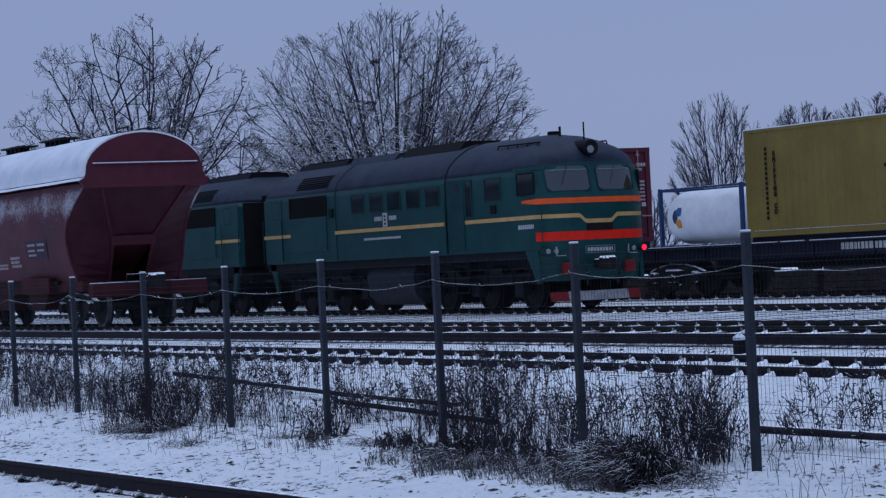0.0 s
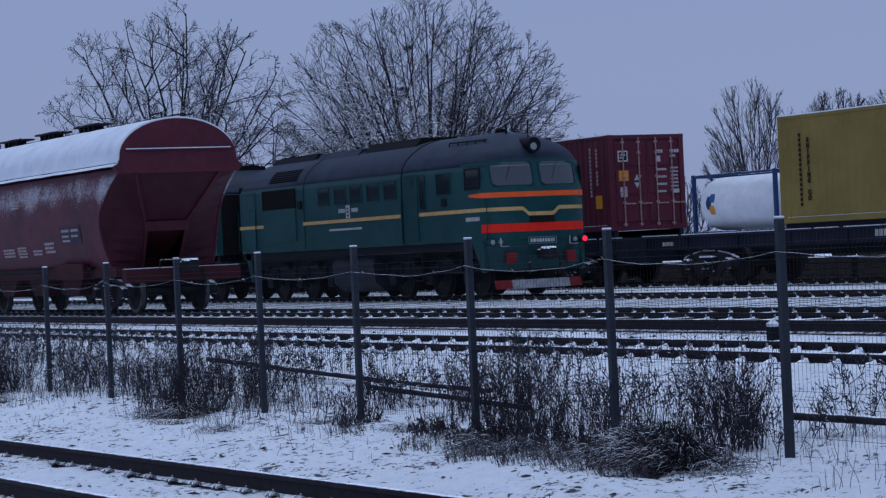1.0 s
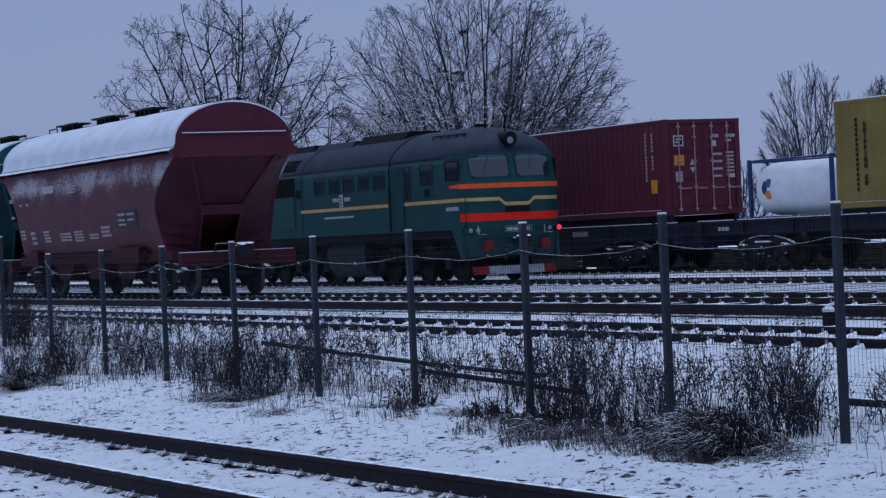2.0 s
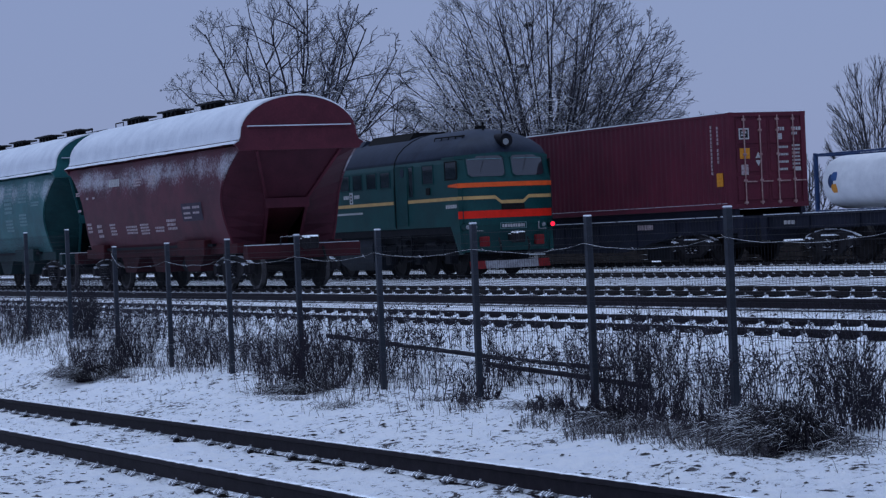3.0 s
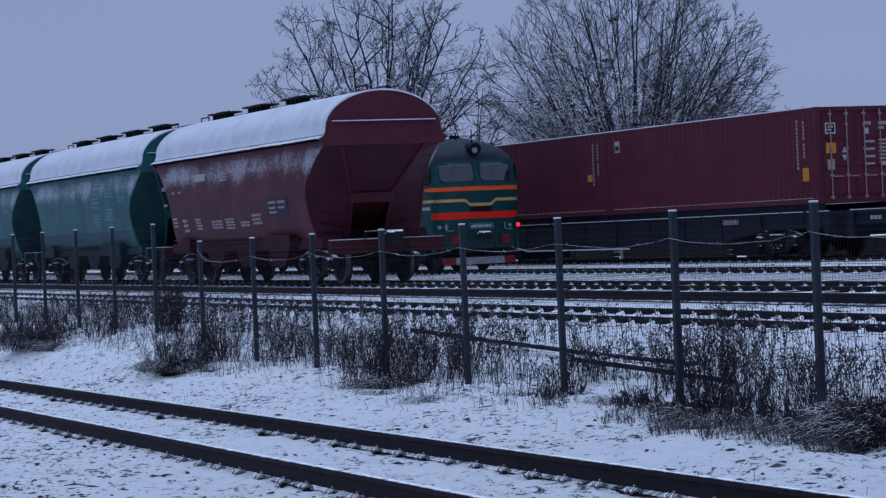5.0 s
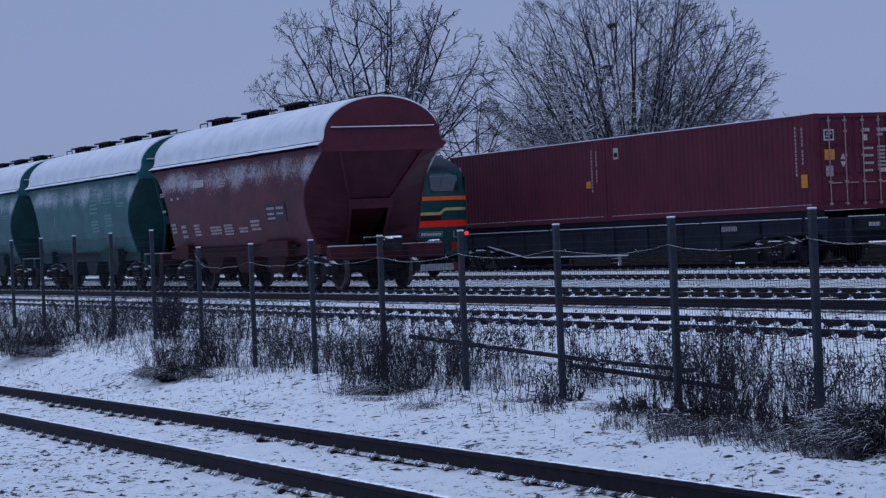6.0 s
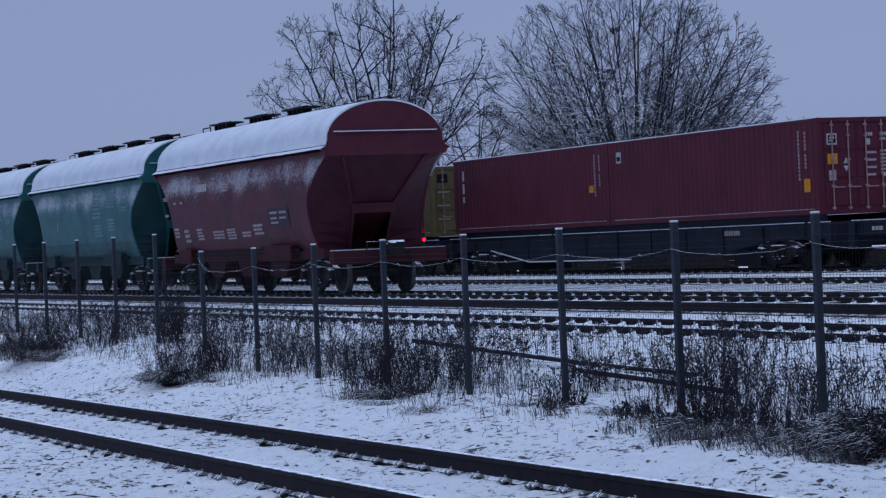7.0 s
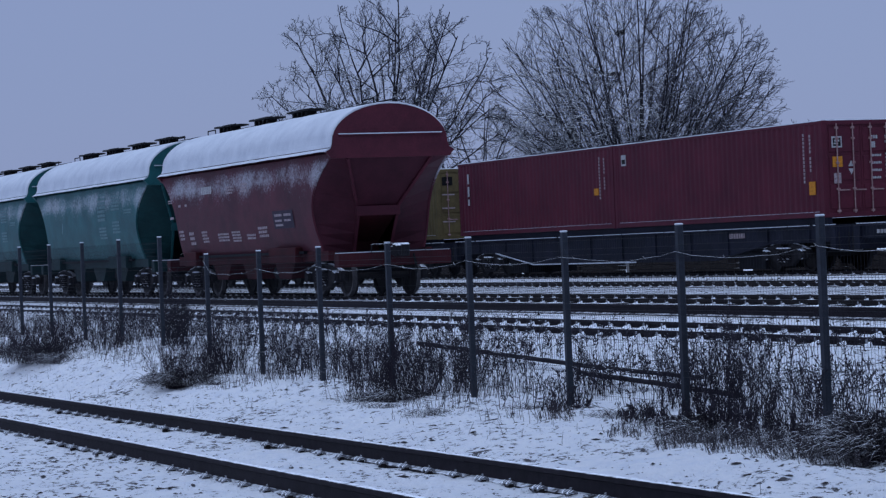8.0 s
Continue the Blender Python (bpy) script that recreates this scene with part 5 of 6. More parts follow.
    for i in range(12):
        y0, y1 = -1.25 + 2.5 * i / 12, -1.25 + 2.5 * (i + 1) / 12
        x0, x1 = 0.20 - abs(y0) * 0.28, 0.20 - abs(y1) * 0.28
        vs = [bm.verts.new(q) for q in ((x0, y0, 0.2), (x1, y1, 0.2), (x1 - 0.07, y1, 0.42), (x0 - 0.07, y0, 0.42), (x0 - 0.04, y0, 0.2), (x1 - 0.04, y1, 0.2), (x1 - 0.11, y1, 0.42), (x0 - 0.11, y0, 0.42))]
        for q in ((0, 1, 2, 3), (4, 5, 6, 7), (0, 1, 5, 4), (3, 2, 6, 7)):
            f = bm.faces.new([vs[k] for k in q])
            f.material_index = 0 if i in (0, 1, 10, 11) else 1
    bmesh.ops.remove_doubles(bm, verts=bm.verts[:], dist=0.001)
    part("snow_plough", bm, [M_REDDULL, M_PLOUGH], lo, "red plough caked with grey snow")
    for s in (-1, 1):
        bm = bmesh.new()
        x = front_x(s * 1.38, 2.0)
        rod(bm, (x + 0.07, s * 1.40, 1.5), (x + 0.07, s * 1.40, 2.44), 0.013, n=5)
        rod(bm, (x + 0.07, s * 1.40, 1.5), (x - 0.02, s * 1.40, 1.5), 0.013, n=5)
        rod(bm, (x + 0.07, s * 1.40, 2.44), (x - 0.02, s * 1.40, 2.44), 0.013, n=5)
        part("nose_handrail", bm, M_DARKGREEN, lo)
        bm = bmesh.new()
        x = front_x(s * 1.0, 1.4)
        for q in ((s * 1.0 - 0.12, s * 1.0 - 0.105, 1.26, 1.48), (s * 1.0 - 0.12, s * 1.0 + 0.12, 1.26, 1.275)):
            box(bm, x, x + 0.05, min(q[0], q[1]), max(q[0], q[1]), q[2], q[3])
        part("lamp_bracket", bm, M_WHITE, lo)
    # roof fittings
    bm = bmesh.new()
    extrude_x(bm, [(-0.85, 3.95), (-0.6, 4.22), (0.6, 4.22), (0.85, 3.95)], -11.3, -8.6)
    part("cooling_hood", bm, M_LOCOROOF, roof)
    bm = bmesh.new()
    extrude_x(bm, [(-0.75, 4.0), (-0.5, 4.30), (0.5, 4.30), (0.75, 4.0)], -8.3, -5.2)
    part("exhaust_hood", bm, M_RUBBER, roof)
    bm = bmesh.new()
    extrude_x(bm, [(-0.75, 3.98), (-0.6, 4.22), (0.6, 4.22), (0.75, 3.98)], -14.6, -11.6)
    for k in range(5):
        box(bm, -14.4 + k * 0.55, -14.0 + k * 0.55, -0.5, 0.5, 4.22, 4.26)
    part("fan_hood", bm, M_FRAME, roof)
    for s in (-1, 1):
        bm = bmesh.new()
        for k in range(6):
            za, zb = 3.46 + k * 0.06, 3.50 + k * 0.06
            ya, yb = loco_w(za) + 0.012, loco_w(zb) + 0.012
            vs = [bm.verts.new(q) for q in ((-13.4, s * ya, za), (-11.4, s * ya, za), (-11.4, s * yb, zb), (-13.4, s * yb, zb))]
            bm.faces.new(vs)
        bmesh.ops.solidify(bm, geom=bm.faces[:], thickness=0.01)
        part("roof_louvre", bm, M_RUBBER, roof)
        bm = bmesh.new()
        rod(bm, (-2.8, s * 0.95, 4.0), (-0.9, s * 0.92, 3.98), 0.02, n=5)
        for k in range(5):
            rod(bm, (-2.8 + k * 0.47, s * 0.95, 4.0), (-2.8 + k * 0.47, s * 0.99, 3.88), 0.016, n=5)
        part("roof_rail", bm, M_RUBBER, roof)
    bm = bmesh.new()
    rod(bm, (-1.15, -0.2, 4.0), (-1.15, -0.2, 4.36), 0.03, n=6)
    part("horn", bm, M_RUBBER, roof)
    bm = bmesh.new()
    rod(bm, (-1.75, 0.0, 4.1), (-1.75, 0.0, 4.28), 0.16, n=12)
    part("roof_vent", bm, M_RUBBER, roof)
    bm = bmesh.new()
    rod(bm, (-0.45, 0.03, 3.95), (-0.45, 0.03, 4.42), 0.02, n=5)
    part("aerial", bm, M_RUBBER, roof)
    # fuel tank and underframe
    bm = bmesh.new()
    prof = [(-1.28, 1.22), (-1.42, 0.95), (-1.36, 0.45), (-1.05, 0.20), (1.05, 0.20), (1.36, 0.45), (1.42, 0.95), (1.28, 1.22)]
    extrude_x(bm, prof, -9.25, -6.65)
    part("fuel_tank", bm, M_FUEL, lo, "dull blue-grey fuel tank")
    bm = bmesh.new()
    box(bm, -LOCO_LEN + 0.15, -0.4, -1.1, 1.1, 1.0, 1.40)
    part("underframe", bm, M_FRAME, lo)
    # grimy rear wall and gangway
    bm = bmesh.new()
    box(bm, -LOCO_LEN - 0.012, -LOCO_LEN - 0.002, -1.36, 1.36, 1.43, 3.3)
    part("rear_wall", bm, M_RUBBER, lo, "black grimy rear wall")
    bm = bmesh.new()
    for k in range(8):
        box(bm, -LOCO_LEN - 0.85 + k * 0.11, -LOCO_LEN - 0.79 + k * 0.11, -0.75, 0.75, 1.3, 3.5, 0.02)
        box(bm, -LOCO_LEN - 0.80 + k * 0.11, -LOCO_LEN - 0.73 + k * 0.11, -0.70, 0.70, 1.35, 3.45)
    part("gangway_bellows", bm, M_RUBBER, lo)
    axles = []
    for cx in (-3.75, -11.85):
        for k in (-2.1, 0.0, 2.1):
            axles.append(wheelset(lo, cx + k, 0.525, face=M_WHEEL))
    return lo, axles


M_PLOUGH = material("grey_caked_snow", (0.30, 0.31, 0.34), (0.14, 0.14, 0.16), rough=0.8, scale=6)
M_REDDULL = material("dull_red_paint", (0.20, 0.016, 0.018), (0.10, 0.010, 0.012), rough=0.6, scale=5)
M_FUEL = material("dull_blue_grey_tank", (0.018, 0.023, 0.033), (0.010, 0.012, 0.017), rough=0.6, scale=3)


# ---- trees and plants ----
def bare_tree(name, label, m, seed, crown, stems, base, kids, radii, angle=38, low_limbs=0.5, wander=0.10, rise=0.05, foot=0.3, trunk=0.0, outward=0.25):
    """A leafless tree: stems fan out from a fork, and every branch carries shorter ones, down to twigs.
    crown: half width, height of the middle, half height; base: height of the fork; kids: how many branches each order carries;
    radii: thickness of each order; foot: height of the crown's lower edge; trunk: thickness of a single trunk below the fork."""
    rng = random.Random(seed)
    cw, cz, ch = crown
    thick, thin = Threads(), Threads()

    def room(p, d):
        """Distance from a place to the crown's uneven edge."""
        low = cz - foot
        t, step = 0.0, 0.12 * cw
        while t < 4 * cw:
            q = p + d * (t + step)
            v = Vector((q.x / cw, q.y / cw, (q.z - cz) / (ch if q.z > cz else low)))
            edge = 1.02 + 0.09 * noise.noise((v.x * 1.9 + seed, v.y * 1.9, v.z * 1.9)) + 0.09 * noise.noise((v.x * 5 + seed, v.y * 5, v.z * 5))
            if v.length > edge:
                if step < 0.02 * cw:
                    return t
                step *= 0.4
            else:
                t += step
        return t

    def branch(p, d, length, order, goal=None):
        count = (10, 6, 4, 3, 2, 2)[order]
        pts, dirs = [p.copy()], [d.copy()]
        if goal is not None:
            flat = math.hypot(goal.x - p.x, goal.y - p.y)
            bow = p.lerp(goal, 0.45) + Vector((rng.gauss(0, 0.07), rng.gauss(0, 0.07), rng.uniform(-0.06, 0.20))) * flat
            sway = Vector((0, 0, 0))
            for i in range(1, count + 1):
                t = i / count
                sway = sway + Vector((rng.gauss(0, 1), rng.gauss(0, 1), rng.gauss(0, 1))) * wander * 0.42 * length / count
                pts.append(p.lerp(bow, t).lerp(bow.lerp(goal, t), t) + sway)
                dirs.append((pts[-1] - pts[-2]).normalized())
        else:
            for i in range(count):
                d = (d + Vector((rng.gauss(0, wander), rng.gauss(0, wander), rng.gauss(0, wander * 0.7) + rise * (1.2 - abs(d.z))))).normalized()
                p = p + d * (length / count)
                pts.append(p)
                dirs.append(d)
        r = radii[order] * (0.75 + 0.5 * rng.random()) * (min(1.0, length / (0.6 * cw)) ** 0.5 if order < 2 else 1.0)
        (thick if order < 2 else thin).strand(pts, r, max(r * 0.28, radii[-1] * 0.6), 6 if order == 0 else (4 if order == 1 else 3))
        if order + 1 >= len(radii):
            return
        n = kids[order]
        n = max(1, round(n * rng.uniform(0.7, 1.3) * (min(1.0, length / (0.7 * cw)) if order == 0 else 1.0)))
        for k in range(n):
            f = (0.22 if order == 0 else 0.12) + (0.86 if order == 0 else 0.9) * (k + rng.random()) / n
            f = min(0.985, f) * count
            j = min(count - 1, int(f))
            at = pts[j].lerp(pts[j + 1], f - j)
            along = dirs[j + 1]
            side = along.orthogonal().normalized()
            side.rotate(Matrix.Rotation(rng.uniform(0, 2 * math.pi), 3, along))
            tilt = radians(angle * rng.uniform(0.6, 1.35))
            dd = (along * math.cos(tilt) + side * math.sin(tilt) + Vector((at.x / cw, at.y / cw, (at.z - cz) / ch)) * outward).normalized()
            ln = length * (rng.uniform(0.30, 0.50) if order == 0 else rng.uniform(0.38, 0.68)) * (1.1 - 0.5 * f / count)
            branch(at, dd, min(ln, room(at, dd) * 1.04 + 0.12), order + 1)

    if not trunk:
        thick.strand([Vector((0, 0, -0.5)), Vector((0, 0, base * 1.1))], radii[0] * 2.4, radii[0] * 1.6, 8)
    else:
        thick.strand([Vector((0, 0, -0.4)), Vector((0.03, 0, base * 0.4)), Vector((0, 0, base + 0.4))], trunk * 1.3, trunk * 0.85, 8)
    for k in range(stems):
        a, h = 2.39996 * k + rng.uniform(-0.3, 0.3), 0.99 - (1.0 + low_limbs) * (k + 0.5) / stems
        w = math.sqrt(max(0.0, 1 - h * h)) * rng.uniform(0.82, 0.98)
        goal = Vector((w * cw * math.cos(a), w * cw * math.sin(a), cz + 0.95 * h * (ch if h > 0 else cz - foot)))
        p = Vector((0.03 * cw * math.cos(a), 0.03 * cw * math.sin(a), base * rng.uniform(0.7, 1.1)))
        branch(p, Vector((0, 0, 1)), (goal - p).length, 0, goal)
    t = empty(name, m, label=label, category="tree", group="bare trees")
    for nm, th, mt in (("trunk", thick, M_BARK), ("crown", thin, M_TWIG)):
        ob = new(nm, th.mesh(nm, mt))
        ob.parent = t
    return t


def shrub(m, seed, height, width, stems, label, mat, name="shrub", lean=0.0, fine=1.0):
    """A thicket of many forked stems, thin and close together, under a haze of twigs."""
    rng = random.Random(seed)
    th, tw = Threads(), Threads()
    for i in range(stems):
        a, rr = rng.uniform(0, 2 * math.pi), width * 0.5 * math.sqrt(rng.random())
        p = Vector((rr * math.cos(a), rr * math.sin(a) * 0.7, -0.05))
        h = height * rng.uniform(0.45, 1.0) * (1.15 - 0.5 * (rr / (width * 0.5)) ** 2)
        d = Vector((rng.gauss(0, 0.2) + lean, rng.gauss(0, 0.2), 1)).normalized()
        pts = [p]
        for k in range(4):
            d = (d + Vector((rng.gauss(0, 0.13), rng.gauss(0, 0.13), 0.02))).normalized()
            pts.append(pts[-1] + d * h / 4)
        th.strand(pts, 0.0045 * fine, 0.002 * fine, 3)
        for k in range(11):
            s = rng.uniform(0.15, 1.0) * 4
            j = min(3, int(s))
            at = pts[j].lerp(pts[j + 1], s - j)
            dd = (d + Vector((rng.gauss(0, 0.55), rng.gauss(0, 0.55), rng.gauss(0.1, 0.3)))).normalized()
            ln = h * rng.uniform(0.10, 0.28)
            tw.strand([at, at + dd * ln * 0.5, at + (dd + Vector((rng.gauss(0, 0.2), rng.gauss(0, 0.2), 0.1))).normalized() * ln], 0.0024 * fine, 0.0016 * fine, 3)
            if fine == 1.0 and rng.random() < 0.35:
                e = at + dd * ln
                tw.strand([e, e + Vector((rng.gauss(0, 0.012), rng.gauss(0, 0.012), 0.025))], 0.008, 0.003, 3)
    top = empty(name, m, label=label, category="shrub", group="dry shrubs by the fence")
    for nm, t in (("branchwork", th), ("crown", tw)):
        ob = new(nm, t.mesh(nm, mat))
        ob.parent = top
        if fine < 1.0:
            ob["kind"] = "stuff"
    return top


def tuft(m, seed, blades, reach, label, mat=None):
    """A collapsed tuft of long dry grass: blades rise, arch over and lie on the snow."""
    rng = random.Random(seed)
    th = Threads()
    for i in range(blades):
        a = rng.uniform(0, 2 * math.pi)
        p = Vector((rng.gauss(0, 0.45) * reach, rng.gauss(0, 0.3) * reach, -0.03))
        out = Vector((math.cos(a), math.sin(a), 0))
        ln, up = reach * rng.uniform(0.3, 1.0), rng.uniform(0.15, 0.9)
        pts = [p + out * (ln * s * 0.8) + Vector((rng.gauss(0, 0.01), rng.gauss(0, 0.01), ln * (up * 1.5 * s * (1 - s) + 0.06 * s))) for s in (0, 0.25, 0.5, 0.75, 1.0)]
        th.strand(pts, 0.003, 0.0015, 3)
    ob = new("grass_tuft", th.mesh("grass_tuft", mat or M_GRASS))
    ob.matrix_basis = m
    return tagged(ob, label, "grass tuft", "grass tufts by the fence")


def tussock(m, seed, height, width, blades, lean, label):
    """A mound of old grass: dark blades packed close below, long frosted ones arching over the top to one side."""
    rng = random.Random(seed)
    core, top = Threads(), Threads()
    for i in range(blades):
        a, q = rng.uniform(0, 2 * math.pi), math.sqrt(rng.random())
        p = Vector((0.42 * width * q * math.cos(a), 0.26 * width * q * math.sin(a), -0.04))
        out = Vector((math.cos(a) * (0.3 + 0.7 * q) + lean, math.sin(a) * (0.3 + 0.7 * q) - 0.15, 0)) * width * rng.uniform(0.16, 0.42)
        up = height * rng.uniform(0.45, 1.08) * (1.05 - 0.45 * q * q)
        bend = rng.uniform(0.25, 1.0)
        pts = [p + out * (t ** 1.4) + Vector((rng.gauss(0, 0.008), rng.gauss(0, 0.008), up * (t * 1.9 - (0.9 + 0.75 * bend) * t * t))) for t in (0, 0.22, 0.44, 0.66, 0.85, 1.0)]
        (top if rng.random() < 0.30 else core).strand(pts, 0.0042, 0.0016, 3)
    t = empty("grass_tussock", m, label=label, category="grass tuft", group="grass tussocks by the fence")
    for nm, th, mt in (("grass_body", core, M_DEADGRASS), ("frosted_layer", top, M_GRASS)):
        ob = new(nm, th.mesh(nm, mt))
        ob.parent = t
    return t


def weeds(name, label, seed, count, area, height, mat, seedheads=True):
    """Dry stems strewn along the fence and the bank."""
    rng = random.Random(seed)
    th = Threads()
    for i in range(count):
        x, y = area(rng)
        z = ground_z(x, y)
        h = height * rng.uniform(0.35, 1.1)
        d = Vector((rng.gauss(0, 0.18), rng.gauss(0, 0.18), 1)).normalized()
        p = Vector((x, y, z - 0.03))
        pts = [p]
        for k in range(3):
            d = (d + Vector((rng.gauss(0, 0.12), rng.gauss(0, 0.12), -0.02))).normalized()
            pts.append(pts[-1] + d * h / 3)
        th.strand(pts, 0.0048 if seedheads else 0.003, 0.0026 if seedheads else 0.0015, 3)
        if not seedheads:
            continue
        for k in range(rng.randint(3, 7)):
            s = rng.uniform(0.35, 1.0) * 3
            j = min(2, int(s))
            at = pts[j].lerp(pts[j + 1], s - j)
            dd = Vector((rng.gauss(0, 0.6), rng.gauss(0, 0.6), rng.gauss(0.5, 0.3))).normalized()
            ln = h * rng.uniform(0.08, 0.22)
            th.strand([at, at + dd * ln], 0.004, 0.003, 3)
            e = at + dd * ln
            th.strand([e, e + dd * 0.03], rng.uniform(0.006, 0.012), 0.004, 3)
    return tagged(new(name, th.mesh(name, mat)), label, "dry plants", kind="stuff")


# ---- the yard ----
make_track("railway_track", "straight yard track under the container train, half buried in snow", pose(0, CONT_Y, CONT_Z), -160, 0, M_RAIL, False, 0.026)
make_track("railway_track", "yard track of the locomotive with snow between the rails", pose(0, LOCO_Y, LOCO_Z), -160, 0, M_RAIL, False, 0.026)
make_track("railway_track", "yard track of the grain wagons with snow-covered sleepers", pose(0, HOP_Y, HOP_Z), -160, 0, M_RAIL, False, 0.026)
make_track("railway_track", "rusty empty yard track behind the fence", pose(0, NEAR_Y, NEAR_Z), -110, 0, M_RAILSNOW, False, 0.0, 0.03, 1.1)
bm = bmesh.new()
extrude_x(bm, RAIL, -120, 0)
stock = part("stock_rail", bm, M_RAILSNOW)
stock.matrix_basis = pose(0, 18.3, HOP_Z)
tagged(stock, "rusty stock rail of a turnout lying in snow", "rail", kind="structure")

# long turnout bearers between the tracks, snow on top
bm = bmesh.new()
extrude_y(bm, [(-0.14, -0.3), (-0.11, -0.055), (0.11, -0.055), (0.14, -0.3)], -5.6, -1.2)
long_bed = bpy.data.meshes.new("bearer")
bm.to_mesh(long_bed)
bm.free()
long_bed.materials.append(M_SLEEPER)
bed = empty("turnout_bearers", pose(0, LOCO_Y, LOCO_Z - 0.034), label="long concrete turnout bearers under thin snow", category="sleepers", kind="structure")
rng = random.Random(91)
joined("bearers", long_bed, [pose(-125 + i * 0.56, 0, rng.uniform(-0.008, 0.006), 0, 0, rng.uniform(-1, 1)) for i in range(190)], bed)

make_fence()
make_cable()

# grain hoppers coupled in a row
HOP_X = -51.92
for k, (paint, inner, letters, label) in enumerate((
        (M_MAROON, M_MAROONIN, M_FADED, "maroon grain hopper wagon with a snow-covered roof and frosted side"),
        (M_TEAL, M_TEALIN, M_FADEDTEAL, "teal grain hopper wagon with snow on its roof"),
        (M_TEAL, M_TEALIN, M_FADEDTEAL, "teal grain hopper wagon, last in sight, with snow on its roof"),
        (M_TEAL, M_TEALIN, M_FADEDTEAL, "teal grain hopper wagon far down the row"))):
    grain_hopper(pose(HOP_X - 15.3 * k, HOP_Y, HOP_Z), paint, inner, letters, label)

# container train
SIDE_Y = 34.31
flat_wagon(pose(-54.05, CONT_Y, CONT_Z), 25.6, (-2.85, -22.75), "dark long container flat wagon with fish-belly side girders")
flat_wagon(pose(-27.6, CONT_Y, CONT_Z), 25.6, (-3.0, -22.6), "dark container flat wagon carrying a yellow container", belly=False)
flat_wagon(pose(-80.6, CONT_Y, CONT_Z), 25.6, (-2.85, -22.75), "dark container flat wagon under a yellow container at the row's end", belly=False)


def red_marks(c, first):
    W = 2.438
    if first:
        end = lambda u, v, d: (0.002 + d - 0.015, u, v)
        plate(c, "logo_panel", M_WHITE, -0.012, -0.004, 0.30, 0.62, 1.86, 2.16, "white square with a dark wave mark")
        plate(c, "logo_mark", M_BLACK, -0.004, 0.0, 0.34, 0.58, 1.90, 2.12)
        bm = bmesh.new()
        box(bm, 0.0, 0.003, 0.38, 0.54, 2.02, 2.07)
        box(bm, 0.0, 0.003, 0.36, 0.50, 1.95, 1.99)
        part("logo_stroke", bm, M_WHITE, c)
        plate(c, "warning_placard", M_PLACARD, -0.012, -0.004, 0.31, 0.62, 1.34, 1.62, "orange placard")
        plate(c, "data_plate", M_FADED, -0.012, -0.004, 0.34, 0.56, 0.90, 1.18, "grey data plate")
        for z, s in ((1.42, 1), (1.22, -1)):
            bm = bmesh.new()
            extrude_x(bm, [(0.80, z - s * 0.07), (0.98, z - s * 0.07), (0.89, z + s * 0.09)], -0.012, -0.004)
            part("triangle_mark", bm, M_WHITE, c)
        bar_text(c, [(1.55, 2.08, 0.22, 0.09), (1.55, 1.84, 0.12, 0.16)] + [(1.55, 1.60 - 0.2 * k, 0.30, 0.06) for k in range(4)], M_WHITE, end, 31)
        bar_text(c, [(1.98, 2.08, 0.34, 0.09), (1.98, 1.96, 0.18, 0.07)] + [(1.98, 1.64 - 0.1 * k, 0.26, 0.05) for k in range(7)], M_WHITE, end, 32)
        plate(c, "white_label", M_WHITE, -0.012, -0.004, 2.02, 2.24, 0.98, 1.08)
    side = lambda u, v, d: (u, -0.001 - d, v)
    # vertical rows of characters down the side near the doors
    bm = bmesh.new()
    for x, z0, z1 in ((-0.95, 0.95, 2.25), (-0.62, 1.75, 2.25), (-0.62, 1.25, 1.6)):
        z = z0
        while z < z1:
            box(bm, x - 0.03, x + 0.03, -0.008, 0.012, z, z + 0.075)
            z += 0.105
    part("lettering", bm, M_FADED, c)["kind"] = "stuff"
    if first:
        plate(c, "warning_placard", M_PLACARD, -0.72, -0.42, -0.008, 0.012, 0.62, 0.98, "orange placard")
    else:
        plate(c, "warning_placard", M_PLACARD, -1.36, -1.06, -0.008, 0.012, 1.08, 1.30, "small orange placard")
    L = 12.192
    if first:
        plate(c, "logo_panel", M_WHITE, -L + 0.55, -L + 0.85, -0.008, 0.012, 1.92, 2.26, "white square with a dark wave mark")
        plate(c, "logo_mark", M_BLACK, -L + 0.59, -L + 0.81, -0.012, -0.008, 1.98, 2.12)
    else:
        bm = bmesh.new()
        for z0, z1 in ((1.85, 2.2), (1.4, 1.75), (1.08, 1.3)):
            box(bm, -L + 0.79, -L + 0.92, -0.008, 0.012, z0, z1)
        part("lettering", bm, M_WHITE, c)["kind"] = "stuff"


RED_Z = 2.119
for k in range(2):
    c = container(pose(-54.575 - 12.235 * k, SIDE_Y, RED_Z), 12.192, M_CONTRED, "oxide-red forty-foot shipping container with corrugated sides on a flat wagon")
    red_marks(c, k == 0)
yel = container(pose(-34.70, SIDE_Y, 2.05), 12.192, M_CONTYEL, "mustard-yellow forty-foot shipping container with snow along its roof edge")
bm = bmesh.new()
z = 0.41
while z < 2.12:
    box(bm, -11.385, -11.315, -0.006, 0.012, z, z + 0.075)
    z += 0.118
part("lettering", bm, M_BLACK, yel)["kind"] = "stuff"
words = bpy.data.curves.new("words", "FONT")
words.body, words.size, words.align_x, words.extrude = "S\nH\nI\nP\nP\nI\nN\nG\n\nC\nO", 0.150, "CENTER", 0.003
words.space_line, words.offset = 0.92, 0.010
carrier = bpy.data.objects.new("words", words)
scene.collection.objects.link(carrier)
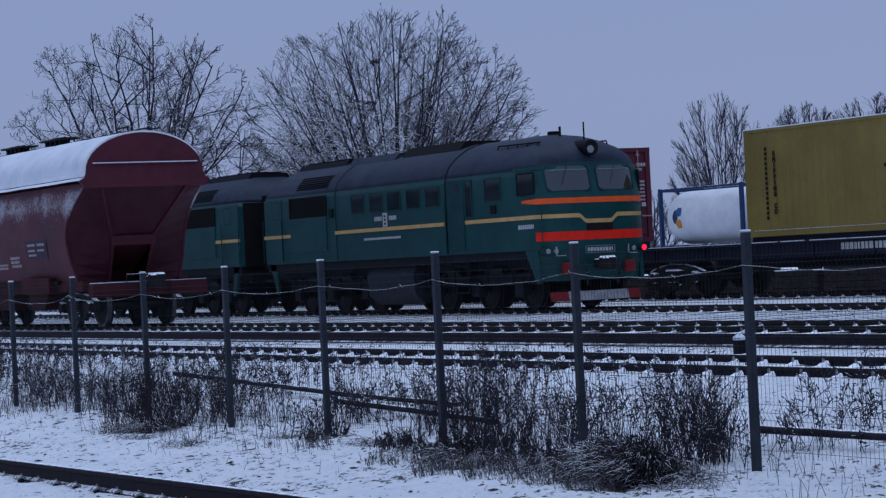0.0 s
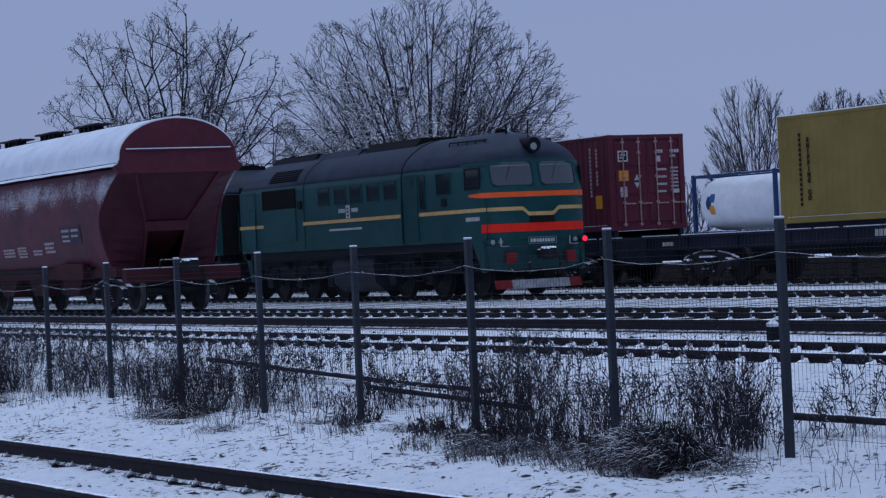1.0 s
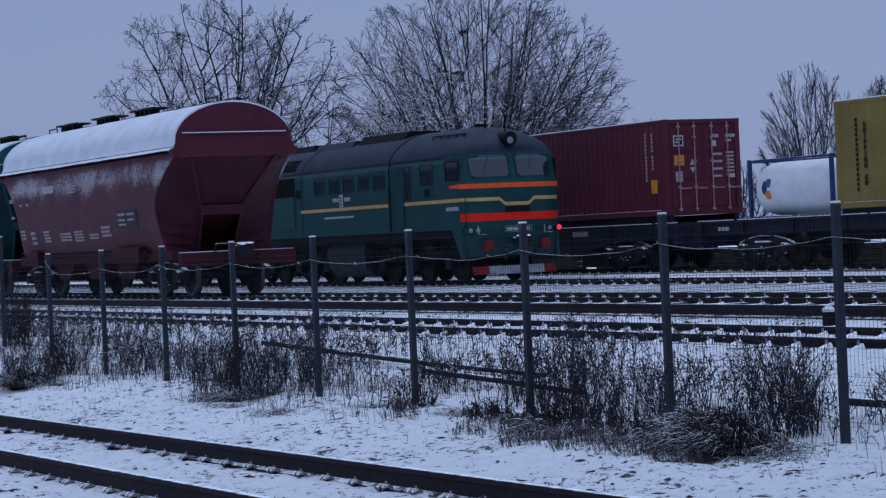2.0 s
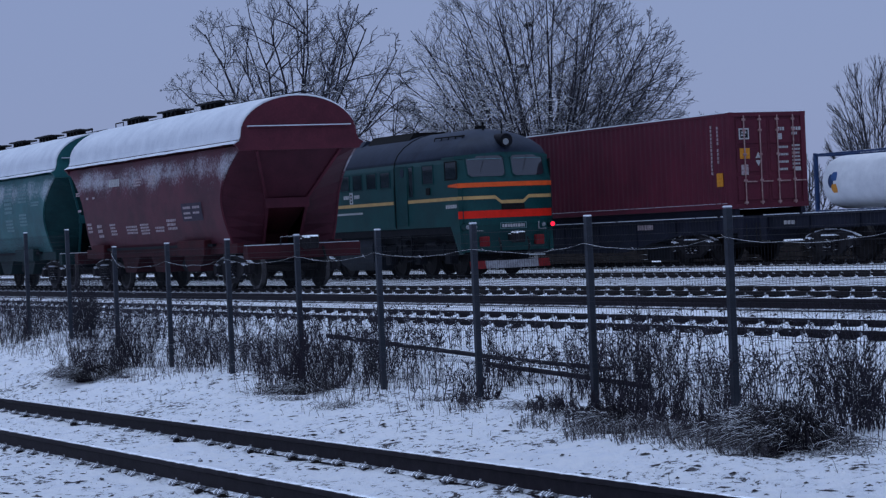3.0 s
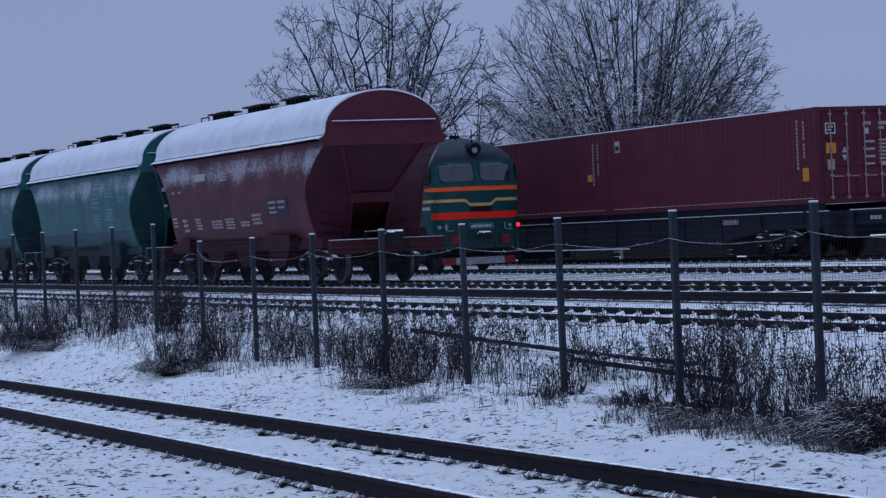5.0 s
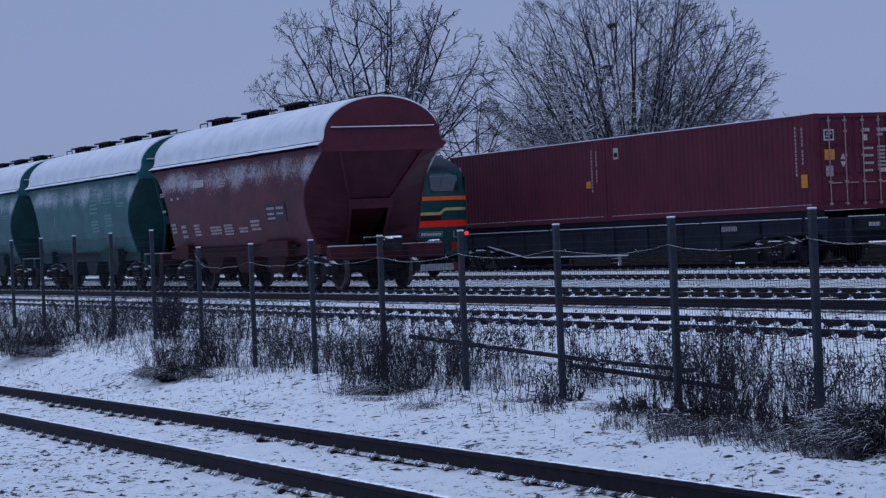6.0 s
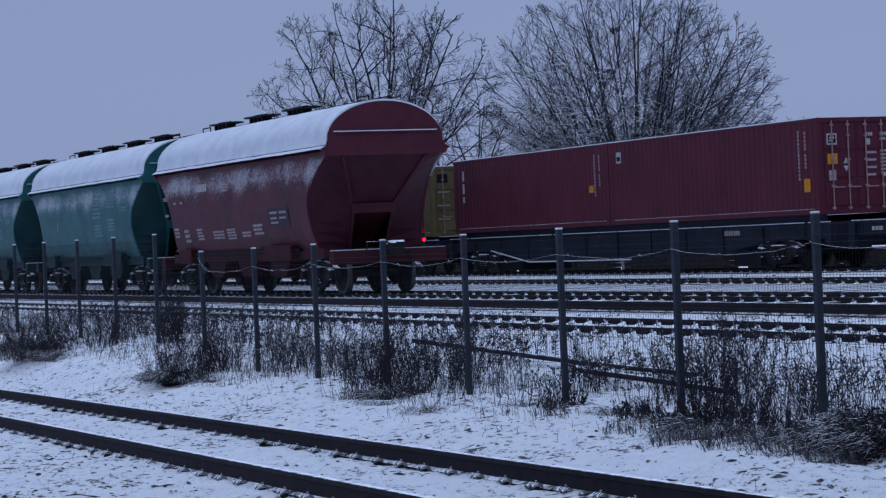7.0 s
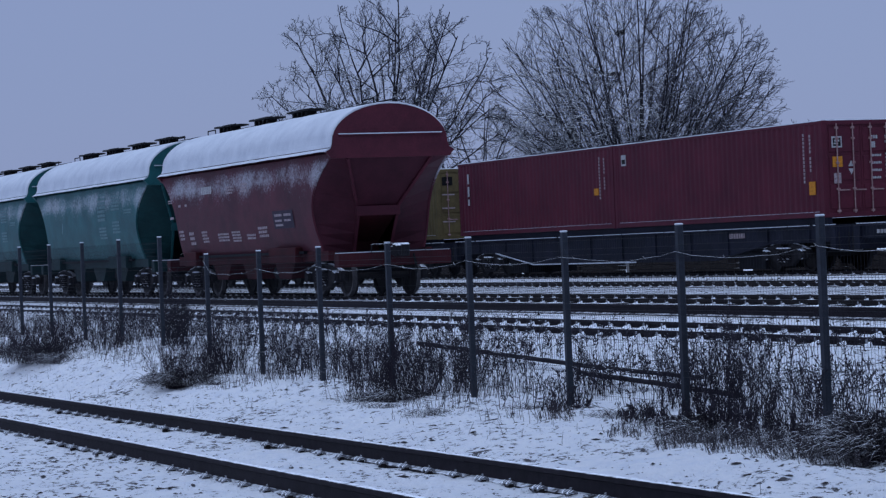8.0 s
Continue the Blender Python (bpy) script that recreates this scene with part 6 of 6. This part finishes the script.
letters_mesh = bpy.data.meshes.new_from_object(carrier.evaluated_get(bpy.context.evaluated_depsgraph_get()))
bpy.data.objects.remove(carrier)
letters_mesh.materials.clear()
letters_mesh.materials.append(M_BLACK)
sign = new("vertical_words", letters_mesh)
sign.parent = yel
sign.matrix_basis = pose(-11.02, -0.004, 1.92, 90, 0, 0)
plate(yel, "vent_cover", M_BLACK, -6.95, -6.72, -0.03, 0.01, 1.42, 1.50)
old = container(pose(-81.1, SIDE_Y, 2.05), 12.192, M_CONTSHADE, "mustard-yellow shipping container at the end of the red ones")
plate(old, "logo_panel", M_BLACK, -0.012, -0.004, 0.24, 0.66, 1.98, 2.30, "black square mark")
for z in (0.62, 1.12, 1.62):
    plate(old, "door_bar", M_FADED, -0.012, 0.006, 0.22, 0.72, z, z + 0.045)
# packing beams between wagon and containers
for x0, x1 in ((-78.95, -54.6), (-46.85, -34.75), (-93.2, -81.15)):
    b = empty("bearer_beam", pose(0, 0, 0), label="dark steel bearer beam under a container", category="steel beam")
    for y in (SIDE_Y + 0.10, SIDE_Y + 2.2):
        bm = bmesh.new()
        box(bm, x0, x1, y, y + 0.14, CONT_Z + 1.241, (RED_Z if x0 < -50 and x1 > -60 else 2.05) - 0.001)
        part("beam", bm, M_WAGON, b)
# running number along the flat wagon, illegible bars
num = empty("wagon_marking", pose(0, CONT_Y - 1.165, CONT_Z), label="white number painted on the wagon girder", category="marking")
bar_text(num, [(-43.4, 1.0, 1.7, 0.16), (-40.8, 1.02, 0.3, 0.12), (-52.2, 0.98, 0.5, 0.1)], M_WHITE, lambda u, v, d: (u, -0.002 - d, v), 12)
bar_text(num, [(-59.8, 0.98, 0.9, 0.14)], M_FADED, lambda u, v, d: (u, -0.002 - d, v), 13)


# tank container on the far side of the yard
def tank_container(m):
    t = empty("tank_container", m, label="white tank container in a dark blue frame", category="tank container")
    L, W, H = 6.06, 2.44, 2.59
    bm = bmesh.new()
    n, r = 32, 1.14
    prof = [(-0.12, 0.4), (-0.16, 0.75), (-0.28, 0.97), (-0.46, 1.09), (-0.7, r), (-L + 0.7, r), (-L + 0.46, 1.09), (-L + 0.28, 0.97), (-L + 0.16, 0.75), (-L + 0.12, 0.4)]
    rows = [[bm.verts.new((x, W / 2 + rr * math.cos(2 * math.pi * i / n), 1.3 + rr * math.sin(2 * math.pi * i / n))) for i in range(n)] for x, rr in prof if rr > 0]
    for a, b in zip(rows, rows[1:]):
        for i in range(n):
            bm.faces.new((a[i], a[(i + 1) % n], b[(i + 1) % n], b[i]))
    bm.faces.new(rows[0])
    bm.faces.new(rows[-1][::-1])
    shell = part("tank_shell", bm, M_TANK, t, smooth=True)
    for x in (-0.08, -L + 0.08):
        for y in (0.08, W - 0.08):
            bm = bmesh.new()
            box(bm, x - 0.08, x + 0.08, y - 0.08, y + 0.08, 0, H, 0.01)
            part("corner_post", bm, M_BLUEFRAME, t)
        for z in (0.08, H - 0.08):
            bm = bmesh.new()
            box(bm, x - 0.07, x + 0.07, 0.16, W - 0.16, z - 0.07, z + 0.07, 0.01)
            part("end_beam", bm, M_BLUEFRAME, t)
    for y in (0.07, W - 0.07):
        for z in (0.08, H - 0.07):
            bm = bmesh.new()
            box(bm, -L + 0.16, -0.16, y - 0.05, y + 0.05, z - 0.045, z + 0.045, 0.01)
            part("side_rail", bm, M_BLUEFRAME, t)
    for x0, x1, a0, a1, mt in ((1.02, 1.24, 163, 192, M_BLUEFRAME), (1.24, 1.50, 158, 177, M_BLUETARP), (1.22, 1.48, 184, 203, M_PLACARD)):
        bm = bmesh.new()
        arc = [radians(a0 + (a1 - a0) * k / 6) for k in range(7)]
        rows = [[bm.verts.new((-L + x + 0.10 * math.sin(math.pi * k / 6) * (-1 if x == x0 else 0.6), W / 2 + (r + o) * math.cos(a), 1.3 + (r + o) * math.sin(a))) for x in (x0, x1) for o in (0.007, -0.01)] for k, a in enumerate(arc)]
        for p, q in zip(rows, rows[1:]):
            for i, j in ((0, 2), (2, 3), (3, 1), (1, 0)):
                bm.faces.new((p[i], p[j], q[j], q[i]))
        part("emblem", bm, mt, shell, "coloured emblem")
    return t


TANK_Y = 58.0
tank_container(pose(-79.6, TANK_Y, 1.98))
flat_wagon(pose(-73.0, TANK_Y + 1.22, 0.72), 14.0, (-2.2, -11.8), "dark flat wagon under a tank container", belly=False)
make_track("railway_track", "far yard track under the tank wagon", pose(0, TANK_Y + 1.22, 0.72), -150, -30, M_RAIL, False)

# covered stack and concrete blocks far behind the wagons
stack = empty("covered_stack", pose(-72, 60, 0.25), label="low stack under a blue tarpaulin with a snowy top", category="stack")
bm = bmesh.new()
v = box(bm, -7.5, 14, -1.2, 1.2, 0.0, 0.55, 0.06)
part("tarpaulin", bm, M_BLUETARP, stack)
rng = random.Random(21)
for i in range(9):
    bm = bmesh.new()
    w = rng.uniform(0.7, 1.6)
    h = rng.uniform(0.45, 0.8)
    box(bm, -w / 2, w / 2, -0.4, 0.4, 0, h, 0.03)
    ob = part("concrete_block", bm, M_CONCRETE)
    ob.matrix_basis = pose(-100 + i * 3.6 + rng.uniform(-1.5, 1.5), 47.0 + rng.uniform(-0.6, 0.6), 0.28, 0, 0, rng.uniform(-6, 6))
    tagged(ob, "pale weathered concrete block behind the wagons", "concrete block", "concrete blocks")

# added stacks of dark beams beyond the container train, to darken the gaps under it
rng = random.Random(33)
x = -118.0
while x < -36:
    n = rng.choice((4, 5, 6))
    st = empty("gap_backdrop", pose(x, 41.5 + rng.uniform(-0.4, 0.4), 0.28), label="added low dark stack that darkens the view under the wagons", category="timber stack", group="timber stacks")
    rows = rng.choice((5, 5, 6))
    for r in range(rows):
        for k in range(2):
            bm = bmesh.new()
            box(bm, 0.0, 2.6 + rng.uniform(-0.05, 0.05), -0.3 + k * 0.3, -0.02 + k * 0.3, r * 0.17, r * 0.17 + 0.16, 0.012)
            part("timber", bm, M_BACKDROP, st)
    x += 2.8 + (rng.uniform(0.3, 0.9) if rng.random() < 0.2 else 0.06)

# locomotive sections, coupled back to back
loco_front, axles_front = locomotive(pose(-47.41, LOCO_Y, LOCO_Z), "dark green diesel locomotive with orange and red nose stripes")
loco_rear, axles_rear = locomotive(pose(-80.2, LOCO_Y, LOCO_Z, 0, 0, 180), "second dark green locomotive section coupled behind the first")

# ---- trees ----
def at_bearing(deg, dist, z=0.3):
    a = radians(deg)
    return pose(-dist * math.sin(a), dist * math.cos(a), z)


FINE = (0.085, 0.034, 0.019, 0.013, 0.010)
bare_tree("lime_tree", "broad dense leafless tree with frosted twigs and many stems", at_bearing(62.25, 130), 4, (8.2, 8.2, 7.0), 50, 1.2, (8, 6, 4, 3), FINE, 42, 0.32, 0.09, 0.02, 1.2)
bare_tree("lime_tree", "low spreading leafless tree at the dense one's foot", at_bearing(60.5, 127), 38, (4.4, 5.4, 3.0), 8, 0.3, (6, 5, 3, 3), (0.05, 0.026, 0.016, 0.012, 0.009), 36, 0.45, 0.10, 0.06, 1.2)
bare_tree("ash_tree", "open leafless tree with gnarled dark limbs", at_bearing(68.28, 128), 19, (6.9, 8.4, 6.9), 25, 4.4, (6, 6, 4, 3), (0.100, 0.050, 0.024, 0.0145, 0.0108), 50, 0.20, 0.20, 0.03, 4.2, trunk=0.32, outward=0.3)
bare_tree("young_tree", "slender leafless tree beside a larger one", at_bearing(66.0, 118), 15, (2.0, 6.8, 3.3), 5, 3.6, (4, 4, 2), (0.055, 0.030, 0.017, 0.012), 50, 0.3, 0.2, 0.05, 3.6, trunk=0.09)
bare_tree("poplar_tree", "upright narrow leafless tree with straight branches", at_bearing(54.4, 135), 23, (2.9, 5.4, 4.8), 26, 0.2, (8, 5, 3), (0.05, 0.026, 0.016, 0.011), 28, 0.2, 0.05, 0.06, 1.0)
bare_tree("roadside_bush", "low leafless bush behind the wagons", at_bearing(56.1, 140), 31, (2.4, 2.4, 2.6), 12, 0.1, (7, 4, 3), (0.05, 0.03, 0.02, 0.015), 36, 0.3, 0.1, 0.05, 0.3)
bare_tree("roadside_bush", "low leafless bush behind the locomotive", at_bearing(58.5, 150), 37, (3.0, 4.6, 3.6), 12, 0.1, (7, 4, 3), (0.05, 0.03, 0.021, 0.016), 36, 0.3, 0.1, 0.05, 0.5)
for deg, seed, half, mid in ((52.35, 41, 4.4, 12.4), (50.75, 43, 5.2, 12.8), (49.1, 47, 5.0, 11.5)):
    bare_tree("distant_tree", "rounded distant leafless tree beyond the containers", at_bearing(deg, 260), seed, (half, mid, 4.6), 26, 5.0, (8, 5, 4), (0.14, 0.07, 0.045, 0.026), 44, 0.5, 0.1, 0.05, 5.0, trunk=0.3)

# birds' nests high in the dense tree
for deg, dist, z, r in ((62.52, 129.6, 13.0, 0.26), (62.74, 129.6, 10.75, 0.22)):
    rg = random.Random(int(z * 10))
    th = Threads()
    for i in range(160):
        a, b = rg.uniform(0, 2 * math.pi), rg.uniform(0, 2 * math.pi)
        p = Vector((math.cos(a), math.sin(a), rg.uniform(-0.7, 0.5))) * r * rg.uniform(0.3, 1.0)
        q = Vector((math.cos(b), math.sin(b), rg.uniform(-0.4, 0.4))) * r * 0.5
        th.strand([p - q, p + q * 0.2 + Vector((0, 0, 0.02)), p + q], 0.014, 0.008, 3)
    nest = new("nest", th.mesh("nest", M_BARK))
    nest.matrix_basis = at_bearing(deg, dist, z)
    tagged(nest, "dark round twig nest in a leafless tree", "bird nest", "nests in the tree")

# ---- plants by the fence ----
SHRUBS = [(68.3, 10.6, 1.0, 1.5, 115), (67.2, 11.0, 0.9, 1.2, 45), (69.6, 11.2, 0.85, 1.2, 40), (66.3, 11.4, 0.8, 1.0, 45), (70.7, 11.3, 0.8, 1.0, 50),
          (60.1, 11.2, 0.95, 1.1, 80), (61.3, 11.6, 0.8, 0.9, 45), (55.4, 11.3, 1.05, 0.85, 105),
          (73.2, 10.1, 0.78, 1.5, 115), (72.3, 10.6, 0.8, 0.8, 70), (76.5, 9.9, 0.82, 2.3, 220), (77.6, 10.6, 0.7, 1.4, 80), (75.0, 10.5, 0.6, 1.0, 50),
          (58.0, 11.7, 0.75, 0.8, 35), (63.5, 11.8, 0.7, 0.8, 35), (73.4, 11.3, 1.2, 0.6, 90), (60.5, 10.5, 0.36, 0.6, 100), (58.2, 10.3, 0.32, 0.9, 90), (59.4, 10.3, 0.34, 0.9, 90), (61.2, 10.4, 0.30, 0.8, 80), (62.4, 10.55, 0.28, 0.7, 70), (64.2, 10.7, 0.3, 0.7, 50)]


def by_bearing(deg, y):
    x = -y * math.tan(radians(deg))
    return pose(x, y, ground_z(x, y))


for i, (deg, y, h, w, n) in enumerate(SHRUBS):
    shrub(by_bearing(deg, y), 50 + i, h, w, n, "dark leafless shrub growing through the mesh fence", M_WEED)
for i, (deg, y, h, w, n) in enumerate([(57.9, 9.8, 0.24, 0.8, 110), (58.9, 9.75, 0.28, 0.9, 130), (60.0, 9.8, 0.26, 0.9, 120), (61.2, 9.9, 0.22, 0.8, 100), (62.6, 10.1, 0.20, 0.7, 70), (64.3, 10.2, 0.18, 0.6, 50)]):
    shrub(by_bearing(deg, y), 230 + i, h, w, n, "low frosted tangle of dry stems in front of the fence", M_GRASS, "low_shrub", -0.35, 0.72)
for i, (deg, y, n, r) in enumerate([(60.7, 10.3, 380, 0.5), (59.7, 10.5, 300, 0.45), (58.8, 10.3, 420, 0.5), (57.6, 10.25, 450, 0.55), (57.0, 10.5, 400, 0.5), (55.5, 10.4, 250, 0.45), (61.8, 10.6, 220, 0.35), (62.8, 10.7, 200, 0.33), (63.8, 10.8, 200, 0.3), (65.0, 10.8, 180, 0.3), (67.6, 9.9, 160, 0.28), (68.6, 9.9, 160, 0.28)]):
    tuft(by_bearing(deg, y), 80 + i, n, r, "frosted tuft of collapsed dry grass by the fence")


for i, (deg, y, n, r) in enumerate([(56.9, 10.25, 650, 0.5), (56.3, 10.3, 350, 0.4), (61.1, 10.35, 260, 0.36), (60.3, 10.45, 260, 0.4), (68.3, 10.3, 420, 0.5), (73.5, 10.0, 480, 0.6), (72.6, 10.2, 260, 0.45), (76.2, 9.9, 520, 0.7), (77.4, 10.0, 420, 0.7)]):
    tuft(by_bearing(deg, y), 120 + i, n, r, "dark collapsed tangle of dry stems by the fence", M_WEED)


for i, (deg, y, h, w, n, lean) in enumerate([(56.85, 10.15, 0.52, 0.80, 2400, -0.35), (58.6, 10.3, 0.20, 0.45, 500, -0.3), (60.9, 10.35, 0.28, 0.6, 800, -0.2),
                                             (68.3, 10.3, 0.24, 0.8, 700, 0.3), (73.3, 9.95, 0.36, 0.9, 1000, 0.4), (76.6, 9.9, 0.42, 1.2, 1200, -0.3)]):
    tussock(by_bearing(deg, y), 160 + i, h, w, n, lean, "dark tussock of dead grass with frosted blades by the fence")


def clumpy(y0, y1, gate, f):
    """Places that gather in clumps between two lines along the fence."""
    def pick(r):
        while True:
            x, y = -60 + 52 * r.random() ** 0.8, r.uniform(y0, y1)
            if x > -15.4 and r.random() < 0.8:
                continue
            if noise.noise((x * f, y * f, 7.7)) > gate + r.uniform(-0.25, 0.25):
                return x, y
    return pick


weeds("dry_weeds", "dark dry weed stalks with seed heads along the fence", 61, 820, clumpy(10.5, 12.9, 0.10, 0.7), 0.58, M_WEED)
weeds("bank_weeds", "sparse dry stalks on the bank by the empty track", 62, 1500, clumpy(11.6, 14.9, -0.1, 0.5), 0.34, M_WEED)
weeds("frosted_grass", "frosted dry grass at the foot of the fence", 63, 3600, clumpy(9.9, 12.2, 0.08, 0.9), 0.26, M_GRASS, False)
weeds("stray_stalks", "single dry stalks standing in the snow", 64, 160, clumpy(8.4, 10.4, 0.1, 1.1), 0.16, M_WEED, False)

# clods, gravel and twigs lying on the snow
rng = random.Random(77)
vs, fs = [], []
for i in range(17000):
    x, y = -58 + 50 * rng.random() ** 0.75, 4.2 + 6.6 * rng.random() ** 1.25
    if abs(y - front_y(x)) < 1.0 and rng.random() < 0.6:
        continue
    if noise.noise((x * 0.8, y * 1.6, 1.5)) < rng.uniform(-0.5, 0.45):
        continue
    z = ground_z(x, y)
    r = 0.007 + 0.026 * rng.random() ** 2.5
    a, k = rng.uniform(0, math.pi), rng.choice((1.0, 1.6, 2.4, 3.2))
    b = len(vs)
    for j in range(5):
        t = a + 2 * math.pi * j / 5
        u, v = r * k * math.cos(2 * math.pi * j / 5) * rng.uniform(0.7, 1.3), r * math.sin(2 * math.pi * j / 5) * rng.uniform(0.7, 1.3)
        vs.append((x + u * math.cos(a) - v * math.sin(a), y + u * math.sin(a) + v * math.cos(a), z - 0.004))
    vs.append((x, y, z + r * rng.uniform(0.12, 0.4)))
    fs += [(b + j, b + (j + 1) % 5, b + 5) for j in range(5)]
me = bpy.data.meshes.new("debris")
me.from_pydata(vs, [], fs)
me.materials.append(M_CLOD)
tagged(new("debris", me), "dark clods, gravel and twigs on the snow", "debris", kind="stuff")

# bare ballast stones standing out of the snow between the yard tracks
vs, fs = [], []
for i in range(6500):
    x, y = -112 + 92 * rng.random() ** 0.8, 14.3 + 23 * rng.random()
    if noise.noise((x * 0.3, y * 0.9, 5.5)) < rng.uniform(-0.5, 0.5):
        continue
    z, r = ground_z(x, y), 0.02 + 0.04 * rng.random() ** 2
    b = len(vs)
    vs += [(x + r * rng.uniform(0.7, 1.5) * math.cos(1.2566 * j), y + r * rng.uniform(0.7, 1.5) * math.sin(1.2566 * j), z - 0.01) for j in range(5)]
    vs.append((x + r * rng.uniform(-0.3, 0.3), y, z + r * rng.uniform(0.5, 0.9)))
    fs += [(b + j, b + (j + 1) % 5, b + 5) for j in range(5)]
me = bpy.data.meshes.new("ballast")
me.from_pydata(vs, [], fs)
me.materials.append(M_CLOD)
tagged(new("ballast", me), "dark ballast stones showing through the snow between tracks", "ballast", kind="stuff")

# fallen poles behind the fence
for pts in (((-31.5, 12.95, 0.40), (-28, 12.75, 0.33), (-25, 12.5, 0.28), (-22.2, 12.35, 0.26)), ((-24.8, 12.2, 0.24), (-22.5, 12.05, 0.20), (-20.6, 11.9, 0.16)), ((-16.4, 12.0, 0.24), (-13, 11.95, 0.25), (-9.5, 11.9, 0.25))):
    th = Threads()
    th.strand([Vector(p) for p in pts], 0.036, 0.028, 8)
    tagged(new("fallen_pole", th.mesh("fallen_pole", M_BARK)), "dark fallen pole lying behind the fence with snow on it", "pole", "fallen poles")

# small marker by the empty track
mk = empty("track_marker", pose(-24.55, 17.75, ground_z(-24.55, 17.75)), label="short dark track marker with a cap of snow", category="marker post")
bm = bmesh.new()
box(bm, -0.065, 0.065, -0.065, 0.065, -0.1, 0.17, 0.015)
part("stub", bm, M_FRAME, mk)
bm = bmesh.new()
rod(bm, (0, 0, 0.172), (0, 0, 0.205), 0.075, 0.085, n=10)
rod(bm, (0, 0, 0.205), (0, 0, 0.25), 0.085, 0.035, n=10)
part("snow_cap", bm, M_SNOW, mk)

# foreground track, its pieces last
make_track("railway_track", "rusty foreground track in thin snow with bolted clips", Matrix.Translation((-20, 6.898, 0.032)) @ Matrix.Rotation(math.atan(-0.0234), 4, "Z") @ Matrix.Rotation(-math.atan(0.013), 4, "Y"), -26, 16, M_RAILSNOW, True, -0.105, 0.018, 1.0)


def loco_x(t):
    return -47.41 - 4.2484 * t + 0.0301 * t * t


def motions():
    """The locomotive rolls away to the left; its wheels turn with it."""
    steps = [i * 0.125 for i in range(65)]
    coarse = [i * 0.5 for i in range(17)]
    walk(loco_front, [(t, pose(loco_x(t), LOCO_Y, LOCO_Z)) for t in coarse])
    walk(loco_rear, [(t, pose(loco_x(t) - 32.79, LOCO_Y, LOCO_Z, 0, 0, 180)) for t in coarse])
    for group, way in ((axles_front, 1), (axles_rear, -1)):
        for ax in group:
            x = ax.matrix_basis.translation.x
            walk(ax, [(t, pose(x, 0, 0.525, 0, math.degrees(way * (loco_x(t) - loco_x(0)) / 0.525), 0)) for t in steps])


motions()
